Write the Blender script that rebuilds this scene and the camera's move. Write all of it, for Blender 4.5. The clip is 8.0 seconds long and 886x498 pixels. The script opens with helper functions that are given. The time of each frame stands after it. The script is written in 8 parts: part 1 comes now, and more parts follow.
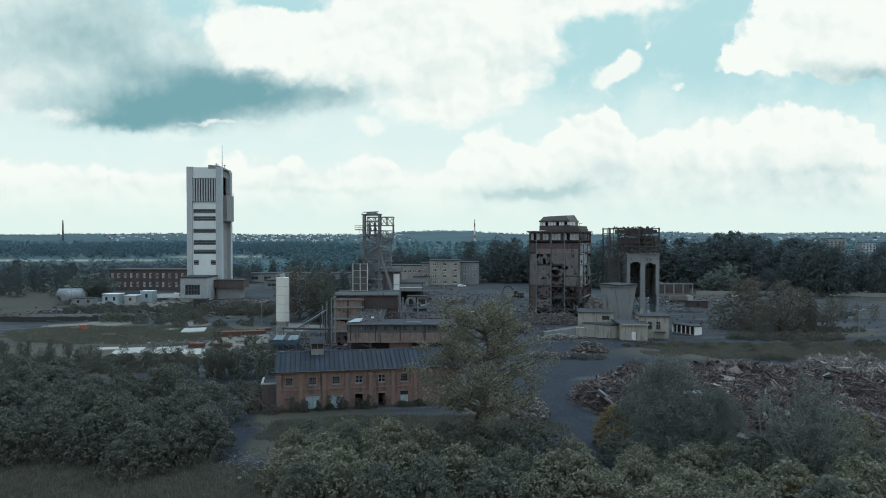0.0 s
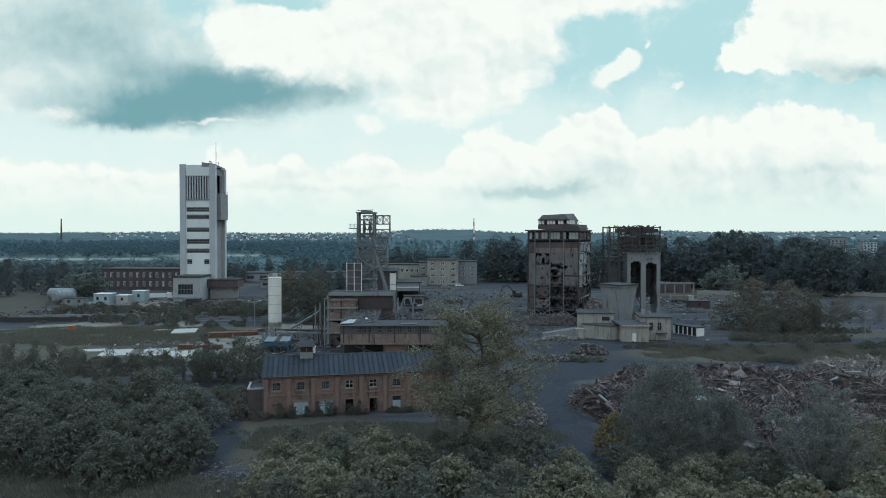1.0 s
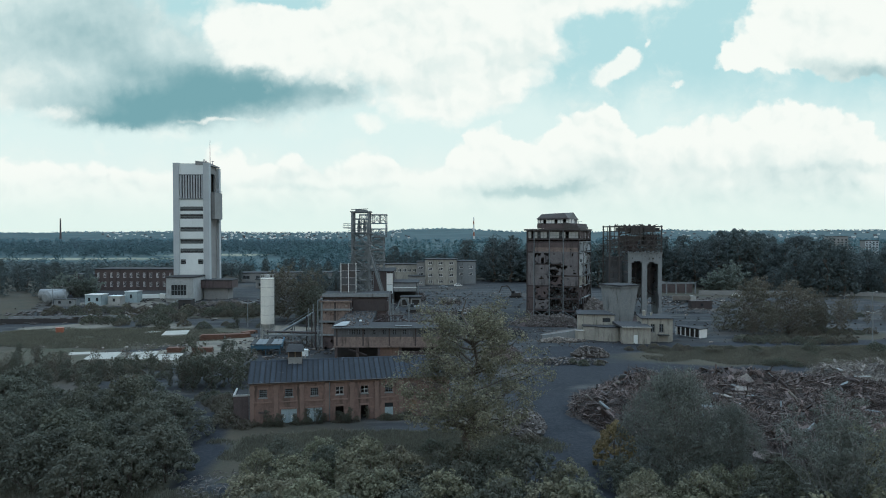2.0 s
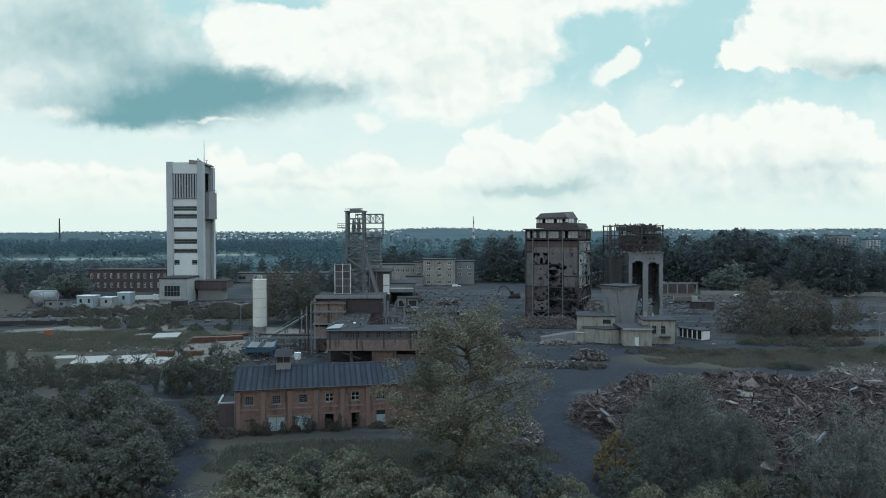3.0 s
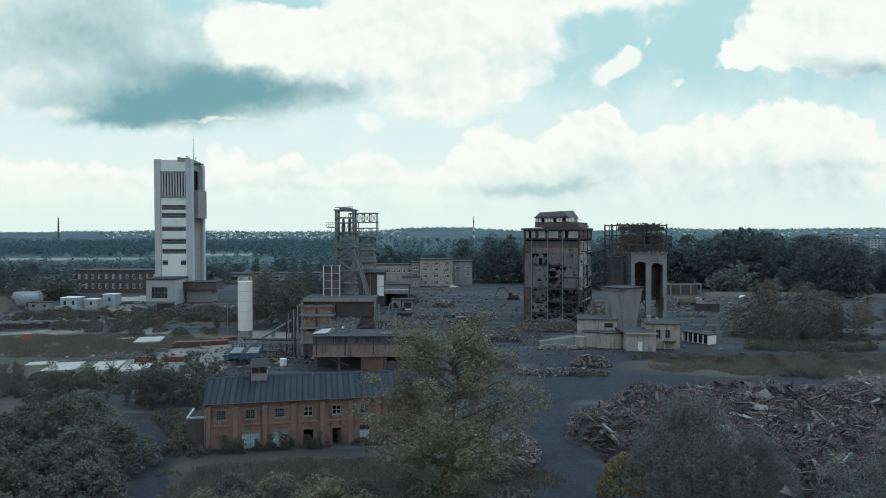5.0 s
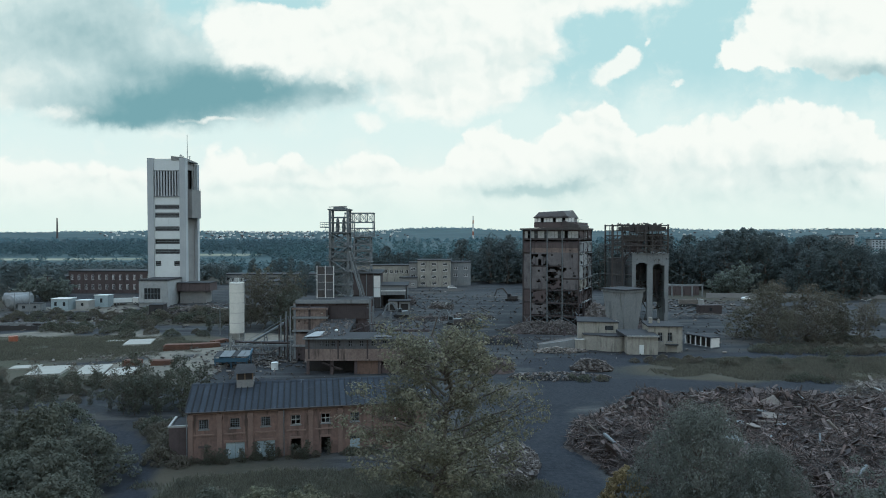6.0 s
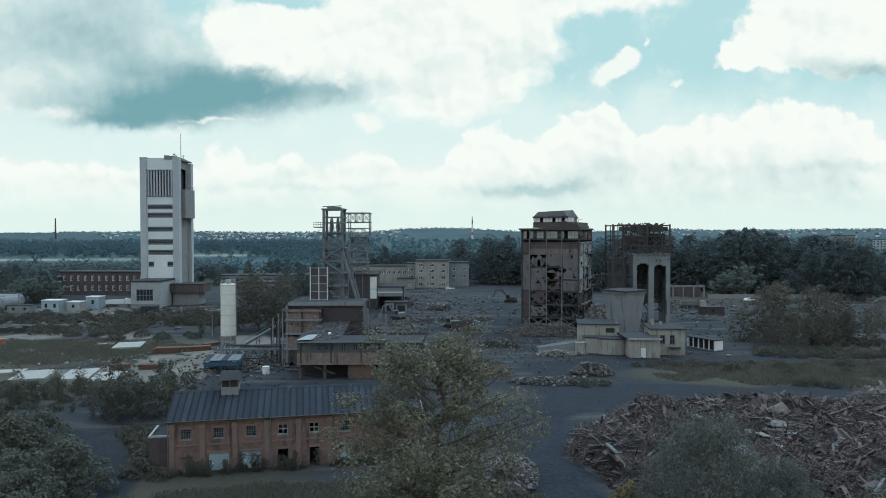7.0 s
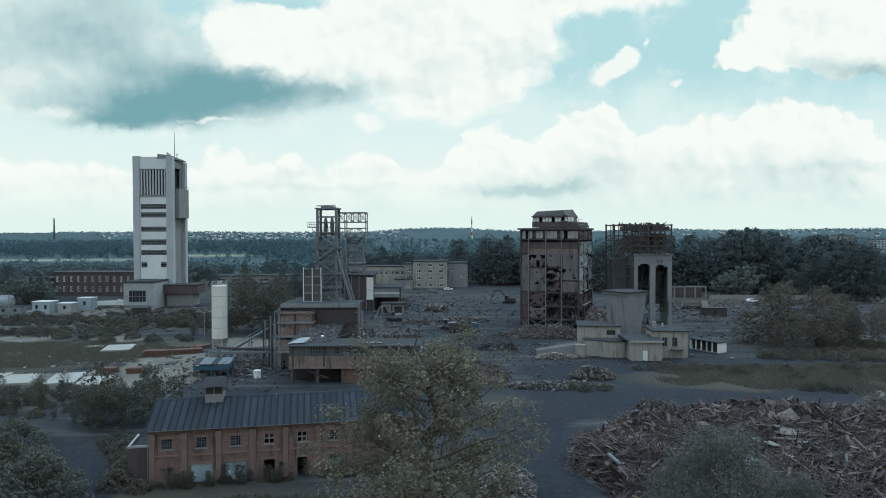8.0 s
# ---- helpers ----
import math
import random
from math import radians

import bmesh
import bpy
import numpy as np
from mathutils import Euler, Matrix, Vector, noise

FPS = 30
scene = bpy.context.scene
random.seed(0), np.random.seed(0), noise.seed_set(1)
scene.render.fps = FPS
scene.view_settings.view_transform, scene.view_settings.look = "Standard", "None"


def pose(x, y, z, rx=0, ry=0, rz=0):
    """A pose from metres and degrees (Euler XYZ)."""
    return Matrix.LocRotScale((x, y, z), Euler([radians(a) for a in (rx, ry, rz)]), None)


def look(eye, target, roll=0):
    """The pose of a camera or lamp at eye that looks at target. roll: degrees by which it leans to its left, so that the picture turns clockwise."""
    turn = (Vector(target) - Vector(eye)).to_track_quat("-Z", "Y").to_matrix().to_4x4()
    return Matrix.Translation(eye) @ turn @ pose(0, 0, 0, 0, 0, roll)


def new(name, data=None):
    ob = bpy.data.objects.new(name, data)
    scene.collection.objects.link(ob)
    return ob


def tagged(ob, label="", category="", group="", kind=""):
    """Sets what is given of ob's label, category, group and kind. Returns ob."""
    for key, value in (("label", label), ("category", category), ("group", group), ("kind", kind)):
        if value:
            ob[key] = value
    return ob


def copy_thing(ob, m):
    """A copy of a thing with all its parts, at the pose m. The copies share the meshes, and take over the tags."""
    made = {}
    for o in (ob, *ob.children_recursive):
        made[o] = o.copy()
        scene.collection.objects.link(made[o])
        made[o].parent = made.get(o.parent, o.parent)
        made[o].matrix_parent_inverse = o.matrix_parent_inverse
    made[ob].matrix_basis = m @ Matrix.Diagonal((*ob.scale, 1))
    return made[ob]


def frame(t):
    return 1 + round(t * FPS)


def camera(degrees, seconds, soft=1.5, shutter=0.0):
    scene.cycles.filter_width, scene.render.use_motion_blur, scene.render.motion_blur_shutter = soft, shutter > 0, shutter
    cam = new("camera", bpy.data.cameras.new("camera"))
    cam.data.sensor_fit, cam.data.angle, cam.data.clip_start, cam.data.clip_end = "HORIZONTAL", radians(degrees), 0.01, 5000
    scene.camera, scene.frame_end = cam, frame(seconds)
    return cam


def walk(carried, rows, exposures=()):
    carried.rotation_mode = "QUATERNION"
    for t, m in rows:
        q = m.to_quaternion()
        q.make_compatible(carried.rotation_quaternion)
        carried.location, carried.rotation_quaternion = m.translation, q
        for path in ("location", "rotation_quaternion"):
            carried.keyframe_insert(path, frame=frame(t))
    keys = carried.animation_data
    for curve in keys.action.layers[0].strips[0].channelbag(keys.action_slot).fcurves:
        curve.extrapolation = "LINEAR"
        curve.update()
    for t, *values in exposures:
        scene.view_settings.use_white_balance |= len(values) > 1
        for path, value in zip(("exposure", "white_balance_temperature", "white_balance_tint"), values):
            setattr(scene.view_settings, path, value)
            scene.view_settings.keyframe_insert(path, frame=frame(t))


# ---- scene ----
cam = camera(66.0, 8.0, soft=1.0)
# seconds, place in metres, pitch, roll, yaw in degrees
ROWS = [
    (0.0, 0.000, 0.000, 31.600, -1.044, 0.003, -0.000),
    (0.5, 0.464, 2.370, 31.591, -1.098, 0.032, -0.027),
    (1.0, 0.956, 4.773, 31.650, -1.152, 0.020, -0.043),
    (1.5, 1.470, 7.211, 31.727, -1.199, -0.009, -0.042),
    (3.0, 2.953, 13.992, 31.942, -1.281, -0.128, -0.037),
    (3.5, 3.423, 16.185, 31.981, -1.304, -0.159, -0.041),
    (4.0, 3.862, 18.331, 32.015, -1.324, -0.164, -0.024),
    (4.5, 4.257, 20.444, 32.023, -1.332, -0.150, -0.001),
    (6.0, 5.445, 27.002, 31.976, -1.304, -0.103, -0.026),
    (6.5, 5.784, 29.237, 31.978, -1.291, -0.104, -0.053),
    (7.0, 6.122, 31.422, 31.959, -1.280, -0.123, -0.081),
    (7.5, 6.495, 33.506, 31.946, -1.279, -0.144, -0.095),
    (8.0, 6.851, 35.588, 31.942, -1.282, -0.156, -0.114),
]
walk(cam, [(t, pose(x, y, z, 90 + pitch, 0, yaw) @ pose(0, 0, 0, 0, 0, roll)) for t, x, y, z, pitch, roll, yaw in ROWS],
     exposures=[(0.0, 0.0, 4650, -4), (8.0, 0.0, 4650, -4)])

# ---- world, sun ----
SUN_EL, SUN_AZ = 42.0, 35.0          # degrees; azimuth from straight ahead towards the right
SKY_STRENGTH, ZENITH = 1.0, 2.02
BLUE_ABOVE = (0.84, 1.0, 1.34)
CLEAR = (0.085, 0.09, 0.066)           # scales the clear sky's light
CLOUD, CREAM, SHADE, DEEP = (1.205, 0.92, 0.655), (1.12, 0.88, 0.625), (0.79, 0.71, 0.535), (0.275, 0.365, 0.305)
HAZE = (0.97, 0.85, 0.6)
PALE_BLUE, TEAL_BLUE = (0.97, 0.845, 0.62), (0.64, 0.685, 0.54)
# clouds: weight, place across and up, half width, half height, tilt; in degrees from straight ahead
GREY_CLOUD = [
    (1, -32.9, 17.3, 9.97, 5.22, 0), (0.9, -23.0, 13.0, 9.49, 3.56, 0), (0.8, -14.9, 12.1, 5.22, 2.37, 0), (0.45, -8.3, 12.1, 3.8, 1.9, 0),
    (0.35, -25.3, 9.6, 5.7, 1.14, 0), (0.4, -34.4, 12.5, 5.7, 1.9, 0),
]
GREY_CLOUD_DARK = [
    (0.35, -31.0, 17.7, 11.0, 4.3, 0),
    (1.0, -17.3, 11.7, 7.12, 1.71, 3), (0.95, -25.3, 10.6, 6.17, 1.61, -3), (0.6, -21.5, 13.5, 5.7, 1.61, 0), (0.5, -27.2, 9.5, 4.27, 0.76, 0),
    (0.3, -30.1, 15.9, 5.7, 2.37, 0), (0.35, -9.2, 11.6, 3.8, 1.23, 0),
]
HIGH_CLOUD = [
    (1, -16.8, 17.5, 3.8, 2.94, -10), (1, -11.6, 16.1, 4.27, 2.85, 0), (1, -5.9, 16.8, 6.64, 3.8, 0), (1, 0.8, 16.8, 6.64, 4.75, 0),
    (0.9, 5.5, 17.5, 4.75, 3.32, 0), (0.9, 2.7, 11.8, 5.22, 2.37, 15), (0.6, -2.1, 11.6, 3.32, 1.9, 0), (0.8, 14.0, 19.6, 7.12, 1.14, 0),
    (-1.0, -11.8, 19.4, 2.18, 0.76, 0), (-0.5, -14.9, 19.6, 1.9, 0.47, 0),
]
HIGH_CLOUD_DARK = [
    (0.5, -6.8, 12.5, 5.22, 0.95, 0), (0.3, -0.7, 13.7, 2.37, 2.37, 0), (0.25, 4.1, 13.5, 1.9, 3.32, 20), (0.25, -3.0, 18.2, 2.85, 1.9, 0),
    (0.25, 6.9, 15.4, 2.85, 1.9, 0),
]
RIGHT_CLOUD = [
    (1.2, 30.7, 17.8, 5.22, 3.8, 0), (1.2, 35.9, 16.8, 6.64, 3.32, 0), (0.9, 26.2, 14.9, 2.37, 1.52, 10), (0.5, 23.8, 14.3, 1.61, 1.04, 0),
]
RIGHT_CLOUD_DARK = [
    (1.0, 35.9, 13.7, 5.22, 1.04, 3), (0.45, 31.1, 14.3, 2.85, 0.66, 0), (0.5, 34.0, 12.1, 5.7, 0.66, 0), (0.2, 31.6, 17.3, 2.85, 1.42, 0),
]
PUFFS = [
    (1.1, 14.0, 13.6, 2.09, 1.23, 15), (1, 15.5, 15.0, 1.23, 0.95, 30), (0.75, 19.5, 12.4, 0.66, 0.43, 0), (0.7, 17.2, 16.2, 0.43, 0.57, 0),
    (0.8, -6.1, 9.1, 2.18, 1.04, 0), (0.6, -18.7, 9.5, 5.22, 0.43, 0), (0.6, -33.4, 10.2, 6.17, 1.04, 0), (0.6, -23.0, 8.3, 2.85, 0.57, 0),
]
BANK_DARK = [
    (0.7, 6.9, 3.7, 4.27, 0.57, 0), (0.45, 10.7, 4.0, 3.8, 0.66, 0), (0.5, -12.3, 5.1, 2.37, 0.66, 10), (0.5, -32.9, 7.5, 6.17, 0.57, 0),
    (0.3, -10.6, 4.0, 9.49, 0.38, 0), (0.25, 15.9, 5.9, 5.7, 0.95, 0), (0.2, -24.9, 4.5, 9.49, 0.66, 0), (0.3, 31.6, 5.4, 7.59, 0.47, 0),
    (0.25, -4.0, 5.4, 3.8, 0.57, 0),
]
BANK_TOPS = [(1.66, -18.2, 2.85), (1.52, -12.1, 1.99), (1.61, -5.9, 2.28), (3.99, 4.0, 3.23), (3.99, 10.3, 2.75), (4.37, 13.9, 2.09), (3.32, 19.7, 4.27), (4.65, 27.3, 4.98), (3.8, 34.0, 4.51), (1.04, -34.4, 5.7)]


def make_world():
    """Broken cumulus in several layers over a clear teal sky."""
    world = bpy.data.worlds.new("world")
    scene.world = world
    world.use_nodes = True
    nt = world.node_tree
    nt.nodes.clear()
    N, L = nt.nodes.new, nt.links.new

    def put(v, socket):
        if isinstance(v, (int, float)):
            socket.default_value = v
        elif isinstance(v, tuple):
            socket.default_value = (*v, 1)
        else:
            L(v, socket)

    def math_(op, a, b=None, c=None, clamp=False):
        n = N("ShaderNodeMath")
        n.operation, n.use_clamp = op, clamp
        for i, v in enumerate((a, b, c)):
            if v is not None:
                put(v, n.inputs[i])
        return n.outputs[0]

    def step_(v, a, b):
        r = N("ShaderNodeMapRange")
        r.interpolation_type = "SMOOTHSTEP"
        put(v, r.inputs[0])
        r.inputs[1].default_value, r.inputs[2].default_value = a, b
        return r.outputs[0]

    def mix_(f, a, b):
        x = N("ShaderNodeMix")
        x.data_type = "RGBA"
        for s, v in (("Factor", f), ("A", a), ("B", b)):
            put(v, x.inputs[s])
        return x.outputs["Result"]

    def noise_(vec, scale, detail=6.0, rough=0.55, colour=False):
        n = N("ShaderNodeTexNoise")
        n.inputs["Scale"].default_value, n.inputs["Detail"].default_value, n.inputs["Roughness"].default_value = scale, detail, rough
        L(vec, n.inputs["Vector"])
        return n.outputs["Color" if colour else "Fac"]

    def heads_(vec):
        """Cauliflower swellings of a cumulus."""
        n = N("ShaderNodeTexVoronoi")
        n.feature = "SMOOTH_F1"
        n.inputs["Scale"].default_value, n.inputs["Detail"].default_value, n.inputs["Roughness"].default_value, n.inputs["Smoothness"].default_value = 0.5, 2.0, 0.45, 0.4
        L(vec, n.inputs["Vector"])
        return n.outputs["Distance"]

    def shifted(vec, dx, dy):
        n = N("ShaderNodeVectorMath")
        n.operation = "ADD"
        L(vec, n.inputs[0])
        n.inputs[1].default_value = (dx, dy, 0)
        return n.outputs[0]

    coord = N("ShaderNodeTexCoord").outputs["Generated"]
    sep = N("ShaderNodeSeparateXYZ")
    L(coord, sep.inputs[0])
    ahead = math_("MAXIMUM", sep.outputs[1], 0.25)
    across = math_("MULTIPLY", math_("DIVIDE", sep.outputs[0], ahead), 57.2958)
    height = math_("MULTIPLY", math_("DIVIDE", sep.outputs[2], ahead), 57.2958)
    flat = N("ShaderNodeCombineXYZ")
    L(across, flat.inputs[0])
    L(height, flat.inputs[1])
    # ragged edges: warp the directions by noise at two scales
    def warped(vec, scale, amount):
        s = N("ShaderNodeVectorMath")
        s.operation = "MULTIPLY_ADD"
        L(noise_(flat.outputs[0], scale, 6.0, 0.6, True), s.inputs[0])
        s.inputs[1].default_value, s.inputs[2].default_value = (amount, amount * 0.7, 0), (-amount / 2, -amount * 0.35, 0)
        v = N("ShaderNodeVectorMath")
        v.operation = "ADD"
        L(vec, v.inputs[0])
        L(s.outputs[0], v.inputs[1])
        return v.outputs[0]
    p = warped(warped(flat.outputs[0], 0.13, 3.6), 0.5, 2.0)
    split = N("ShaderNodeSeparateXYZ")
    L(p, split.inputs[0])

    def blob(a, e, ra, re, tilt):
        m = N("ShaderNodeMapping")
        m.vector_type = "TEXTURE"
        m.inputs["Location"].default_value, m.inputs["Rotation"].default_value, m.inputs["Scale"].default_value = (a, e, 0), (0, 0, radians(tilt)), (ra, re, 1)
        L(p, m.inputs[0])
        d = N("ShaderNodeVectorMath")
        d.operation = "DOT_PRODUCT"
        L(m.outputs[0], d.inputs[0])
        L(m.outputs[0], d.inputs[1])
        return math_("EXPONENT", math_("MULTIPLY", d.outputs["Value"], -1.0))

    def total(rows):
        acc = 0.0
        for w, *b in rows:
            acc = math_("MULTIPLY_ADD", blob(*b), w, acc)
        return acc

    lumps = heads_(p)
    lit = math_("SUBTRACT", heads_(shifted(p, 0.5, 0.7)), lumps)      # bright towards the sun
    soft = math_("SUBTRACT", noise_(flat.outputs[0], 0.16, 5.0, 0.55), 0.5)
    edge = math_("SUBTRACT", 0.55, lumps)

    def cover(rows, a, b, rag):
        return step_(math_("MULTIPLY_ADD", edge, rag, math_("MULTIPLY_ADD", soft, rag * 0.8, total(rows))), a, b)

    def body(rows, extra=0.0, relief=0.32):
        """White to cream to grey-teal by depth of shade."""
        v = math_("ADD", total(rows), extra) if rows else extra
        v = math_("MULTIPLY_ADD", lit, -relief, math_("MULTIPLY_ADD", soft, 0.7, v))
        return mix_(step_(v, 0.45, 1.25), mix_(step_(v, 0.0, 0.6), CLOUD, mix_(0.45, CREAM, SHADE)), mix_(0.5, SHADE, DEEP))

    col = mix_(step_(math_("MULTIPLY_ADD", soft, 5.0, height), 2.0, 8.5), CREAM, PALE_BLUE)
    col = mix_(step_(math_("MULTIPLY_ADD", soft, 7.0, height), 8.5, 14.5), col, TEAL_BLUE)
    wisps = step_(noise_(shifted(p, 30, 7), 0.2, 7.0, 0.62), 0.5, 0.75)
    col = mix_(math_("MULTIPLY", wisps, 0.55), col, CREAM)
    # the grey cloud, the high cloud before it, the bank above the horizon, the cloud at the edge, stray puffs
    dark = math_("MULTIPLY_ADD", soft, 1.0, math_("MULTIPLY_ADD", lit, -0.15, total(GREY_CLOUD_DARK)))
    grey = mix_(step_(dark, 0.05, 1.15), mix_(step_(dark, -0.3, 0.35), CREAM, SHADE), DEEP)
    col = mix_(cover(GREY_CLOUD, 0.08, 0.55, 0.25), col, grey)
    col = mix_(cover(HIGH_CLOUD, 0.12, 0.66, 0.42), col, body(HIGH_CLOUD_DARK, 0.05))
    top = 5.9
    for h, a, w in BANK_TOPS:
        k = math_("DIVIDE", math_("SUBTRACT", split.outputs[0], a), w)
        top = math_("MULTIPLY_ADD", math_("EXPONENT", math_("MULTIPLY", math_("MULTIPLY", k, k), -1.0)), h, top)
    deep = math_("MULTIPLY_ADD", edge, 1.5, math_("SUBTRACT", top, split.outputs[1]))
    low = math_("MULTIPLY_ADD", step_(deep, 1.2, 6.5), 0.46, total(BANK_DARK))
    col = mix_(math_("MULTIPLY", step_(deep, -0.15, 0.55), step_(math_("MULTIPLY_ADD", soft, 4.0, height), 0.0, 3.5)), col, body(None, low, 0.4))
    col = mix_(math_("MULTIPLY", math_("SUBTRACT", 1.0, step_(height, 0.5, 6.0)), 0.75), col, HAZE)
    col = mix_(cover(RIGHT_CLOUD, 0.3, 0.5, 0.4), col, body(RIGHT_CLOUD_DARK))
    col = mix_(math_("MULTIPLY", cover(PUFFS, 0.28, 0.7, 0.3), 0.92), col, body(None, 0.08))
    # round the sides and behind: the same broken cloud
    sky = N("ShaderNodeTexSky")
    sky.sky_type, sky.sun_disc = "NISHITA", False
    sky.sun_elevation, sky.sun_rotation = radians(SUN_EL), radians(SUN_AZ)
    sky.altitude, sky.air_density, sky.dust_density, sky.ozone_density = 250, 1.0, 2.5, 0.6
    clear = N("ShaderNodeVectorMath")
    clear.operation = "MULTIPLY"
    L(sky.outputs[0], clear.inputs[0])
    clear.inputs[1].default_value = CLEAR
    rest = mix_(math_("MULTIPLY", step_(noise_(coord, 2.2, 6.0), 0.42, 0.7), 0.45), CLOUD, mix_(0.6, clear.outputs[0], PALE_BLUE))
    col = mix_(step_(sep.outputs[1], 0.5, 0.72), rest, col)
    # overhead the veil is thin: the blue comes through, and the light grows
    el = math_("MULTIPLY", math_("ARCSINE", sep.outputs[2]), 57.2958)
    tint = N("ShaderNodeVectorMath")
    tint.operation = "MULTIPLY"
    L(col, tint.inputs[0])
    L(mix_(step_(el, 20.0, 45.0), (1.0, 1.0, 1.0), BLUE_ABOVE), tint.inputs[1])
    bg = N("ShaderNodeBackground")
    L(tint.outputs[0], bg.inputs[0])
    L(math_("MULTIPLY_ADD", step_(el, 20.0, 60.0), SKY_STRENGTH * (ZENITH - 1), SKY_STRENGTH), bg.inputs[1])
    out = N("ShaderNodeOutputWorld")
    L(bg.outputs[0], out.inputs[0])


make_world()
sun = new("sun", bpy.data.lights.new("sun", "SUN"))
sun.data.energy, sun.data.angle, sun.data.color = 0.7, radians(14), (1.0, 0.95, 0.86)
sun.matrix_world = look((0, 0, 0), (-math.sin(radians(SUN_AZ)) * math.cos(radians(SUN_EL)), -math.cos(radians(SUN_AZ)) * math.cos(radians(SUN_EL)), -math.sin(radians(SUN_EL))))

# ---- materials ----
def material(name, base, other=None, rough=0.85, metal=0.0, grain=6.0, patch=0.35, mix=0.5, bump=0.25, vary=0.0, stain=None, stain_amount=0.0, streak=False, leafy=False, island=0.0):
    """A weathered surface: base and other colour mixed by fine grain and by large patches, a third colour in stains."""
    m = bpy.data.materials.new(name)
    m.use_nodes = True
    nt = m.node_tree
    N, L = nt.nodes.new, nt.links.new
    bsdf = nt.nodes["Principled BSDF"]
    bsdf.inputs["Roughness"].default_value, bsdf.inputs["Metallic"].default_value = rough, metal
    bsdf.inputs["Specular IOR Level"].default_value = 0.08 if leafy else 0.25
    geo = N("ShaderNodeNewGeometry")
    other = other or tuple(c * 0.6 for c in base)

    def noise_(scale, detail=4.0, stretch=None):
        n = N("ShaderNodeTexNoise")
        n.inputs["Scale"].default_value, n.inputs["Detail"].default_value, n.inputs["Roughness"].default_value = scale, detail, 0.62
        if stretch:
            mp = N("ShaderNodeMapping")
            mp.inputs["Scale"].default_value = stretch
            L(geo.outputs["Position"], mp.inputs[0])
            L(mp.outputs[0], n.inputs["Vector"])
        else:
            L(geo.outputs["Position"], n.inputs["Vector"])
        return n.outputs["Fac"]

    def ramp_(v, a, b):
        r = N("ShaderNodeMapRange")
        L(v, r.inputs[0])
        r.inputs[1].default_value, r.inputs[2].default_value = a, b
        return r.outputs[0]

    def mixc(f, a, b):
        x = N("ShaderNodeMix")
        x.data_type = "RGBA"
        for s, v in (("Factor", f), ("A", a), ("B", b)):
            if isinstance(v, tuple):
                x.inputs[s].default_value = (*v, 1)
            elif isinstance(v, float):
                x.inputs[s].default_value = v
            else:
                L(v, x.inputs[s])
        return x.outputs["Result"]

    fine, large = noise_(grain), noise_(patch, 5.0)
    half = N("ShaderNodeMath")
    half.operation = "MULTIPLY_ADD"
    L(fine, half.inputs[0])
    half.inputs[1].default_value = 0.5
    h2 = N("ShaderNodeMath")
    h2.operation = "MULTIPLY"
    L(large, h2.inputs[0])
    h2.inputs[1].default_value = 0.5
    L(h2.outputs[0], half.inputs[2])
    col = mixc(ramp_(half.outputs[0], mix - 0.16, mix + 0.16), base, other)
    if stain:
        sv = noise_(0.8, 6.0, (1.6, 1.6, 0.22) if streak else None)
        lo = 0.72 - 0.42 * stain_amount
        col = mixc(ramp_(sv, lo, lo + 0.16), col, stain)
    if vary or island:
        hs = N("ShaderNodeHueSaturation")
        src = geo.outputs["Random Per Island"] if island else N("ShaderNodeObjectInfo").outputs["Random"]
        r = N("ShaderNodeMapRange")
        L(src, r.inputs[0])
        amount = island or vary
        r.inputs[3].default_value, r.inputs[4].default_value = 1 - amount, 1 + amount
        L(r.outputs[0], hs.inputs["Value"])
        if leafy:
            oi = N("ShaderNodeObjectInfo")
            r2 = N("ShaderNodeMapRange")
            L(oi.outputs["Random"], r2.inputs[0])
            r2.inputs[3].default_value, r2.inputs[4].default_value = 0.48, 0.515
            L(r2.outputs[0], hs.inputs["Hue"])
        L(col, hs.inputs["Color"])
        col = hs.outputs[0]
    L(col, bsdf.inputs["Base Color"])
    if leafy:
        tr = N("ShaderNodeBsdfTranslucent")
        L(col, tr.inputs[0])
        ms = N("ShaderNodeMixShader")
        ms.inputs[0].default_value = 0.38
        L(bsdf.outputs[0], ms.inputs[1])
        L(tr.outputs[0], ms.inputs[2])
        L(ms.outputs[0], nt.nodes["Material Output"].inputs[0])
    elif bump:
        b = N("ShaderNodeBump")
        b.inputs["Strength"].default_value, b.inputs["Distance"].default_value = bump, 0.05
        L(fine, b.inputs["Height"])
        L(b.outputs[0], bsdf.inputs["Normal"])
    return m


WHITE_CONCRETE = material("white_concrete", (0.36, 0.385, 0.395), (0.27, 0.295, 0.31), grain=3, patch=0.15, stain=(0.25, 0.28, 0.29), stain_amount=0.25, streak=True)
WHITE_PANEL = material("white_panel", (0.55, 0.585, 0.58), (0.44, 0.475, 0.475), grain=3, patch=0.2, stain=(0.36, 0.38, 0.38), stain_amount=0.25, streak=True)
CONCRETE = material("concrete", (0.195, 0.21, 0.215), (0.125, 0.137, 0.143), grain=2.5, patch=0.25, stain=(0.09, 0.09, 0.085), stain_amount=0.38, streak=True)
PALE_RENDER = material("pale_render", (0.275, 0.27, 0.235), (0.19, 0.19, 0.172), grain=2.5, patch=0.4, stain=(0.115, 0.115, 0.1), stain_amount=0.48, streak=True)
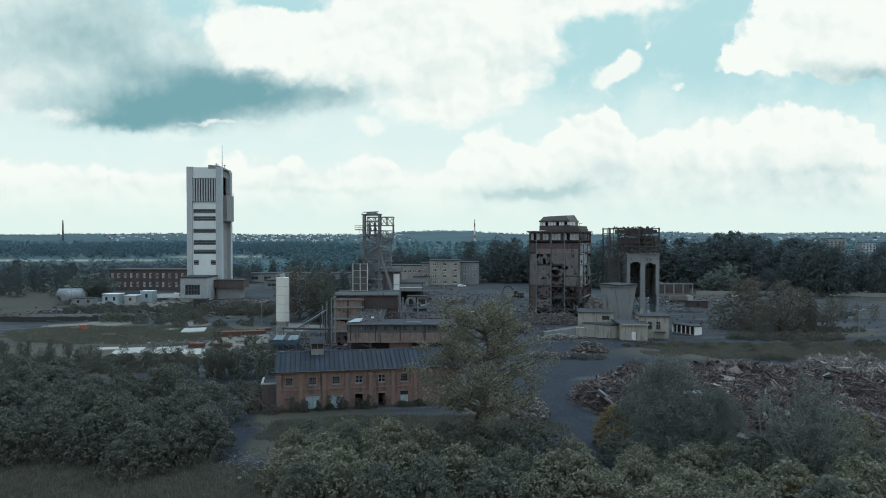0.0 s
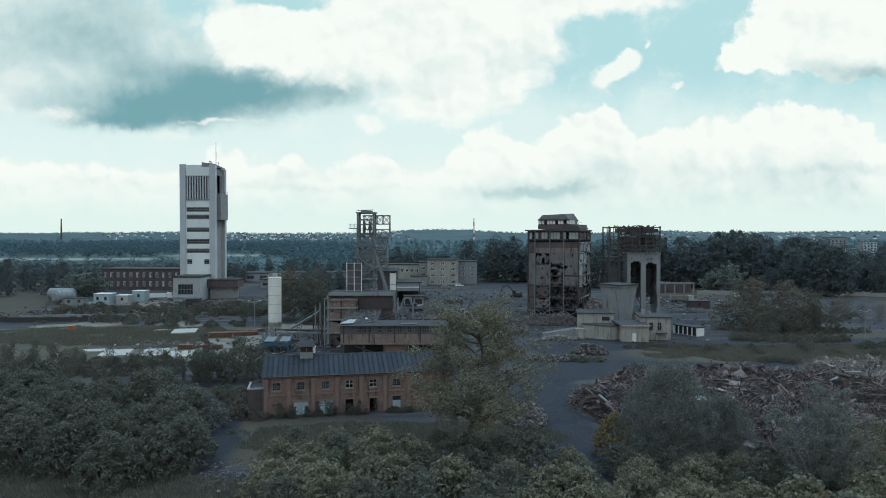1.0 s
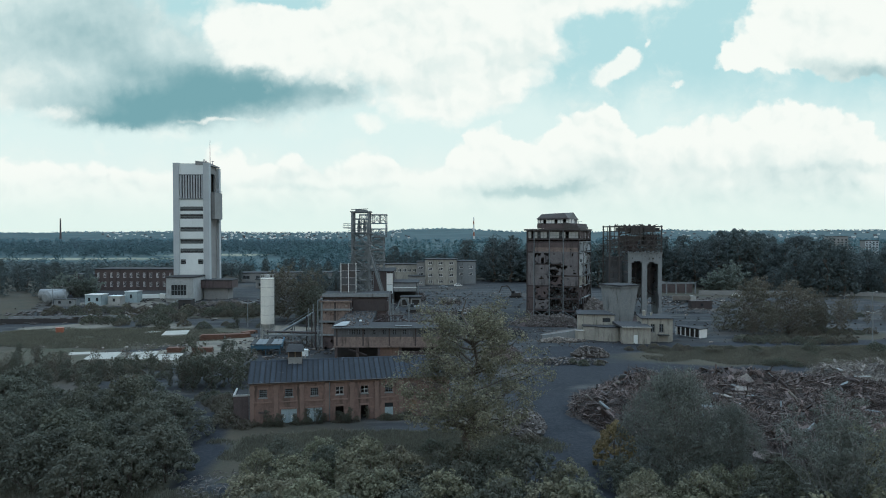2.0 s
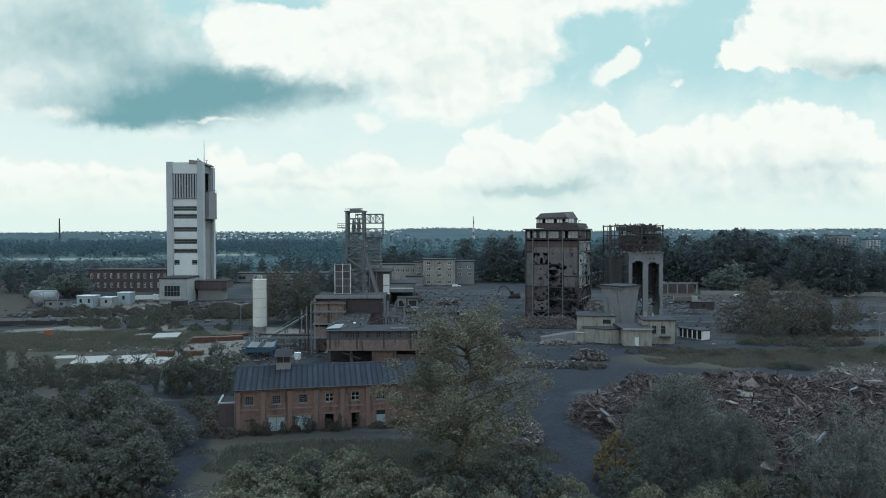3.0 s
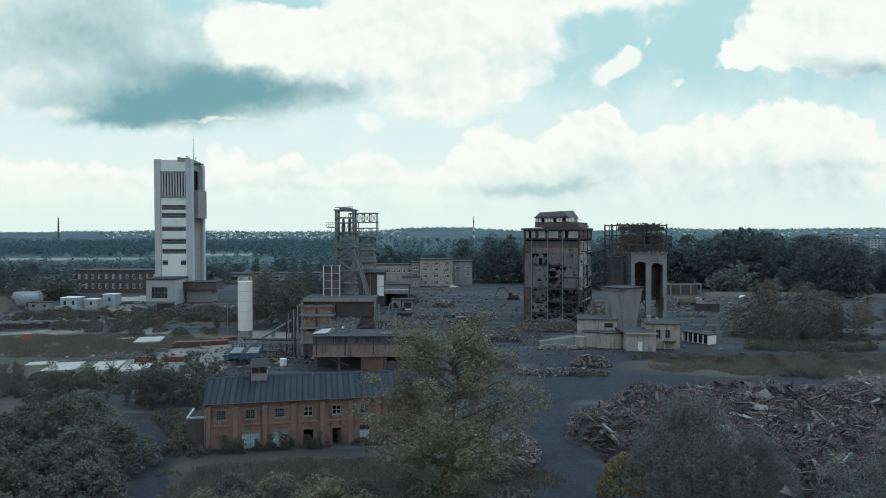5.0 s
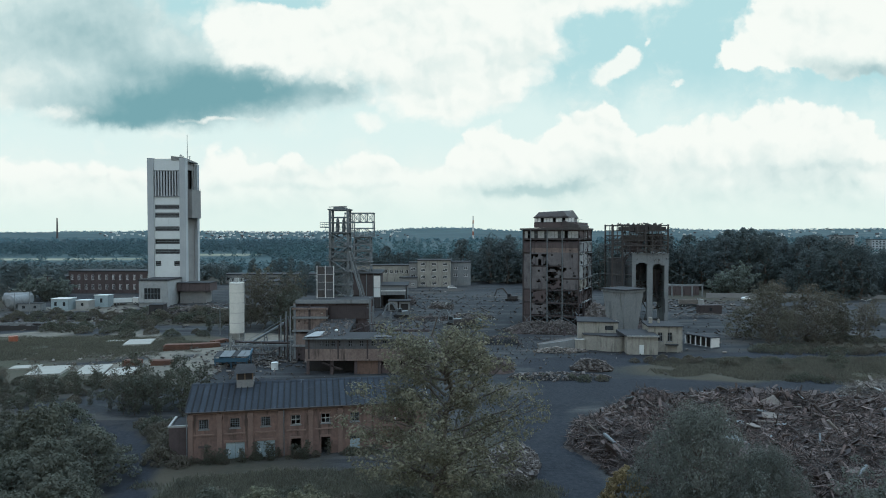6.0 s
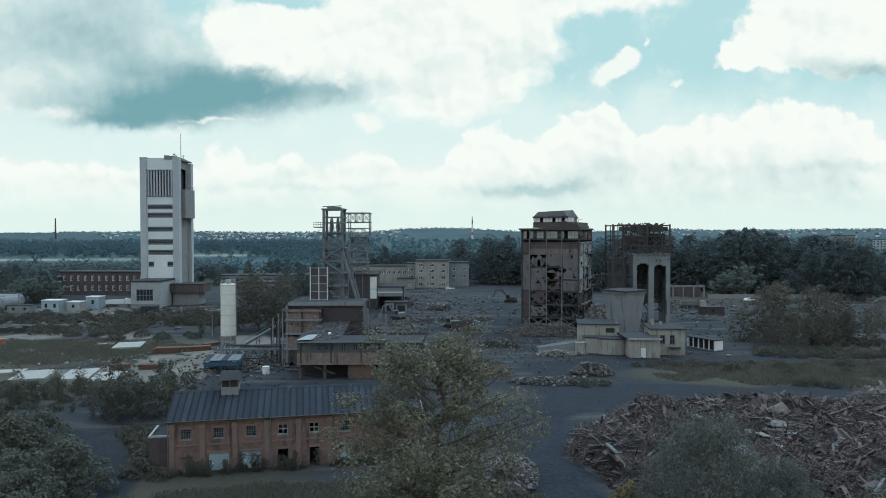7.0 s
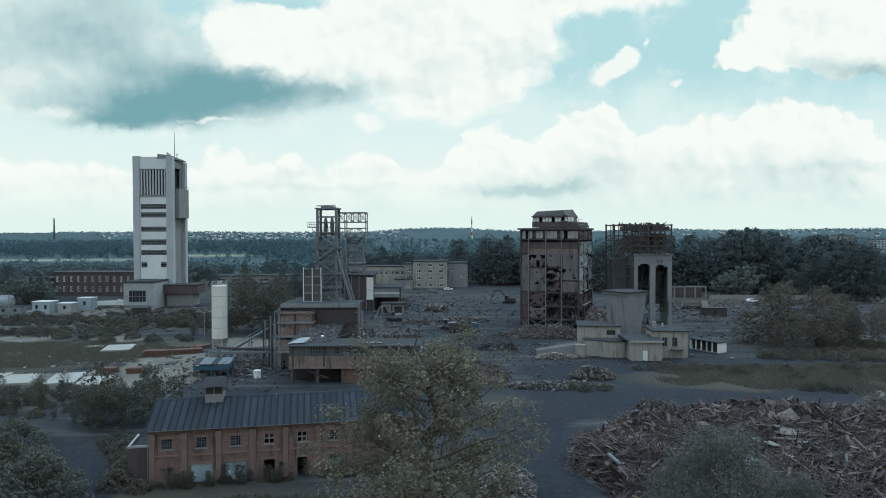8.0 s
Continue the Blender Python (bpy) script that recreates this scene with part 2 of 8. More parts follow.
GREY_RENDER = material("grey_render", (0.21, 0.215, 0.21), (0.14, 0.145, 0.145), grain=3, patch=0.3, stain=(0.12, 0.12, 0.12), stain_amount=0.3, streak=True)
BRICK = material("red_brick", (0.172, 0.12, 0.098), (0.098, 0.073, 0.063), grain=2.2, patch=0.45, stain=(0.06, 0.048, 0.043), stain_amount=0.5, streak=True, bump=0.5)
BRICK_PIER = material("pier_brick", (0.18, 0.13, 0.107), (0.125, 0.094, 0.08), grain=6, patch=0.6, stain=(0.10, 0.075, 0.065), stain_amount=0.3, streak=True, bump=0.5)
BRICK_BROWN = material("brown_brick", (0.14, 0.095, 0.072), (0.085, 0.062, 0.05), grain=3, patch=0.4, stain=(0.045, 0.038, 0.034), stain_amount=0.45, streak=True, bump=0.5)
BRICK_DARK = material("dark_brick", (0.088, 0.071, 0.069), (0.054, 0.046, 0.047), grain=4, patch=0.35, stain=(0.03, 0.028, 0.028), stain_amount=0.42, streak=True, bump=0.5)
DIRTY_CONCRETE = material("dirty_concrete", (0.3, 0.32, 0.32), (0.2, 0.215, 0.22), grain=2.5, patch=0.3, stain=(0.13, 0.14, 0.145), stain_amount=0.35, streak=True)
WASHERY_WALL = material("washery_wall", (0.142, 0.137, 0.138), (0.076, 0.072, 0.075), grain=3, patch=0.6, stain=(0.036, 0.036, 0.039), stain_amount=0.45, streak=True, bump=0.5)
STAINED = material("stained_render", (0.19, 0.155, 0.135), (0.1, 0.08, 0.07), grain=2.5, patch=0.5, stain=(0.05, 0.043, 0.04), stain_amount=0.45, streak=True, bump=0.4)
ROOF_FELT = material("roof_felt", (0.042, 0.045, 0.048), (0.026, 0.028, 0.031), rough=0.95, grain=3, patch=0.35, stain=(0.12, 0.12, 0.12), stain_amount=0.16)
SEAM = material("roof_seam", (0.013, 0.014, 0.016), (0.009, 0.0095, 0.011), rough=0.9)
ROOF_METAL = material("roof_metal", (0.024, 0.031, 0.042), (0.0145, 0.0185, 0.0255), rough=0.85, metal=0.0, grain=2.5, patch=0.3, stain=(0.15, 0.16, 0.17), stain_amount=0.16, vary=0.22)
RUST = material("rust", (0.066, 0.056, 0.055), (0.042, 0.038, 0.04), grain=6, patch=0.8, stain=(0.025, 0.022, 0.02), stain_amount=0.35, streak=True, metal=0.15)
RUST_ORANGE = material("orange_rust", (0.11, 0.062, 0.043), (0.07, 0.044, 0.034), grain=6, patch=0.9)
STEEL = material("weathered_steel", (0.165, 0.182, 0.192), (0.105, 0.117, 0.124), rough=0.6, metal=0.3, grain=8, patch=0.7, stain=(0.075, 0.055, 0.045), stain_amount=0.2, streak=True)
STEEL_DARK = material("dark_steel", (0.072, 0.066, 0.062), (0.042, 0.04, 0.04), rough=0.7, metal=0.15, grain=6, patch=0.8, stain=(0.028, 0.026, 0.025), stain_amount=0.35, streak=True)
STEEL_PALE = material("pale_steel", (0.34, 0.35, 0.34), (0.22, 0.23, 0.22), rough=0.6, metal=0.2, grain=8, patch=0.7)
DULL_RENDER = material("dull_render", (0.085, 0.088, 0.092), (0.052, 0.054, 0.057), grain=3, patch=0.3, stain=(0.05, 0.045, 0.042), stain_amount=0.35, streak=True)
# near-black, for dark surfaces and for shade painted behind openings
DARK = material("shade_and_dark", (0.042, 0.041, 0.041), (0.026, 0.026, 0.027), grain=3, patch=0.4)
GLASS = material("old_glass", (0.035, 0.04, 0.045), (0.02, 0.023, 0.026), rough=0.15, grain=1, patch=0.5, bump=0)
WHITE_PAINT = material("white_paint", (0.58, 0.59, 0.57), (0.46, 0.47, 0.46), rough=0.55, grain=5, patch=0.6, stain=(0.35, 0.34, 0.32), stain_amount=0.15, streak=True)
SLAB_GREY = material("slab_concrete", (0.3, 0.3, 0.265), (0.22, 0.222, 0.2), grain=2, patch=0.3, stain=(0.2, 0.2, 0.19), stain_amount=0.25)
SILO_WHITE = material("silo_white", (0.56, 0.56, 0.51), (0.44, 0.45, 0.42), rough=0.5, grain=2, patch=0.3, stain=(0.3, 0.29, 0.26), stain_amount=0.2, streak=True)
BLUE_PAINT = material("blue_paint", (0.045, 0.09, 0.135), (0.032, 0.062, 0.092), rough=0.5, grain=4, patch=0.5, stain=(0.1, 0.06, 0.05), stain_amount=0.2)
DOOR_PAINT = material("faded_door_paint", (0.30, 0.36, 0.38), (0.20, 0.25, 0.27), rough=0.6, grain=5, patch=0.8, stain=(0.12, 0.11, 0.1), stain_amount=0.25, streak=True)
YELLOW_PAINT = material("yellow_paint", (0.2, 0.16, 0.08), (0.13, 0.105, 0.06), rough=0.5, grain=4, patch=0.5, stain=(0.1, 0.07, 0.05), stain_amount=0.25)
ORANGE_PAINT = material("orange_paint", (0.24, 0.095, 0.055), (0.16, 0.07, 0.045), rough=0.5, grain=4, patch=0.5)
RUBBER = material("rubber", (0.025, 0.025, 0.025), (0.015, 0.015, 0.015), rough=0.8)
TIMBER = material("timber", (0.20, 0.15, 0.10), (0.11, 0.085, 0.06), grain=8, patch=0.6)
BARK = material("bark", (0.11, 0.10, 0.085), (0.06, 0.052, 0.045), grain=9, patch=1.2, bump=0.6)
BIRCH_BARK = material("birch_bark", (0.2, 0.2, 0.19), (0.11, 0.11, 0.105), grain=9, patch=1.2)
LEAF = material("dark_leaves", (0.112, 0.117, 0.092), (0.072, 0.079, 0.066), grain=1.2, patch=0.12, leafy=True, island=0.25)
LEAF_GREY = material("grey_green_leaves", (0.108, 0.112, 0.085), (0.074, 0.08, 0.064), grain=1.2, patch=0.12, leafy=True, island=0.35)
LEAF_OLIVE = material("olive_leaves", (0.17, 0.167, 0.112), (0.115, 0.117, 0.084), grain=1.2, patch=0.12, leafy=True, island=0.35)
LEAF_YELLOW = material("yellowing_leaves", (0.21, 0.175, 0.085), (0.15, 0.13, 0.07), grain=1.2, patch=0.2, leafy=True, island=0.35)
LEAF_SILVER = material("silver_leaves", (0.18, 0.205, 0.18), (0.13, 0.15, 0.13), grain=1.2, patch=0.12, leafy=True, island=0.3)
LEAF_WILLOW = material("willow_leaves", (0.135, 0.142, 0.124), (0.095, 0.104, 0.092), grain=1.2, patch=0.12, leafy=True, island=0.2)
# far and hill leaves: bluer and paler by distance, haze put into the colour
LEAF_FAR_HAZED = material("hazed_far_leaves", (0.085, 0.122, 0.134), (0.068, 0.1, 0.112), grain=0.4, patch=0.02, leafy=True, island=0.06)
LEAF_HILL_HAZED = material("hazed_hill_leaves", (0.13, 0.19, 0.212), (0.112, 0.168, 0.19), grain=0.02, patch=0.004, leafy=True, island=0.08)
# bluer than the near leaves: some haze is in this colour
LEAF_ROW = material("tree_row_leaves", (0.1, 0.119, 0.118), (0.074, 0.09, 0.092), grain=0.8, patch=0.08, leafy=True, island=0.22)
LEAF_BROWN = material("brown_green_leaves", (0.13, 0.122, 0.092), (0.085, 0.083, 0.068), grain=1.2, patch=0.12, leafy=True, island=0.25)
GRASS = material("dry_grass", (0.132, 0.13, 0.1), (0.092, 0.093, 0.075), grain=0.8, patch=0.12, leafy=True, island=0.35)
SCRAP = material("scrap_iron", (0.09, 0.07, 0.062), (0.035, 0.03, 0.029), grain=3, patch=0.35, island=0.92, rough=0.75)
# mound under the pieces: dark of the gaps put into its colour
SCRAP_BED = material("scrap_bed", (0.05, 0.044, 0.041), (0.032, 0.029, 0.028), grain=3, patch=0.35)
SCRAP_PALE = material("pale_scrap", (0.17, 0.158, 0.142), (0.09, 0.084, 0.076), grain=3, patch=0.5, island=0.5)
RUBBLE = material("rubble", (0.12, 0.112, 0.105), (0.06, 0.056, 0.053), grain=2, patch=0.4, island=0.45)


def ground_material():
    """Cinder and dust with tracks; the 'grass' mask turns it to worn turf, 'road' to compacted slag, 'wood' to a hazy
    blue-teal far off.
    """
    m = bpy.data.materials.new("ground")
    m.use_nodes = True
    nt = m.node_tree
    N, L = nt.nodes.new, nt.links.new
    bsdf = nt.nodes["Principled BSDF"]
    bsdf.inputs["Roughness"].default_value = 0.95
    bsdf.inputs["Specular IOR Level"].default_value = 0.15
    geo = N("ShaderNodeNewGeometry")

    def noise_(s, d=5.0):
        n = N("ShaderNodeTexNoise")
        n.inputs["Scale"].default_value, n.inputs["Detail"].default_value, n.inputs["Roughness"].default_value = s, d, 0.65
        L(geo.outputs["Position"], n.inputs["Vector"])
        return n.outputs["Fac"]

    def mixc(f, a, b):
        x = N("ShaderNodeMix")
        x.data_type = "RGBA"
        L(f, x.inputs["Factor"])
        for s, v in (("A", a), ("B", b)):
            if isinstance(v, tuple):
                x.inputs[s].default_value = (*v, 1)
            else:
                L(v, x.inputs[s])
        return x.outputs["Result"]

    def ramp_(v, a, b):
        r = N("ShaderNodeMapRange")
        L(v, r.inputs[0])
        r.inputs[1].default_value, r.inputs[2].default_value = a, b
        return r.outputs[0]

    def mask(name):
        a = N("ShaderNodeAttribute")
        a.attribute_name = name
        s = N("ShaderNodeMath")
        s.operation = "MULTIPLY_ADD"
        L(noise_(0.25), s.inputs[0])
        s.inputs[1].default_value = 0.9
        L(a.outputs["Fac"], s.inputs[2])
        return ramp_(s.outputs[0], 0.72, 1.25)

    fine = noise_(1.6)
    cinder = mixc(ramp_(noise_(0.055), 0.46, 0.78), mixc(ramp_(fine, 0.35, 0.65), (0.0285, 0.0325, 0.0365), (0.0175, 0.02, 0.0232)), (0.041, 0.044, 0.0465))
    # dust drawn out along the ways that machines drive
    mp = N("ShaderNodeMapping")
    mp.inputs["Scale"].default_value, mp.inputs["Rotation"].default_value = (0.03, 0.22, 0.1), (0, 0, 0.12)
    L(geo.outputs["Position"], mp.inputs[0])
    st = N("ShaderNodeTexNoise")
    st.inputs["Scale"].default_value, st.inputs["Detail"].default_value, st.inputs["Roughness"].default_value = 1.0, 6.0, 0.68
    L(mp.outputs[0], st.inputs["Vector"])
    cinder = mixc(ramp_(st.outputs["Fac"], 0.5, 0.66), cinder, (0.066, 0.066, 0.064))
    cinder = mixc(ramp_(noise_(0.018, 7.0), 0.54, 0.66), cinder, (0.058, 0.052, 0.042))
    cinder = mixc(ramp_(noise_(0.09, 8.0), 0.6, 0.66), cinder, (0.014, 0.015, 0.017))
    cinder = mixc(ramp_(st.outputs["Fac"], 0.44, 0.3), cinder, (0.018, 0.018, 0.019))
    road = mixc(ramp_(fine, 0.42, 0.7), mixc(ramp_(noise_(0.25), 0.35, 0.65), (0.019, 0.022, 0.028), (0.012, 0.0142, 0.0185)), (0.028, 0.031, 0.037))
    sand = mixc(ramp_(noise_(0.3), 0.35, 0.65), (0.155, 0.148, 0.122), (0.09, 0.088, 0.077))
    meadow = mixc(ramp_(noise_(0.06, 7.0), 0.42, 0.6), mixc(ramp_(fine, 0.35, 0.65), (0.056, 0.057, 0.039), (0.039, 0.042, 0.031)), (0.06, 0.057, 0.043))
    turf = mixc(ramp_(noise_(0.12), 0.35, 0.65), mixc(ramp_(fine, 0.35, 0.65), (0.047, 0.047, 0.035), (0.03, 0.032, 0.026)), (0.05, 0.045, 0.033))
    field = mixc(ramp_(noise_(0.01), 0.4, 0.6), (0.22, 0.22, 0.16), (0.14, 0.15, 0.11))
    col = mixc(mask("grass"), cinder, turf)
    col = mixc(mask("meadow"), col, meadow)
    col = mixc(mask("road"), col, road)
    col = mixc(mask("sand"), col, sand)
    # 'wood' follows distance alone: haze painted into the far ground
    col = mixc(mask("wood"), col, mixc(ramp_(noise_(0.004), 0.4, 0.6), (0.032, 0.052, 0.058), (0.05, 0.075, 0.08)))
    col = mixc(mask("field"), col, field)
    L(col, bsdf.inputs["Base Color"])
    b = N("ShaderNodeBump")
    b.inputs["Strength"].default_value, b.inputs["Distance"].default_value = 0.5, 0.15
    L(fine, b.inputs["Height"])
    L(b.outputs[0], bsdf.inputs["Normal"])
    return m


GROUND = ground_material()

# ---- building helpers ----
class Shape:
    """Collects vertices and faces of one mesh."""

    def __init__(self):
        self.v, self.f = [], []

    def face(self, *pts):
        n = len(self.v)
        self.v += [tuple(p) for p in pts]
        self.f.append(tuple(range(n, n + len(pts))))
        return self

    def solid(self, ring, faces):
        n = len(self.v)
        self.v += [tuple(p) for p in ring]
        self.f += [tuple(n + i for i in f) for f in faces]
        return self

    def box(self, x0, x1, y0, y1, z0, z1):
        return self.solid([(x0, y0, z0), (x1, y0, z0), (x1, y1, z0), (x0, y1, z0), (x0, y0, z1), (x1, y0, z1), (x1, y1, z1), (x0, y1, z1)], BOX)

    def prism(self, outline, z0, z1):
        """An upright prism over an outline of (x, y), anticlockwise."""
        n, k = len(self.v), len(outline)
        z1s = z1 if isinstance(z1, (list, tuple)) else [z1] * k
        self.v += [(x, y, z0) for x, y in outline] + [(x, y, z) for (x, y), z in zip(outline, z1s)]
        self.f += [tuple(n + k - 1 - i for i in range(k)), tuple(n + k + i for i in range(k))]
        self.f += [(n + i, n + (i + 1) % k, n + k + (i + 1) % k, n + k + i) for i in range(k)]
        return self

    def beam(self, p, q, w, h=None):
        """A bar of rectangular section from p to q."""
        p, q = Vector(p), Vector(q)
        d = (q - p).normalized()
        side = d.cross(Vector((0, 0, 1)))
        side = Vector((1, 0, 0)) if side.length < 1e-4 else side.normalized()
        up = side.cross(d)
        a, b = side * (w / 2), up * ((h or w) / 2)
        return self.solid([p - a - b, p + a - b, q + a - b, q - a - b, p - a + b, p + a + b, q + a + b, q - a + b], BOX)

    def tube(self, p, q, r0, r1=None, n=10, caps=True):
        p, q = Vector(p), Vector(q)
        r1 = r0 if r1 is None else r1
        d = (q - p).normalized()
        a = d.cross(Vector((0, 0, 1)))
        a = Vector((1, 0, 0)) if a.length < 1e-4 else a.normalized()
        b = d.cross(a)
        k = len(self.v)
        for c, r in ((p, r0), (q, r1)):
            self.v += [tuple(c + a * (r * math.cos(2 * math.pi * i / n)) + b * (r * math.sin(2 * math.pi * i / n))) for i in range(n)]
        self.f += [(k + i, k + n + i, k + n + (i + 1) % n, k + (i + 1) % n) for i in range(n)]
        if caps:
            self.f += [tuple(k + i for i in range(n)), tuple(k + 2 * n - 1 - i for i in range(n))]
        return self

    def wall(self, length, height, thick, holes, z0=0.0):
        """A wall along x from the origin, its outer face at y = 0, thickness towards +y, with holes (x0, x1, z0, z1) cut right through."""
        xs = sorted({0.0, length, *[h[0] for h in holes], *[h[1] for h in holes]})
        zs = sorted({z0, height, *[h[2] for h in holes], *[h[3] for h in holes]})
        solid = [[not any(h[0] <= (xs[i] + xs[i + 1]) / 2 <= h[1] and h[2] <= (zs[j] + zs[j + 1]) / 2 <= h[3] for h in holes)
                  for j in range(len(zs) - 1)] for i in range(len(xs) - 1)]
        for i in range(len(xs) - 1):
            for j in range(len(zs) - 1):
                a, b, c, d = xs[i], xs[i + 1], zs[j], zs[j + 1]
                if not solid[i][j]:
                    continue
                self.face((a, 0, c), (b, 0, c), (b, 0, d), (a, 0, d))
                self.face((b, thick, c), (a, thick, c), (a, thick, d), (b, thick, d))
                for ok, pts in (((i > 0 and solid[i - 1][j]), ((a, thick, c), (a, 0, c), (a, 0, d), (a, thick, d))),
                                ((i < len(xs) - 2 and solid[i + 1][j]), ((b, 0, c), (b, thick, c), (b, thick, d), (b, 0, d))),
                                ((j > 0 and solid[i][j - 1]), ((a, thick, c), (b, thick, c), (b, 0, c), (a, 0, c))),
                                ((j < len(zs) - 2 and solid[i][j + 1]), ((a, 0, d), (b, 0, d), (b, thick, d), (a, thick, d)))):
                    if not ok:
                        self.face(*pts)
        return self

    def moved(self, m):
        self.v = [tuple(m @ Vector(p)) for p in self.v]
        return self

    def add(self, other, m=None):
        n = len(self.v)
        self.v += [tuple(m @ Vector(p)) for p in other.v] if m else list(other.v)
        self.f += [tuple(n + i for i in f) for f in other.f]
        return self

    def mesh(self, name, mat):
        me = bpy.data.meshes.new(name)
        me.from_pydata(self.v, [], self.f)
        me.materials.append(mat)
        me.update()
        return me


BOX = [(0, 3, 2, 1), (4, 5, 6, 7), (0, 1, 5, 4), (1, 2, 6, 5), (2, 3, 7, 6), (3, 0, 4, 7)]


def part(name, shape, mat, parent=None, label="", smooth=False):
    """Links a Shape (or a ready mesh) as ONE mesh object under a thing or under a part."""
    me = shape.mesh(name, mat) if isinstance(shape, Shape) else shape
    if smooth:
        me.polygons.foreach_set("use_smooth", [True] * len(me.polygons))
    ob = new(name, me)
    if parent:
        ob.parent = parent
    return tagged(ob, label)


def thing(name, label, category, x=0, y=0, z=0, rz=0, group="", kind=""):
    ob = new(name)
    ob.matrix_basis = pose(x, y, z, 0, 0, rz)
    return tagged(ob, label, category, group, kind)


def smooth_step(a, b, v):
    v = min(max((v - a) / (b - a), 0.0), 1.0)
    return v * v * (3 - 2 * v)


def ground_z(x, y):
    """Height of the land: a flat works yard that rises gently behind, with far hills."""
    z = 1.2 + 3.3 * smooth_step(215, 310, y) + 1.3 * smooth_step(320, 480, y)
    z += 0.5 * math.exp(-((x - 42) / 35) ** 2 - ((y - 132) / 22) ** 2)
    z += 0.35 * noise.noise((x * 0.03, y * 0.03, 0.0)) + 0.12 * noise.noise((x * 0.2, y * 0.2, 3.0))
    if y > 700:
        a = x / y
        hill = 42 + 26 * math.exp(-((a - 0.0) / 0.085) ** 2) + 9 * math.exp(-((a + 0.42) / 0.11) ** 2) + 14 * math.exp(-((a - 0.62) / 0.16) ** 2) + 14 * math.exp(-((a - 0.33) / 0.1) ** 2)
        hill += 5 * noise.noise((a * 14, 0.0, 5.0))
        z += (hill - 8) * smooth_step(1700, 4300, y) ** 1.4
    return z

# ---- ground ----
def near_line(x, y, pts, width):
    """1 on a track along pts, 0 beyond its width."""
    best = 1e9
    for (ax, ay), (bx, by) in zip(pts, pts[1:]):
        k = min(max(((x - ax) * (bx - ax) + (y - ay) * (by - ay)) / ((bx - ax) ** 2 + (by - ay) ** 2), 0), 1)
        best = min(best, math.hypot(x - ax - k * (bx - ax), y - ay - k * (by - ay)))
    return 1 - smooth_step(width * 0.5, width * 1.2, best)


def inside(x, y, rows):
    return max(1 - smooth_step(0.75, 1.15, math.hypot((x - a) / ra, (y - b) / rb)) for a, b, ra, rb in rows)


GRASS_AREAS = [(-98, 212, 42, 22), (-20, 100, 34, 17), (-60, 95, 60, 42), (95, 178, 52, 16), (0, 60, 160, 36), (120, 205, 30, 20), (-85, 262, 35, 14), (70, 90, 60, 22), (-120, 165, 60, 30), (150, 330, 70, 30), (-210, 260, 60, 80), (10, 118, 6, 10)]
FOOTPATH = [(-56, 140), (-46, 131), (-38, 121), (-32, 112), (-28, 104), (-27, 84)]
ROADS = [([(17, 80), (19, 104), (20, 125), (21, 142), (25, 153), (37, 161), (60, 163), (100, 160), (190, 166)], 8.5), ([(22, 150), (-2, 158), (-40, 166)], 5), (FOOTPATH, 3.4),
         ([(30, 165), (30, 190), (60, 193), (110, 196), (180, 215)], 9)]
SANDS = [([(-64, 202), (-56, 208), (-49, 202), (-49, 186), (-53, 172)], 6.5), ([(-53, 232), (-47, 224)], 6), ([(-120, 302), (-117, 280), (-110, 250), (-112, 236), (-128, 228)], 7), ([(-116, 290), (-112, 270), (-92, 240), (-72, 214), (-55, 206), (-45, 196), (-50, 184), (-66, 172)], 5.5), ([(-72, 214), (-63, 196), (-58, 180)], 6), ([(-140, 283), (-112, 283)], 6), ([(-60, 190), (-85, 184)], 4)]
MEADOWS = [(-100, 214, 34, 18), (-70, 222, 14, 8), (-98, 178, 30, 14), (105, 178, 46, 12), (-40, 86, 60, 8), (-10, 108, 20, 7)]
FIELDS = [(-450, 745, 190, 42), (-285, 860, 70, 55), (-1000, 1250, 400, 90), (130, 1100, 160, 40)]


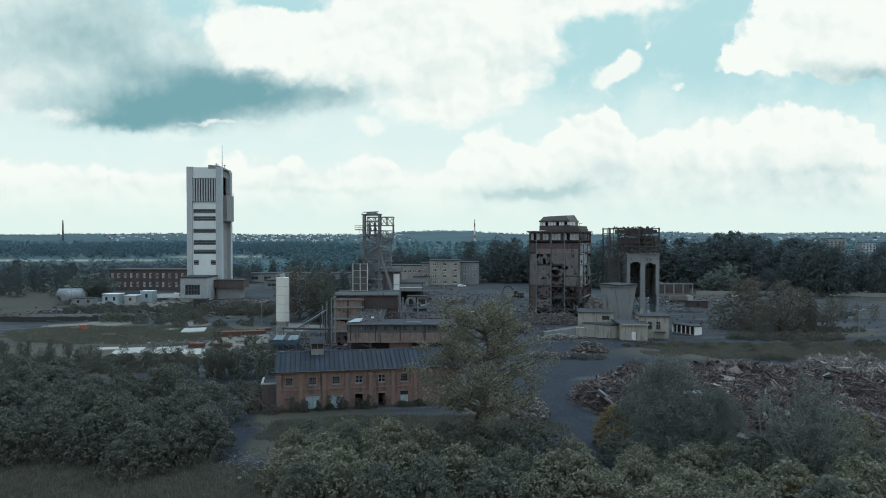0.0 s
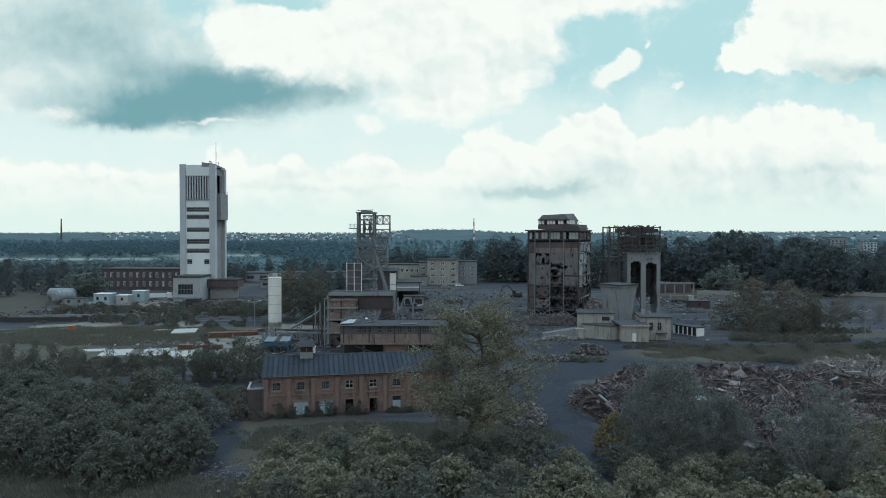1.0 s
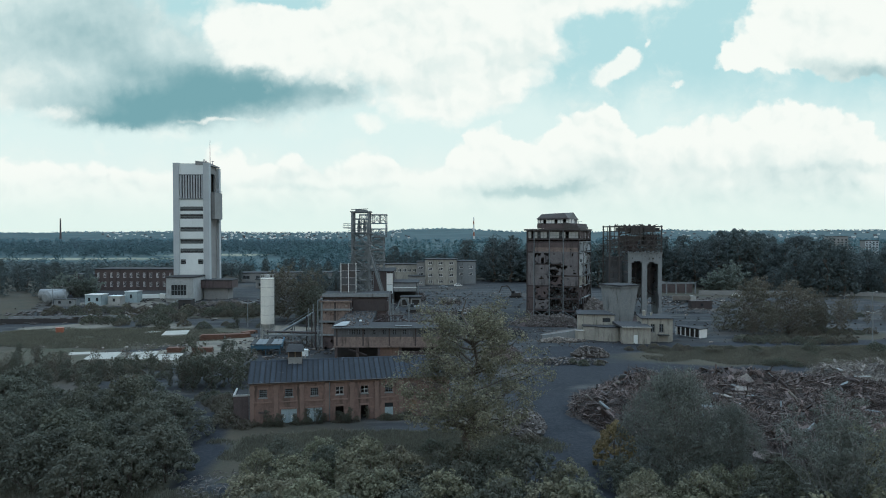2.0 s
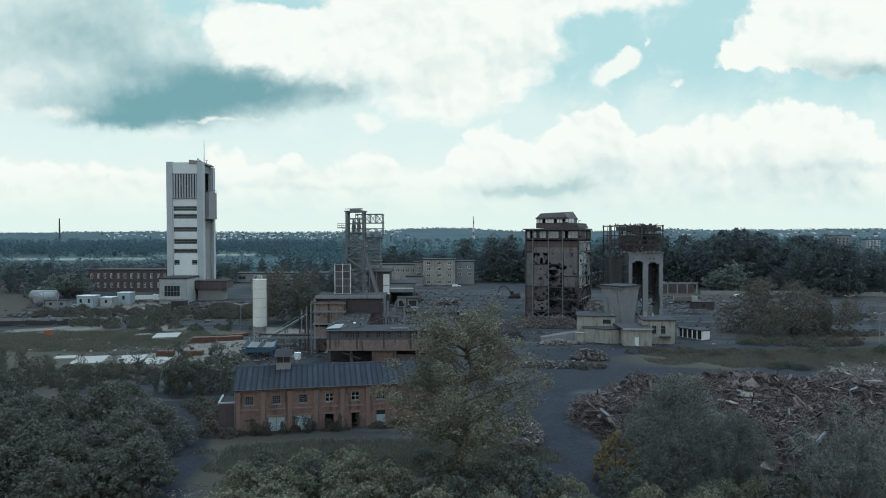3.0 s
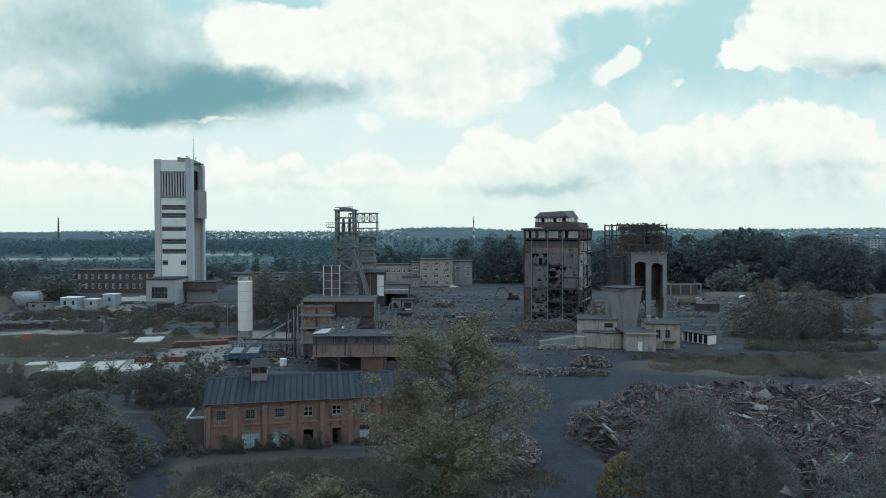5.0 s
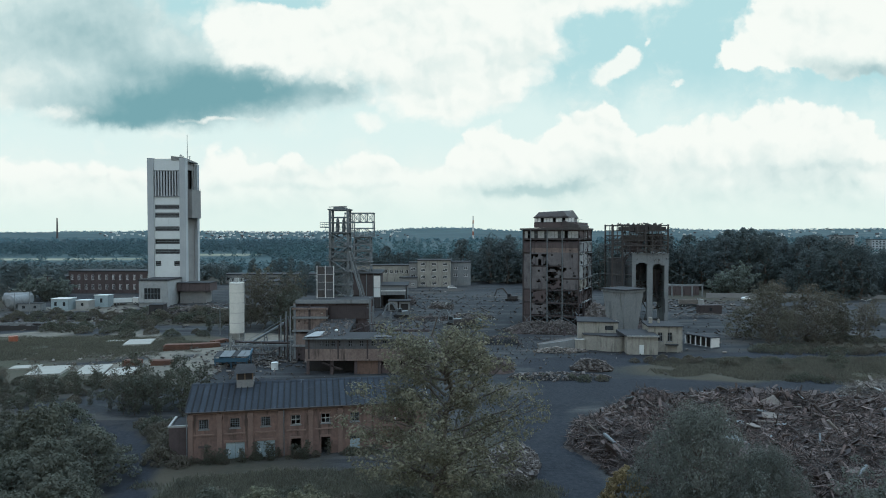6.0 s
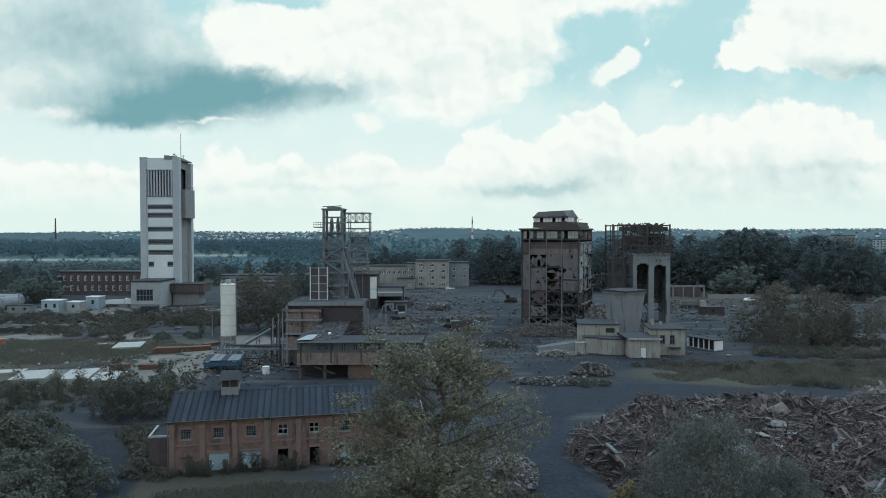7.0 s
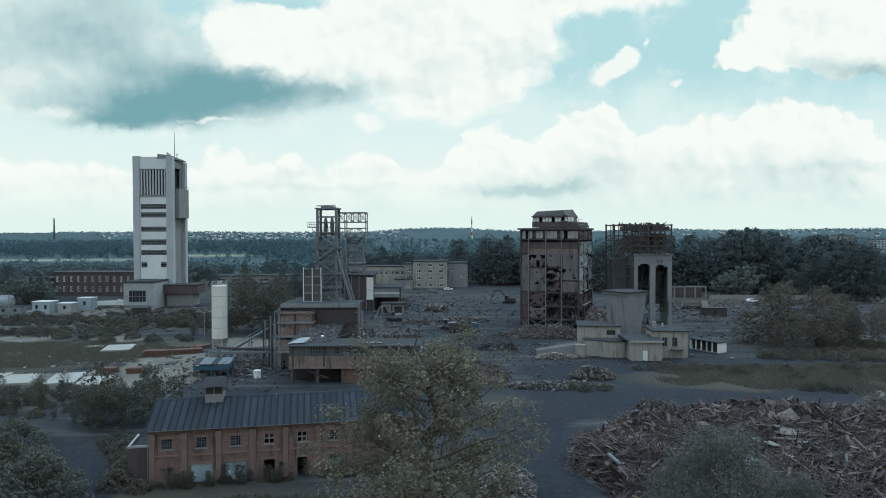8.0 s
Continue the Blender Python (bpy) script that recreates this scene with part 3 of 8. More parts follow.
def make_ground():
    def axis(a, b, step, far):
        inner = list(np.arange(a, b + 1e-6, step))
        out, s, v = [], step, b
        while v < far:
            s *= 1.16
            v += s
            out.append(v)
        low, s, v = [], step, a
        while v > -far:
            s *= 1.16
            v -= s
            low.append(v)
        return low[::-1] + inner + out
    xs, ys = axis(-170, 175, 2.5, 3600), [v for v in axis(55, 345, 2.5, 4600) if v > -2600]
    verts = [(x, y, ground_z(x, y)) for y in ys for x in xs]
    n = len(xs)
    faces = [(j * n + i, j * n + i + 1, (j + 1) * n + i + 1, (j + 1) * n + i) for j in range(len(ys) - 1) for i in range(n - 1)]
    me = bpy.data.meshes.new("ground")
    me.from_pydata(verts, [], faces)
    me.materials.append(GROUND)
    grass, road, sand, field, wood, meadow = [], [], [], [], [], []
    for x, y, _ in verts:
        w = noise.noise((x * 0.05, y * 0.05, 7.0))
        xx, yy = x + 6 * w, y + 5 * noise.noise((x * 0.05, y * 0.05, 17.0))
        far = y > 400 or abs(x) > 180 or y < 50
        road.append(0.0 if far else max(near_line(xx, yy, p, wd) for p, wd in ROADS))
        sand.append(0.0 if far else max(near_line(xx, yy, p, wd) for p, wd in SANDS))
        grass.append(0.75 if far else inside(xx, yy, GRASS_AREAS))
        meadow.append(0.0 if far else inside(xx, yy, MEADOWS))
        # grows with distance only, for the haze colour of the far ground
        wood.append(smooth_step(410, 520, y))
        field.append(inside(x, y, FIELDS) if y > 600 else 0.0)
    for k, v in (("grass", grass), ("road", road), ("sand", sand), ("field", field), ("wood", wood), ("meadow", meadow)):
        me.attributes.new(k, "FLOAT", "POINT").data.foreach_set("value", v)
    me.polygons.foreach_set("use_smooth", [True] * len(me.polygons))
    tagged(new("ground", me), "dark cinder yard with worn turf and dusty tracks", "ground", kind="structure")


make_ground()

# ---- the white winding tower ----
def winding_tower(x, y, z, w, d, top):
    """Square concrete tower: corner piers, white infill with bands of louvred windows, a slatted field at its head."""
    t = thing("winding_tower", "tall white concrete winding tower with louvred window bands", "mine tower", x, y, z)
    h, p = top - z, 2.5
    for name, (x0, x1, y0, y1, dz) in {"corner_pier": (0, p, 0, p, 0), "corner_pier.001": (w - p, w, 0, p, 0), "corner_pier.002": (0, p, d - p, d, 0), "corner_pier.003": (w - p, w, d - p, d, -1.2)}.items():
        part("corner_pier", Shape().box(x0, x1, y0, y1, 0, h + dz), WHITE_CONCRETE, t)
    rows = [(h - 20.6, 1.9), (h - 23.9, 2.0), (h - 29.4, 1.9), (h - 34.6, 2.1), (h - 38.6, 1.9)]
    hole = [(0.25, w - 2 * p - 0.25, a, a + b) for a, b in rows] + [(0.3, 2.6, h - 43.4, h - 41.4), (w - 2 * p - 2.6, w - 2 * p - 0.3, h - 43.4, h - 41.4)]
    louvre = (0.1, w - 2 * p - 0.1, h - 15.2, h - 5.2)
    part("front_wall", Shape().wall(w - 2 * p, h - 0.3, 0.4, hole + [louvre]).moved(pose(p, 0.5, 0)), WHITE_PANEL, t, "white front infill wall")
    # dark block filling the tower, so that its openings read as shade
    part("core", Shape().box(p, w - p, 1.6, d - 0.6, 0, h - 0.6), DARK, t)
    for a, b, c, e in hole:
        win = part("window_band", Shape().box(p + a, p + b, 1.25, 1.3, c, e), GLASS, t, "dark louvred window band")
        k = 3 if b - a > 4 else 2
        bars = Shape()
        for i in range(k):
            zz = c + (e - c) * (i + 0.5) / k
            bars.box(p + a, p + b, 0.72, 0.9, zz - 0.13, zz + 0.13)
        part("louvre", bars, STEEL, win)
    n = 9
    for i in range(n):
        xx = p + louvre[0] + (louvre[1] - louvre[0]) * (i + 0.55) / n
        part("vertical_slat", Shape().box(xx - 0.28, xx + 0.28, 0.35, 0.9, louvre[2], louvre[3]), WHITE_CONCRETE, t)
    part("slat_sill", Shape().box(p + 0.003, w - p - 0.003, 0.2, 0.5, louvre[2] - 0.45, louvre[2]), CONCRETE, t)
    part("slat_lintel", Shape().box(p + 0.003, w - p - 0.003, 0.3, 0.5, louvre[3], louvre[3] + 0.3), CONCRETE, t)
    # side with a recessed dark strip, and the box that hangs on it
    part("side_wall", Shape().wall(d - 2 * p, h - 1.0, 0.4, [(3.0, d - 2 * p - 2.0, h - 14.5, h - 4.2)]).moved(pose(w - 1.2, p, 0, 0, 0, 90)), GREY_RENDER, t, "recessed grey side strip")
    part("side_wall", Shape().wall(d - 2 * p, h - 0.6, 0.4, []).moved(pose(0.9, d - p, 0, 0, 0, -90)), WHITE_CONCRETE, t)
    part("back_wall", Shape().box(p, w - p, d - 0.6, d - 0.2, 0, h - 0.6), WHITE_CONCRETE, t)
    box = part("hanging_box", Shape().box(w - 1.0, w + 1.3, 3.5, d - 2.0, h - 24, h - 12.4), GREY_RENDER, t, "grey sheet-clad box hung on the side")
    rails = Shape()
    for i in range(6):
        yy = 3.6 + (d - 5.7) * i / 5
        rails.box(w + 1.1, w + 1.2, yy, yy + 0.1, h - 12.4, h - 11.3)
    rails.box(w + 1.1, w + 1.2, 3.6, d - 2.0, h - 11.4, h - 11.3)
    part("railing", rails, STEEL, box)
    small = part("bracket_box", Shape().box(-0.35, 0.0, 1.5, 3.5, h - 12.0, h - 10.8), CONCRETE, t)
    roof = Shape().prism([(w * 0.62, 0.35), (w - 0.3, 0.35), (w - 0.3, d - 0.3), (w * 0.62, d - 0.3)], h - 0.9, [h + 0.9, h + 0.2, h - 0.5, h + 0.3])
    part("roof_house", roof, GREY_RENDER, t)
    part("roof_slab", Shape().box(p, w * 0.62 - 0.01, 0.6, d - 0.3, h - 0.6, h - 0.25), ROOF_FELT, t)
    part("mast", Shape().tube((w * 0.85, d * 0.55, h), (w * 0.85, d * 0.55, h + 10.6), 0.16, 0.07, 6), STEEL, t)
    for xx, hh in ((0.73, 2.3), (0.78, 1.6), (0.97, 1.5), (0.7, 1.4)):
        part("aerial", Shape().tube((w * xx, d * 0.4, h), (w * xx, d * 0.4, h + hh), 0.14, 0.1, 6).box(w * xx - 0.5, w * xx + 0.5, d * 0.4 - 0.1, d * 0.4 + 0.1, h + hh * 0.7, h + hh * 0.85), STEEL, t)
    return t


winding_tower(-113.4, 302.0, 4.0, 15.4, 15.6, 62.5)


def tower_annex():
    t = thing("tower_annex", "pale concrete annex at the foot of the winding tower", "building", -111.0, 288, 3.2)
    part("front_wall", Shape().wall(11.0, 10.8, 0.4, [(2.0, 8.2, 3.8, 8.0)]), DIRTY_CONCRETE, t)
    part("side_wall", Shape().wall(13.4, 10.8, 0.4, []).moved(pose(11.0, 0.4, 0, 0, 0, 90)), DIRTY_CONCRETE, t)
    part("side_wall", Shape().wall(13.4, 10.8, 0.4, []).moved(pose(0, 13.8, 0, 0, 0, -90)), DIRTY_CONCRETE, t)
    part("roof", Shape().box(-0.2, 11.2, -0.2, 13.9, 10.8, 11.4), ROOF_FELT, t)
    # dark sheet standing for the shade behind the opening
    part("interior", Shape().box(0.5, 10.5, 2.0, 2.2, 0, 10.6), DARK, t)
    w = part("window", Shape().box(2.0, 8.2, 0.25, 0.3, 3.8, 8.0), GLASS, t)
    bars = Shape()
    for i in range(6):
        bars.box(2.0 + 6.2 * i / 5 - 0.07, 2.0 + 6.2 * i / 5 + 0.07, 0.12, 0.25, 3.8, 8.0)
    part("window_frame", bars.box(2.0, 8.2, 0.12, 0.24, 5.7, 5.9), STEEL, w)
    part("ledge", Shape().box(-0.1, 11.1, -0.5, 0.0, 2.2, 2.6), CONCRETE, t)


def brick_range(name, label, x, y, z, length, depth, height, rz, rows, count, win, mat=None, roof=None, white=True, skip=()):
    """A long flat-roofed building with rows of windows in real openings."""
    t = thing(name, label, "building", x, y, z, rz)
    mat = mat or BRICK_DARK
    holes = [(length * (i + 0.5) / count - win[0] / 2, length * (i + 0.5) / count + win[0] / 2, a, a + win[1]) for a in rows for i in range(count) if (i, a) not in skip]
    part("front_wall", Shape().wall(length, height, 0.4, holes), mat, t)
    part("end_wall", Shape().wall(depth - 0.4, height, 0.4, []).moved(pose(length, 0.4, 0, 0, 0, 90)), mat, t)
    part("end_wall", Shape().wall(depth - 0.4, height, 0.4, []).moved(pose(0, depth, 0, 0, 0, -90)), mat, t)
    part("back_wall", Shape().box(0.4, length - 0.4, depth - 0.4, depth, 0, height), mat, t)
    # dark sheet behind the windows in place of the rooms' shade
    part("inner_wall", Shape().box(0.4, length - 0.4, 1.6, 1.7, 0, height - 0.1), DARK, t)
    part("roof", Shape().box(-0.3, length + 0.3, -0.3, depth + 0.3, height, height + 0.45), roof or ROOF_FELT, t)
    frame_mat = WHITE_PAINT if white else STEEL
    for a, b, c, d in holes:
        w = part("window", Shape().box(a, b, 0.22, 0.26, c, d), GLASS, t)
        f = Shape().box(a, b, 0.1, 0.22, c, c + 0.14).box(a, b, 0.1, 0.22, d - 0.14, d).box(a, a + 0.14, 0.1, 0.22, c + 0.14, d - 0.14).box(b - 0.14, b, 0.1, 0.22, c + 0.14, d - 0.14)
        m = (a + b) / 2
        f.box(m - 0.07, m + 0.07, 0.1, 0.22, c + 0.14, d - 0.14).box(a + 0.14, m - 0.07, 0.12, 0.2, c + (d - c) * 0.6, c + (d - c) * 0.6 + 0.1)
        part("window_frame", f, frame_mat, w)
    return t


tower_annex()
brick_range("brick_workshop", "long dark brick workshop with two rows of white windows", -168, 343, 4.2, 46, 14, 10.5, -3, (2.2, 6.6), 14, (1.3, 2.4))
brick_range("brick_wing", "low red brick wing with pale window frames", -178, 341, 4.2, 10, 12, 8.0, 0, (1.5,), 2, (2.2, 3.0), white=True)
link = thing("brick_link", "windowless dark brick link building beside the tower foot", "building", -100.0, 297, 4.0)
part("upper_storey", Shape().box(0, 13, 0, 9, 5.2, 8.4), BRICK_DARK, link)
part("lower_storey", Shape().box(0.8, 11, 1.2, 8.4, 0, 5.2), GREY_RENDER, link)
part("roof", Shape().box(-0.2, 13.2, -0.2, 9.2, 8.4, 8.7), ROOF_FELT, link)
brick_range("long_shed", "long low flat-roofed shed far behind the silo", -92, 352, 4.5, 42, 16, 4.4, 0, (1.4,), 6, (4.5, 1.5), GREY_RENDER, white=False)
brick_range("rear_shed", "low grey shed with a pale eaves band", -112, 392, 5.2, 66, 12, 4.8, 2, (1.6,), 9, (4.0, 1.8), GREY_RENDER, white=False)


# ---- cement silo ----
def silo(x, y, z):
    t = thing("cement_silo", "white cylindrical cement silo on steel legs", "silo", x, y, z)
    body = part("tank", Shape().tube((0, 0, 5.2), (0, 0, 18.0), 1.85, 1.85, 36).tube((0, 0, 18.0), (0, 0, 18.25), 1.9, 1.75, 36), SILO_WHITE, t, "white tank shell")
    for zz in (7.8, 10.4, 13.0, 15.6, 17.9):
        part("seam", Shape().tube((0, 0, zz - 0.05), (0, 0, zz + 0.05), 1.88, 1.88, 36), STEEL_PALE, body)
    part("cone", Shape().tube((0, 0, 5.2), (0, 0, 2.2), 1.8, 0.4, 24), STEEL_PALE, t)
    for a in range(4):
        c, s = math.cos(a * math.pi / 2 + 0.6) * 1.6, math.sin(a * math.pi / 2 + 0.6) * 1.6
        part("leg", Shape().beam((c, s, 0), (c, s, 5.4), 0.28), STEEL_PALE, t)
    br = Shape()
    for a in range(4):
        p = [(math.cos((a + k) * math.pi / 2 + 0.6) * 1.6, math.sin((a + k) * math.pi / 2 + 0.6) * 1.6) for k in (0, 1)]
        br.beam((*p[0], 0.4), (*p[1], 3.6), 0.12).beam((*p[1], 0.4), (*p[0], 3.6), 0.12).beam((*p[0], 3.7), (*p[1], 3.7), 0.14)
    part("bracing", br, STEEL_PALE, t)
    rail = Shape()
    for a in range(14):
        b = a / 14 * 2 * math.pi
        q = (math.cos(b) * 1.75, math.sin(b) * 1.75)
        r = (math.cos(b + 0.449) * 1.75, math.sin(b + 0.449) * 1.75)
        rail.beam((*q, 18.2), (*q, 19.2), 0.07).beam((*q, 19.2), (*r, 19.2), 0.07)
    part("guard_rail", rail, STEEL_PALE, t)
    part("filter", Shape().box(-0.5, 0.5, -0.5, 0.5, 18.2, 19.3), STEEL_PALE, t)
    lad = Shape()
    for sx in (-0.25, 0.25):
        lad.beam((-1.95, sx, 0.3), (-1.95, sx, 19), 0.07)
    for i in range(46):
        lad.beam((-1.95, -0.25, 0.6 + i * 0.4), (-1.95, 0.25, 0.6 + i * 0.4), 0.05)
    part("ladder", lad, STEEL_PALE, t)
    part("feed_pipe", Shape().tube((1.98, -0.2, 0.6), (1.98, -0.2, 18.4), 0.09, 0.09, 6), STEEL_PALE, t)


silo(-47.9, 203.5, 1.2)


# ---- lattice headframes ----
def lattice(shape, x0, x1, y0, y1, z0, z1, n, w, inset=0.0):
    """Posts, rings and diagonals of a square lattice mast."""
    def corner(k):
        i = inset * k
        return [(x0 + i, y0 + i), (x1 - i, y0 + i), (x1 - i, y1 - i), (x0 + i, y1 - i)]
    for k in range(n):
        a, b = corner(k / n), corner((k + 1) / n)
        za, zb = z0 + (z1 - z0) * k / n, z0 + (z1 - z0) * (k + 1) / n
        for i in range(4):
            j = (i + 1) % 4
            shape.beam((*b[i], zb), (*b[j], zb), w * 0.7)
            if (k + i) % 2:
                shape.beam((*a[i], za), (*b[j], zb), w * 0.55)
            else:
                shape.beam((*a[j], za), (*b[i], zb), w * 0.55)
    return corner


def wheel(parent, c, r, mat, across):
    """A sheave wheel: rim, hub and spokes, in the plane of z and x (across=False) or z and y."""
    ax = Vector((0, 1, 0)) if across else Vector((1, 0, 0))
    c = Vector(c)
    rim = Shape()
    k = 28
    for i in range(k):
        a, b = 2 * math.pi * i / k, 2 * math.pi * (i + 1) / k
        rim.beam(c + ax * (r * math.cos(a)) + Vector((0, 0, r * math.sin(a))), c + ax * (r * math.cos(b)) + Vector((0, 0, r * math.sin(b))), 0.3)
    wh = part("sheave_wheel", rim, mat, parent)
    sp = Shape()
    for i in range(10):
        a = 2 * math.pi * i / 10
        sp.beam(c, c + ax * (r * math.cos(a)) + Vector((0, 0, r * math.sin(a))), 0.12)
    part("spokes", sp, mat, wh)
    side = Vector((1, 0, 0)) if across else Vector((0, 1, 0))
    part("hub", Shape().tube(c - side * 0.5, c + side * 0.5, 0.4, 0.4, 12), mat, wh)


def deck(parent, x0, x1, y0, y1, z, mat):
    d = part("deck", Shape().box(x0, x1, y0, y1, z - 0.25, z), mat, parent)
    r = Shape()
    for zz in (0.55, 1.1):
        for p, q in (((x0, y0), (x1, y0)), ((x1, y0), (x1, y1)), ((x1, y1), (x0, y1)), ((x0, y1), (x0, y0))):
            r.beam((*p, z + zz), (*q, z + zz), 0.07)
    n = max(2, round((x1 - x0) / 1.4))
    for i in range(n + 1):
        xx = x0 + (x1 - x0) * i / n
        r.beam((xx, y0, z), (xx, y0, z + 1.1), 0.07).beam((xx, y1, z), (xx, y1, z + 1.1), 0.07)
    part("railing", r, mat, d)


def headframe_near():
    t = thing("headframe", "rusting lattice steel headframe with roofed sheave deck", "headframe", -21.4, 206, 1.2, 0)
    H, a = 36.9, 2.3
    for sx in (-1, 1):
        for sy in (-1, 1):
            part("post", Shape().beam((sx * a, sy * a, 0), (sx * a, sy * a, H), 0.6), STEEL, t)
    s = Shape()
    lattice(s, -a, a, -a, a, 2, 30.8, 12, 0.44)
    lattice(s, -a, a, a, -a, 14, 30.8, 5, 0.36)
    part("lattice", s, STEEL, t)
    deck(t, -3.4, 3.2, -3.0, 3.0, 31.2, STEEL)
    deck(t, -5.0, -2.65, -1.6, 1.6, 32.6, STEEL)
    top = Shape()
    for z in (33.6, 35.0, H):
        for p, q in (((-a, -a), (a, -a)), ((a, -a), (a, a)), ((a, a), (-a, a)), ((-a, a), (-a, -a))):
            top.beam((*p, z), (*q, z), 0.3)
    part("top_frame", top, STEEL, t)
    roof = Shape().prism([(-2.9, -2.7), (2.9, -2.7), (2.9, 2.7), (-2.9, 2.7)], H, H + 0.3).prism([(-1.4, -2.6), (1.6, -2.6), (1.6, 2.6), (-1.4, 2.6)], H + 0.3, H + 0.75)
    part("canopy", roof.beam((-2.6, -2.4, H + 0.75), (2.2, -2.4, H + 0.95), 0.2), STEEL, t, "sagging sheet roof over the sheaves")
    wheel(t, (-0.7, 0.3, 32.6), 2.1, STEEL, True)
    wheel(t, (0.9, 0.3, 32.6), 2.1, STEEL, True)
    st = Shape()
    for k in range(5):
        z = 14 + k * 3.4
        st.beam((-a - 0.1 if k % 2 else a + 0.1, -a - 0.8, z), (a + 0.1 if k % 2 else -a - 0.1, -a - 0.8, z + 3.4), 0.7, 0.25)
    part("stair", st, STEEL, t)
    for sy in (-1, 1):
        part("strut", Shape().beam((a, sy * a, 26.5), (7.2, sy * 2.6, 10), 0.5, 0.5), STEEL, t)
    for z in (14.6, 17.6, 21.0, 24.0, 27.4):
        deck(t, -3.3, 3.0, -2.9, 2.9, z, STEEL)


def headframe_far():
    t = thing("headframe", "lattice steel headframe with open gantry and sheave wheel", "headframe", -26.4, 290, 4.0, 0)
    a = 3.0
    for sx in (-1, 1):
        for sy in (-1, 1):
            part("post", Shape().beam((1.2 + sx * a, sy * a, 0), (1.2 + sx * a, sy * a, 27), 0.5), STEEL, t)
    s = Shape()
    lattice(s, 1.2 - a, 1.2 + a, -a, a, 8, 26.5, 7, 0.6)
    lattice(s, 1.2 - a, 1.2 + a, a, -a, 8, 26.5, 7, 0.5)
    for z in (12.5, 17.0, 21.5):
        s.box(-2.4, 4.8, -3.6, 3.6, z, z + 0.3)
    part("lattice", s, STEEL, t)
    deck(t, -5.2, 5.8, -3.6, 3.6, 26.9, STEEL)
    g = Shape()
    for x in (-5.4, -2.6, 0.0, 2.6, 5.3):
        for y in (-2.6, 2.6):
            g.beam((x, y, 32.3), (x, y, 35.8), 0.3)
    for x in (-5.4, -2.4, 5.3):
        for y in (-2.6, 2.6):
            g.beam((x, y, 26.9), (x, y, 32.3), 0.36)
    for y in (-2.6, 2.6):
        for z in (30.0, 32.3, 35.8):
            g.beam((-5.6, y, z), (5.6, y, z), 0.4)
        for i, x in enumerate((-5.4, -2.6, 0.0, 2.6)):
            g.beam((x, y, 32.3 if i % 2 else 35.8), (x + 2.7, y, 35.8 if i % 2 else 32.3), 0.16)
            g.beam((x, y, 35.8 if i % 2 else 32.3), (x + 2.7, y, 32.3 if i % 2 else 35.8), 0.16)
    for x in (-5.4, 0, 5.3):
        for z in (32.3, 35.8):
            g.beam((x, -2.6, z), (x, 2.6, z), 0.3)
    part("gantry", g, STEEL, t)
    wheel(t, (0.6, -1.0, 27.2), 2.9, STEEL, False)
    wheel(t, (1.2, 1.2, 27.2), 2.9, STEEL, False)
    for sy in (-1, 1):
        part("strut", Shape().beam((-1.6, sy * a, 26.5), (-6.6, sy * 3.6, 6), 0.45, 0.45), STEEL, t)
    c = Shape()
    c.beam((-5.7, -3.5, 9.6), (-5.7, 3.5, 9.6), 0.35).beam((-3.9, -3.3, 17), (-3.9, 3.3, 17), 0.35).beam((-3.9, -3.3, 17), (-1.8, -3, 17), 0.35)
    part("strut_tie", c, STEEL, t)


headframe_near()
headframe_far()


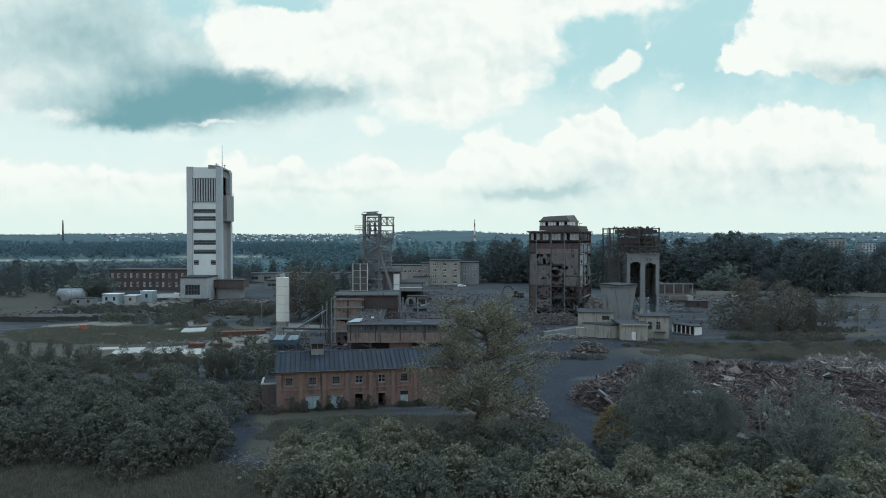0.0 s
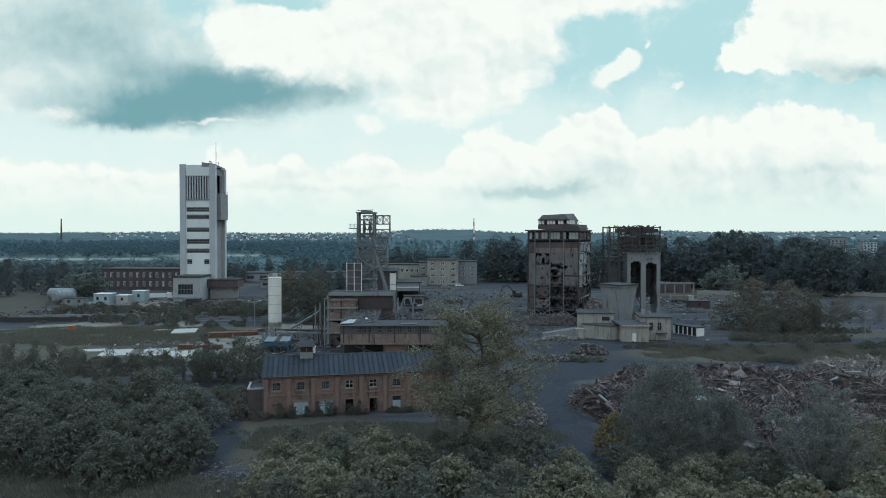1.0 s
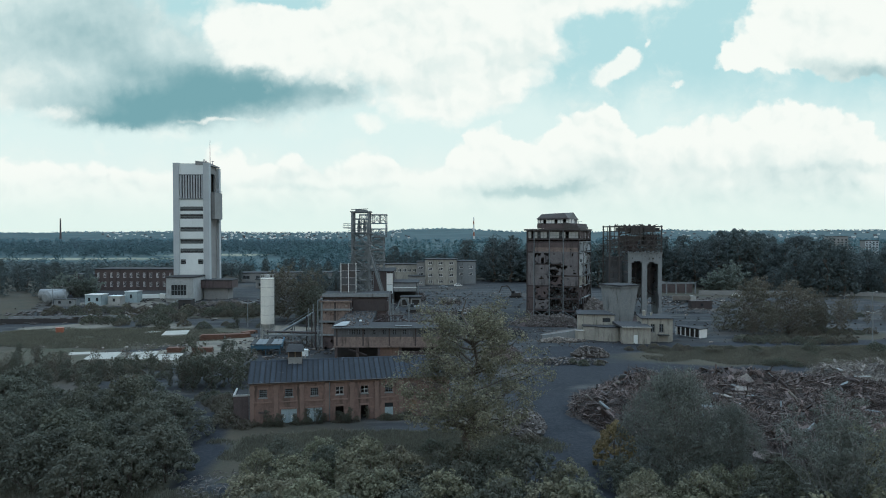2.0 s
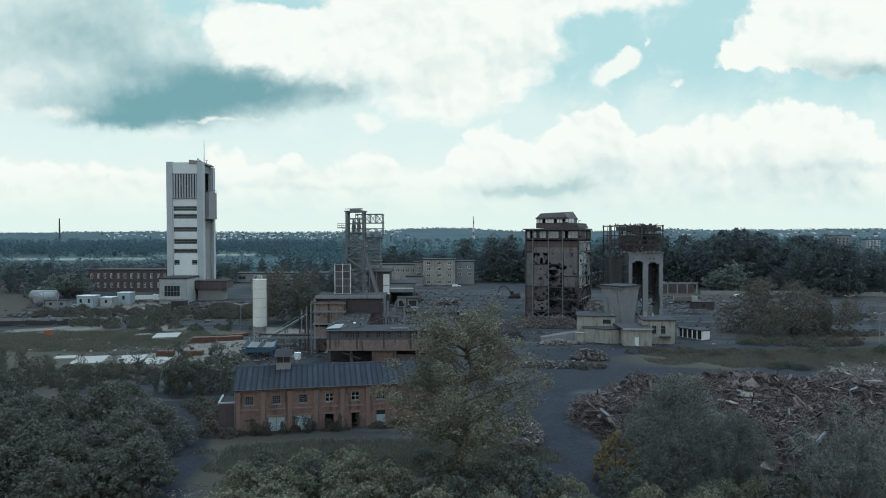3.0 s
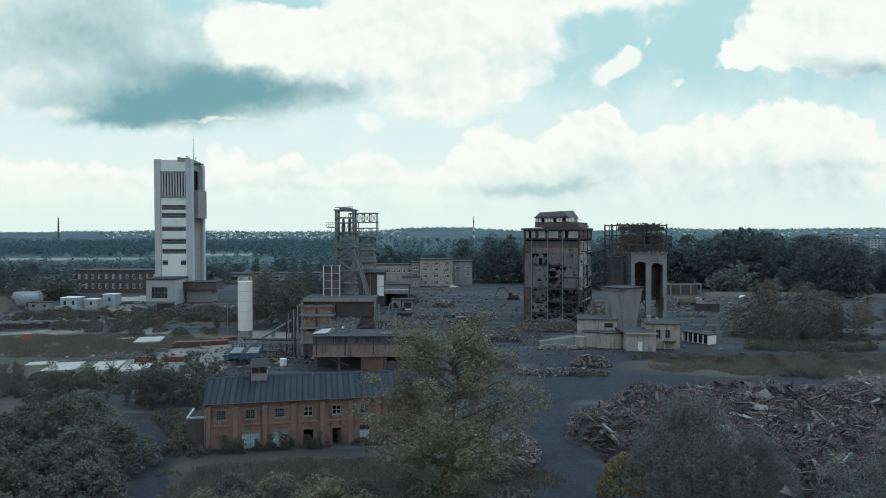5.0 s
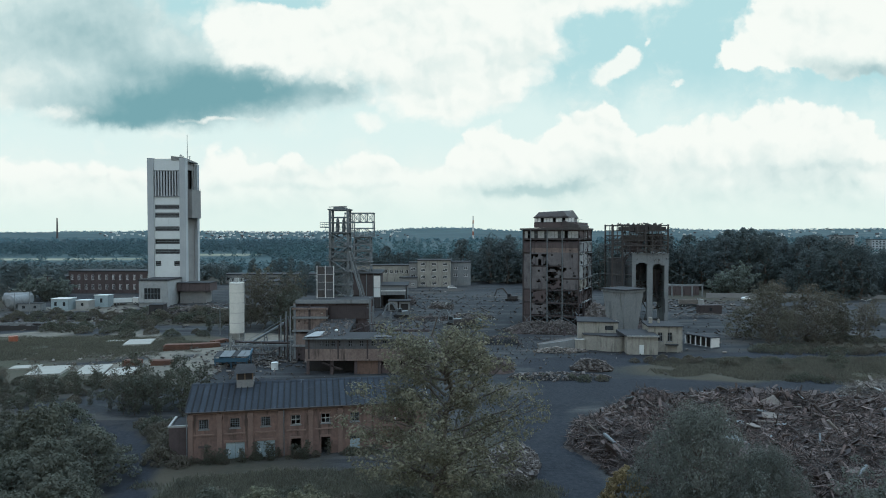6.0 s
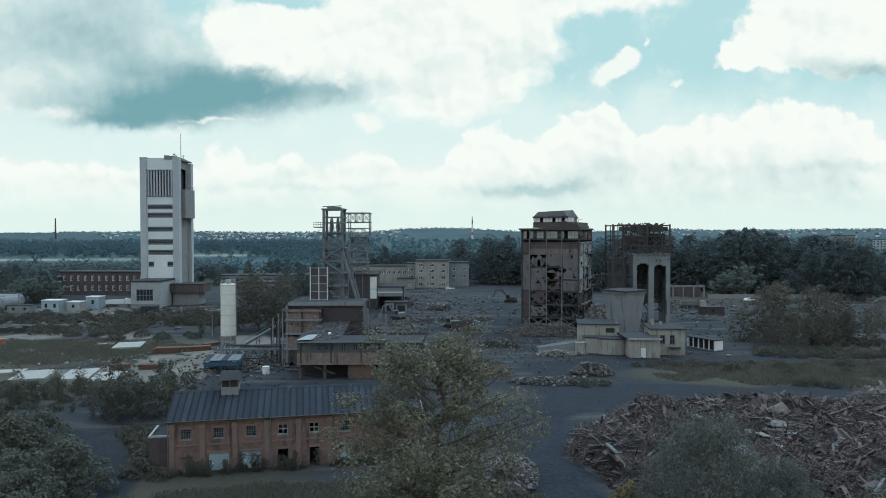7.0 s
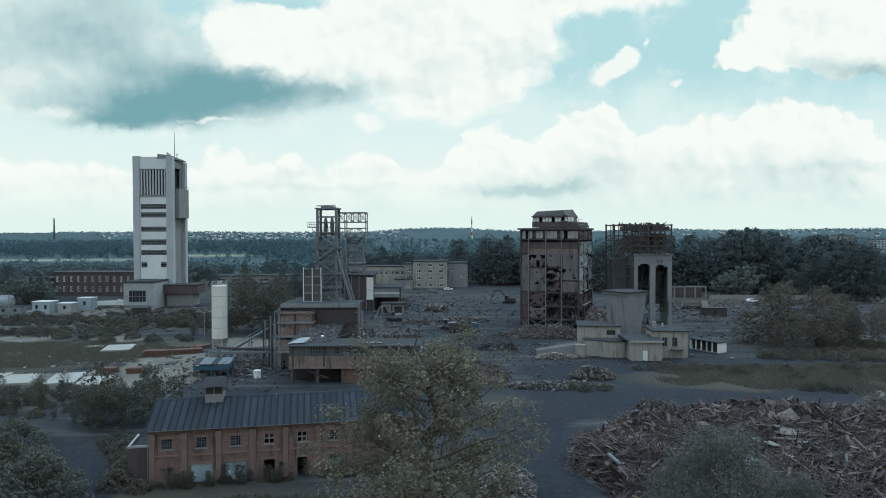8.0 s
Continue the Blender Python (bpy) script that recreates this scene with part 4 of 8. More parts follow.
# ---- shaft sheds behind ----
def shaft_shed():
    t = thing("shaft_shed", "tall shaft shed with rusted and white cladding panels", "building", -28.6, 284, 4.2)
    for i, (m, z0, z1) in enumerate([(RUST, 4.6, 12.6), (RUST, 4.6, 12.6), (RUST, 0.0, 12.6), (WHITE_PAINT, 7.4, 11.9)]):
        part("cladding_panel", Shape().box(i * 2.65, i * 2.65 + 2.6, 0, 0.25, z0, z1), m, t)
    part("cladding_panel", Shape().box(7.95, 10.55, 0.05, 0.25, 3.8, 7.2), WHITE_PANEL, t)
    part("cladding_panel", Shape().box(7.95, 10.55, 0.05, 0.25, 0, 3.8), DARK, t)
    part("body", Shape().box(0, 10.5, 0.3, 12, 0, 12.6), RUST, t)
    part("roof", Shape().prism([(-0.6, -0.5), (11.1, -0.5), (11.1, 12.4), (-0.6, 12.4)], 12.6, [12.9, 12.9, 13.7, 13.7]), ROOF_FELT, t)
    for i in range(5):
        part("column", Shape().box(i * 2.65 - 0.1, i * 2.65 + 0.1, -0.14, 0, 0, 12.6), STEEL, t)
    u = thing("open_shed", "open-fronted shed with grey corrugated fascia", "building", -17.8, 284, 4.2)
    part("fascia", Shape().box(0, 9.2, 0, 0.25, 4.6, 8.0), CONCRETE, u)
    part("fascia_band", Shape().box(-0.05, 9.25, -0.12, 0, 6.0, 6.35), WHITE_PANEL, u)
    # back and side near-black: the open shed's shade as colour
    part("back_wall", Shape().box(0, 9.2, 8, 8.3, 0, 8.0), DARK, u)
    part("side_wall", Shape().box(-0.02, 0.25, 0.3, 8, 0, 8.0), DARK, u)
    for xx in (8.9, 9.9):
        part("column", Shape().box(xx, xx + 0.3, 0.3, 0.6, 0, 8.4), STEEL, u)
    part("roof", Shape().prism([(-0.3, -0.3), (10.2, -0.3), (10.2, 8.6), (-0.3, 8.6)], 8.0, [8.3, 8.3, 9.0, 9.0]), ROOF_FELT, u)
    v = thing("shed_lean_to", "low pale lean-to below the open shed", "building", -14.5, 276, 3.8)
    part("wall", Shape().wall(3.4, 3.4, 0.25, [(0.6, 2.6, 0.2, 2.5)]), GREY_RENDER, v)
    part("wall", Shape().wall(4.0, 3.2, 0.25, [(0.6, 3.4, 0.2, 2.4)]).moved(pose(3.9, 0.3, 0)), GREY_RENDER, v)
    # near-black block standing for shade behind the two openings
    part("body", Shape().box(0.05, 7.8, 0.8, 6, 0, 3.1), DARK, v)
    part("roof", Shape().box(-0.2, 8.1, -0.3, 6.2, 3.4, 3.65), ROOF_FELT, v)


shaft_shed()


# ---- the ruined processing works ----
def processing_works():
    t = thing("processing_works", "ruined brick and steel processing works with dark felt roofs", "building", 0, 0, 1.2)
    # rear block
    part("rear_wall", Shape().wall(17.4, 14.0, 0.5, [(8.6, 9.8, 9.4, 10.6)]).moved(pose(-30.2, 194.4, 0)), BRICK_DARK, t)
    part("rear_block", Shape().box(-22.0, -12.9, 195, 203, 0, 13.6), BRICK_DARK, t)
    part("upper_band", Shape().box(-22.4, -12.7, 194.0, 194.38, 9.9, 13.2), RUST, t, "rust-red cladding band")
    part("rear_roof", Shape().box(-30.6, -12.4, 193.7, 203.4, 14.0, 14.5), ROOF_FELT, t)
    part("roof_edge", Shape().box(-30.6, -12.4, 193.5, 193.69, 13.7, 14.6), CONCRETE, t)
    # ruined corner with hanging floors
    for z, x1, m in ((10.4, -22.4, CONCRETE), (7.2, -23.0, CONCRETE), (3.6, -22.6, CONCRETE), (12.6, -22.4, RUST)):
        part("floor_slab", Shape().box(-30.8, x1, 191.2, 194.35, z, z + 0.35), m, t)
    rnd = random.Random(12)
    for z0, z1, mt in ((0.2, 3.5, BRICK_DARK), (3.96, 7.1, STAINED), (7.56, 10.3, STAINED), (10.8, 12.5, STAINED)):
        for x0, x1 in ((-30.05, -27.05), (-26.45, -22.85)):
            w, h = x1 - x0, z1 - z0
            holes = [(w * p / 6, w * (p + 1) / 6, h * q / 6, h * (q + 1) / 6) for p in range(6) for q in range(6) if noise.noise((p * 0.5 + x0, q * 0.5, z0)) > 0.36]
            part("outer_wall", Shape().wall(w, h, 0.3, holes).moved(pose(x0, 191.35, z0)), mt, t, "stained, flaking rendered wall")
        part("ledge", Shape().box(-30.9, -22.3, 191.0, 191.3, z1, z1 + 0.4), CONCRETE if z1 < 11 else STAINED, t)
    part("end_wall", Shape().box(-30.75, -30.62, 191.8, 203.0, 0, 13.9), STAINED, t)
    for z in (10.8, 7.55):
        part("broken_wall", Shape().prism([(-28.8, 191.5), (-23.2, 191.5), (-23.2, 191.8), (-28.8, 191.8)], z, [z + 2.2, z + 1.2, z + 1.2, z + 2.2]), PALE_RENDER if z > 8 else BRICK, t)
    for xx in (-30.6, -27.0, -22.8):
        part("column", Shape().box(xx, xx + 0.5, 191.3, 191.8, 0, 13.6), CONCRETE if xx < -28 else RUST, t)
    part("pipe", Shape().tube((-31.3, 191, 0), (-31.3, 191, 13.0), 0.14, 0.14, 10).tube((-31.3, 191, 13.0), (-30.2, 191, 13.5), 0.14, 0.14, 10), CONCRETE, t, "pale vertical pipe")
    part("pipe", Shape().tube((-32.2, 192, 0), (-32.2, 192, 10), 0.18, 0.18, 8), RUST, t)
    # front wing
    L, x0, y0 = 27.0, -24.6, 175.5
    part("window_band", Shape().wall(L, 7.7, 0.3, [(3.2 + 1.25 * i, 3.9 + 1.25 * i, 6.2, 7.35) for i in (0, 1, 2, 3, 5, 7, 8, 9, 11, 12, 14, 15, 17)], 5.6).moved(pose(x0, y0, 0)), DULL_RENDER, t, "grey upper wall with narrow windows")
    for i in (0, 1, 2, 3, 5, 7, 8, 9, 11, 12, 14, 15, 17):
        a = x0 + 3.2 + 1.25 * i
        w = part("window", Shape().box(a, a + 0.7, y0 + 0.2, y0 + 0.24, 6.2, 7.35), GLASS if i % 4 else DULL_RENDER, t)
        part("window_bar", Shape().box(a + 0.31, a + 0.39, y0 + 0.1, y0 + 0.19, 6.2, 7.35).box(a, a + 0.7, y0 + 0.12, y0 + 0.18, 6.75, 6.83), STEEL, w)
    for i in range(5):
        a = x0 + 0.6 + i * 6.4
        part("band_pier", Shape().box(a, a + 0.35, y0 - 0.12, y0 - 0.01, 3.4, 7.7), RUST, t)
    part("brick_band", Shape().box(x0, x0 + L, y0 - 0.06, y0 + 0.5, 3.4, 5.6), STAINED, t, "brown stained parapet band")
    part("sill_band", Shape().box(x0 - 0.1, x0 + L + 0.1, y0 - 0.25, y0 + 0.1, 3.05, 3.4), STAINED, t)
    # near-black sheet: shade inside the wing, put into the colour
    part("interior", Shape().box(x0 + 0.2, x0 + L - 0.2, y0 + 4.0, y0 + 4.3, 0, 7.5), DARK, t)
    part("end_wall", Shape().wall(13.5, 7.6, 0.3, []).moved(pose(x0 + 0.3, y0 + 18.0, 0, 0, 0, -90)), BRICK_DARK, t)
    for i in range(6):
        xx = x0 + 0.2 + (L - 0.8) * i / 5
        part("pier", Shape().box(xx, xx + 0.6, y0 + 0.1, y0 + 0.7, 0, 3.05), BRICK_DARK, t)
    part("infill", Shape().box(x0 + 11.0, x0 + 15.8, y0 + 0.35, y0 + 0.6, 0, 3.04), BRICK_BROWN, t)
    part("infill", Shape().box(x0 + 16.6, x0 + 25.0, y0 + 0.6, y0 + 0.8, 0, 2.0), BRICK_DARK, t)
    part("slide_chute", Shape().beam((x0 + 3.5, y0 + 0.3, 2.6), (x0 + 8.0, y0 + 0.3, 1.0), 0.4, 0.3), RUST, t)
    part("wing_roof", Shape().prism([(x0 - 0.4, y0 - 0.5), (x0 + L + 0.4, y0 - 0.5), (x0 + L + 0.4, y0 + 5.5), (x0 - 0.4, y0 + 5.5)], 7.7, [8.0, 8.0, 8.5, 8.5]), ROOF_FELT, t)
    part("wing_roof", Shape().prism([(x0 - 0.3, y0 + 5.5), (x0 + 8.8, y0 + 5.5), (x0 + 8.8, 194.0), (x0 + 1.5, 194.0)], 7.7, [8.5, 8.5, 9.9, 9.9]), ROOF_FELT, t)
    part("roof_patch", Shape().prism([(x0 - 0.1, y0 - 0.3), (x0 + 3.0, y0 + 0.4), (x0 + 3.4, y0 + 5.6), (x0 + 1.4, y0 + 4.6)], 8.3, [8.35, 8.35, 8.75, 8.75]), DIRTY_CONCRETE, t, "pale torn patch of roofing")
    part("roof_patch", Shape().box(x0 + 15, x0 + 19, y0 + 0.2, y0 + 1.2, 8.2, 8.32), CONCRETE, t)
    part("roof_patch", Shape().box(x0 + 5.4, x0 + 6.0, y0 + 6, y0 + 7.6, 8.6, 8.85), WHITE_PANEL, t)
    part("roof_edge", Shape().box(x0 - 0.5, x0 + L + 0.5, y0 - 0.62, y0 - 0.5, 7.75, 8.0), STEEL, t)
    # open court with railings and steel
    for i in range(9):
        xx = x0 + 9.3 + i * 0.85
        part("court_post", Shape().beam((xx, 187.5, 5.5), (xx, 187.5, 9.4), 0.16), RUST, t)
    part("court_rail", Shape().beam((x0 + 9.2, 187.5, 9.4), (x0 + 16.4, 187.5, 9.4), 0.2).beam((x0 + 9.2, 187.5, 7.4), (x0 + 16.4, 187.5, 7.4), 0.15).beam((x0 + 9.2, 181.2, 8.6), (x0 + 13.0, 187.4, 9.4), 0.2), RUST, t)
    part("court_floor", Shape().box(x0 + 9, x0 + L, 181.2, 194, 4.6, 4.9), CONCRETE, t)
    for xx, hh in ((-12.0, 15.5), (-11.2, 13.4), (-7.0, 12.0), (-4.4, 9.0)):
        part("steel_column", Shape().beam((xx, 190, 0), (xx, 190, hh), 0.4), STEEL, t)
    sp = Shape()
    for i in range(16):
        z = 5.2 + i * 0.55
        sp.beam((-11.9, 190, z), (-11.9 + 0.9 * math.cos(i * 1.1), 190 + 0.9 * math.sin(i * 1.1), z + 0.1), 0.3, 0.1)
    part("spiral_stair", sp, STEEL, t)
    clutter = Shape()
    for _ in range(220):
        c = Vector((rnd.uniform(-15.4, 2.0), rnd.uniform(181.5, 193.5), 4.95 + rnd.random() ** 3 * 5.0))
        d = Vector((rnd.gauss(0, 1.1), rnd.gauss(0, 0.8), rnd.gauss(0, 0.7)))
        clutter.beam(c, c + d, rnd.choice((0.08, 0.14, 0.4)), rnd.choice((0.08, 0.14, 0.3)))
    part("court_wreckage", clutter, RUST, t)["kind"] = "stuff"
    bits = Shape()
    for _ in range(150):
        x, y = rnd.uniform(-24.2, -16.4), rnd.uniform(176, 193)
        k = rnd.uniform(0.1, 0.5)
        zz = 8.0 + (y - 175) * 0.09 + (0.25 if y > 181 else 0.1)
        bits.box(x, x + k, y, y + k * rnd.uniform(0.5, 2.0), zz - 0.2, zz + 0.12)
    part("roof_litter", bits, RUBBLE, t)["kind"] = "stuff"
    part("court_wall", Shape().box(-6.5, 2.2, 192, 192.3, 0, 7.5), BRICK_DARK, t)


processing_works()


def panel_rack():
    t = thing("panel_frame", "upright steel frame with grey panels between white posts on a roof", "steel frame", -26.3, 199.0, 15.7)
    for i in range(3):
        part("post", Shape().beam((i * 2.1, 0, 0), (i * 2.1, 0, 8.2), 0.18), WHITE_PAINT, t, "white painted post")
    for i in range(2):
        for k in range(4):
            part("panel", Shape().box(i * 2.1 + 0.15, i * 2.1 + 1.95, 0.05, 0.15, 0.2 + k * 1.95, 2.0 + k * 1.95), DULL_RENDER if (i + k) % 3 else STEEL_DARK, t)
    r = Shape()
    for z in (0.1, 2.1, 4.05, 6.0, 7.9):
        r.beam((0, 0, z), (4.2, 0, z), 0.12)
    part("cross_rail", r, STEEL_PALE, t)


panel_rack()

# ---- the stripped coal washery ----
def washery():
    """A gutted steel-framed block: brick infill panels, many torn out, floors with hanging debris, a glazed lantern on top."""
    t = thing("coal_washery", "gutted brick and steel coal washery with torn walls", "ruined building", 48.6, 243.2, 1.9, -22.6)
    W, D, H = 18.2, 21.0, 31.6
    rnd = random.Random(5)
    # local x runs from the near corner (0) to the left (-W); y back
    levels = [0, 3.4, 7.6, 11.8, 15.4, 19.4, 23.6, 27.2, 28.2, 31.0]
    cols = [-W, -W * 0.86, -W * 0.56, -W * 0.29, 0]
    for cx in cols:
        part("column", Shape().box(cx - 0.16, cx + 0.16, -0.26, 0.14, 0, H), RUST if cx in (-W, 0) else STEEL, t)
    for cy in (D * 0.33, D * 0.66, D):
        part("column", Shape().box(-0.14, 0.3, cy - 0.22, cy + 0.22, 0, H), RUST, t)
        part("column", Shape().box(-W - 0.1, -W + 0.3, cy - 0.22, cy + 0.22, 0, H), RUST, t)
    for cx in cols[1:-1]:
        for cy in (D * 0.33, D * 0.66):
            part("inner_column", Shape().box(cx - 0.25, cx + 0.25, cy - 0.25, cy + 0.25, 0, H - 0.6), RUST, t)
    for z in levels[1:]:
        part("ring_beam", Shape().box(-W, 0, 0.27 if 13 < z < 27 else -0.08, 0.55, z - 0.25, z + 0.2).box(-0.3, 0.08, 0.56, D, z - 0.25, z + 0.2), RUST, t)
    for z in levels[1:-1]:
        if z in (28.2,):
            continue
        # broken floors: strips of slab, some missing
        for i in range(6):
            for j in range(5):
                if rnd.random() < (0.35 if z < 13 else 0.75):
                    a, b = -W + 0.4 + i * 2.95, 0.6 + j * 4.0
                    part("floor_slab", Shape().box(a, a + 2.8, b, b + 3.8, z - 0.15 - rnd.random() * 0.2, z + 0.12), CONCRETE, t)
    # rear wall near-black, painting the shade seen through the front openings
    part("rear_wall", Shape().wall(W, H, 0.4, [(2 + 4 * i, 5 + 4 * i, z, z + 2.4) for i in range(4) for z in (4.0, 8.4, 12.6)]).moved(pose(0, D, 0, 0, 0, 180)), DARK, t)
    part("far_wall", Shape().wall(D - 0.8, H, 0.4, [(3 + 6 * i, 6 + 6 * i, z, z + 2.2) for i in range(3) for z in (4.2, 8.4)]).moved(pose(-W + 0.42, 0.4, 0, 0, 0, 90)), BRICK_DARK, t)
    # brick infill, pieces torn out; what is left ends in steps of broken masonry
    def infill(name, a0, a1, z0, z1, mat, side, ragged=0.0, y=0.0):
        w, h = a1 - a0, z1 - z0
        nx, nz = max(2, round(w / 0.55)), max(2, round(h / 0.5))
        o = rnd.uniform(0, 50)
        holes = []
        for p in range(nx):
            for q in range(nz):
                rim = min(p + 1, nx - p, nz - q) / 3.0
                if ragged and noise.noise((p * 0.33 + o, q * 0.4, o)) + 0.35 * noise.noise((p * 1.1, q * 1.1 + o, 3.0)) > 0.62 - 0.5 * ragged - (0.12 * ragged if rim < 0.6 else 0):
                    holes.append((w * p / nx, w * (p + 1) / nx, h * q / nz, h * (q + 1) / nz))
        if len(holes) == nx * nz:
            holes.pop()
        m = pose(-0.05, 0, 0, 0, 0, 90) @ pose(a0, -0.25, z0) if side else pose(a0, y, z0)
        return part(name, Shape().wall(w, h, 0.25, holes).moved(m), mat, t)
    E, F = -15.9, -W + 0.2
    B1, B2, B3 = (-15.4, -10.5), (-10.0, -5.6), (-5.0, -0.3)
    front = [  # bay edges, storey, material, how much is gone
        (F, E, 0.2, 3.2, BRICK_DARK, 0.7), (F, E, 3.7, 7.4, BRICK_DARK, 0.5), (F, E, 7.9, 11.6, BRICK_DARK, 0.2), (F, E, 12.1, 23.4, WASHERY_WALL, 0.0), (F, E, 23.9, 27.0, BRICK_DARK, 0.0),
        (*B1, 3.8, 7.3, WASHERY_WALL, 1.0), (*B1, 7.9, 11.5, BRICK_DARK, 0.5), (*B1, 12.1, 15.2, WASHERY_WALL, 0.35), (*B1, 15.7, 19.1, WASHERY_WALL, 0.5), (*B1, 19.7, 23.3, WASHERY_WALL, 1.25),
        (*B2, 12.1, 15.2, BRICK_DARK, 1.35), (*B2, 15.7, 19.1, WASHERY_WALL, 1.2), (*B2, 19.7, 23.3, WASHERY_WALL, 0.75),
        (*B3, 10.2, 11.3, BRICK_DARK, 1.1), (*B3, 12.1, 15.2, WASHERY_WALL, 0.4), (*B3, 15.7, 19.1, WASHERY_WALL, 0.45), (*B3, 19.7, 23.3, WASHERY_WALL, 0.35),
        (-15.4, -0.3, 23.9, 25.3, STAINED, 0.15), (-15.4, -0.3, 25.31, 27.0, BRICK_DARK, 0.0), (-15.4, -10.5, 15.21, 15.69, WASHERY_WALL, 0.0), (-5.0, -0.3, 19.11, 19.69, WASHERY_WALL, 0.0), (-15.4, -0.3, 23.31, 23.89, WASHERY_WALL, 0.0),
    ]
    for a0, a1, z0, z1, mt, rg in front:
        infill("brick_infill", a0, a1, z0, z1, mt, False, rg)
    # added partitions deep inside, broken through; their dark grey paints the dim interior
    for k, (a0, a1, z0, z1) in enumerate([(-15.4, -10.4, 19.7, 23.2), (-10.2, -5.2, 15.8, 23.2), (-15.4, -8.0, 8.0, 11.4), (-7.6, -0.6, 8.0, 15.0), (-12.0, -2.0, 3.8, 7.2)]):
        infill("partition", a0, a1, z0, z1, DULL_RENDER, False, 1.2, 5.0 + 2.0 * (k % 3))
    sidep = [(0.4, 6.6, 15.7, 19.2, DIRTY_CONCRETE, 0.7), (7.2, 13.6, 15.7, 19.0, CONCRETE, 1.3), (0.4, 13.6, 19.7, 23.2, DIRTY_CONCRETE, 0.8), (0.4, 6.6, 24.0, 27.0, CONCRETE, 0.7), (7.2, 20.6, 24.0, 27.0, DIRTY_CONCRETE, 0.8),
             (14.2, 20.6, 12.2, 19.2, CONCRETE, 1.3), (0.4, 6.6, 12.2, 15.2, PALE_RENDER, 0.8), (7.2, 13.6, 12.2, 15.2, PALE_RENDER, 1.2), (14.2, 20.6, 19.7, 23.2, GREY_RENDER, 1.3), (0.4, 6.6, 8.0, 11.4, BRICK_DARK, 1.2), (7.2, 20.6, 4.0, 11.4, BRICK_DARK, 1.3), (0.4, 6.6, 28.2, 31.0, BRICK_DARK, 0.6), (7.2, 20.6, 28.2, 31.0, BRICK_DARK, 0.9)]
    for a0, a1, z0, z1, mt, rg in sidep:
        infill("brick_infill", a0, a1, z0, z1, mt, True, rg)
    # floor edges left jutting out of the torn side
    for z in (7.6, 11.8, 15.4, 19.4, 23.6, 27.2):
        for k in range(5):
            b = 0.6 + k * 4.1
            if rnd.random() < 0.75:
                part("slab_edge", Shape().box(0.09, 0.35 + rnd.random() * 0.5, b, b + rnd.uniform(2.0, 4.0), z - 0.2, z + 0.15), DIRTY_CONCRETE if rnd.random() < 0.4 else CONCRETE, t)
    # glazed strips, partly empty
    for i in range(16):
        a = -W + 0.5 + i * 1.1
        if i in (1, 12):
            continue
        part("pane", Shape().box(a, a + 1.0, -0.02, 0.06, 28.5, 30.8), STEEL_PALE if rnd.random() < 0.75 else GLASS, t, "milky strip window pane")
    for i in range(10):
        if rnd.random() < 0.5:
            part("pane", Shape().box(-0.06, 0.02, 1 + i * 1.9, 2.7 + i * 1.9, 28.5, 30.8), STEEL_PALE, t)
    part("window_mullions", Shape().box(-W, 0, -0.1, -0.03, 29.5, 29.62), STEEL, t)
    eaves = part("eaves", Shape().prism([(-W - 0.9, -0.9), (0.7, -0.9), (0.7, D + 0.7), (-W - 0.9, D + 0.7)], 31.2, [31.7, 31.9, 31.7, 31.7]), STEEL_DARK, t)
    part("upper_wall", Shape().box(-W + 3.2, -0.8, 1.6, D - 2, 31.9, 33.6), BRICK_DARK, t)
    part("stair_head", Shape().prism([(-5.2, 0.6), (-0.2, 0.6), (-0.2, D - 3), (-5.2, D - 3)], 31.9, [34.2, 32.8, 32.6, 34.0]), STEEL_DARK, t)
    # lantern
    for i in range(13):
        a = -W + 3.4 + i * 1.0
        if i not in (2, 6, 9):
            part("lantern_pane", Shape().box(a, a + 0.86, 1.95, 2.05, 33.75, 35.05), WHITE_PAINT, t)
        part("lantern_bar", Shape().box(a - 0.07, a + 0.05, 1.9, 2.2, 33.6, 35.1), STEEL, t)
    part("lantern_end", Shape().box(-4.4, -4.1, 2.2, D - 3, 33.6, 35.1), STEEL, t)
    part("lantern_end", Shape().box(-W + 3.2, -W + 3.4, 2.2, D - 3, 33.6, 35.1), STEEL_DARK, t)
    # dark block standing for shade behind the lantern panes
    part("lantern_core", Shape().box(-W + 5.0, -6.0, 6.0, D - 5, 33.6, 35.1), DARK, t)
    part("lantern_roof", Shape().box(-W + 3.0, -3.8, 1.6, D - 2.6, 35.1, 35.35), STEEL_DARK, t)
    part("lantern_hip", Shape().solid([(-W + 3.1, 1.7, 35.35), (-3.9, 1.7, 35.35), (-3.9, D - 2.6, 35.35), (-W + 3.1, D - 2.6, 35.35), (-W + 4.3, 3.4, 37.0), (-5.6, 3.2, 37.3), (-5.2, D - 5, 37.9), (-W + 4.8, D - 5, 37.6)], BOX), STEEL_DARK, t, "sagging felt hip of the lantern")
    rag = Shape()
    for k in range(26):
        a = -W + 3.0 + k * 0.45
        rag.box(a, a + 0.3, 1.62, 1.7, 35.35, 35.4 + 0.4 * rnd.random())
    part("torn_edge", rag, RUST, t)
    part("roof_post", Shape().beam((-0.4, 1.0, 32), (-0.2, 1.0, 34.6), 0.12).beam((-0.2, 1, 34.4), (0.9, 1, 34.3), 0.12), STEEL, t)
    # hanging rods, pipes and chutes inside
    s = Shape()
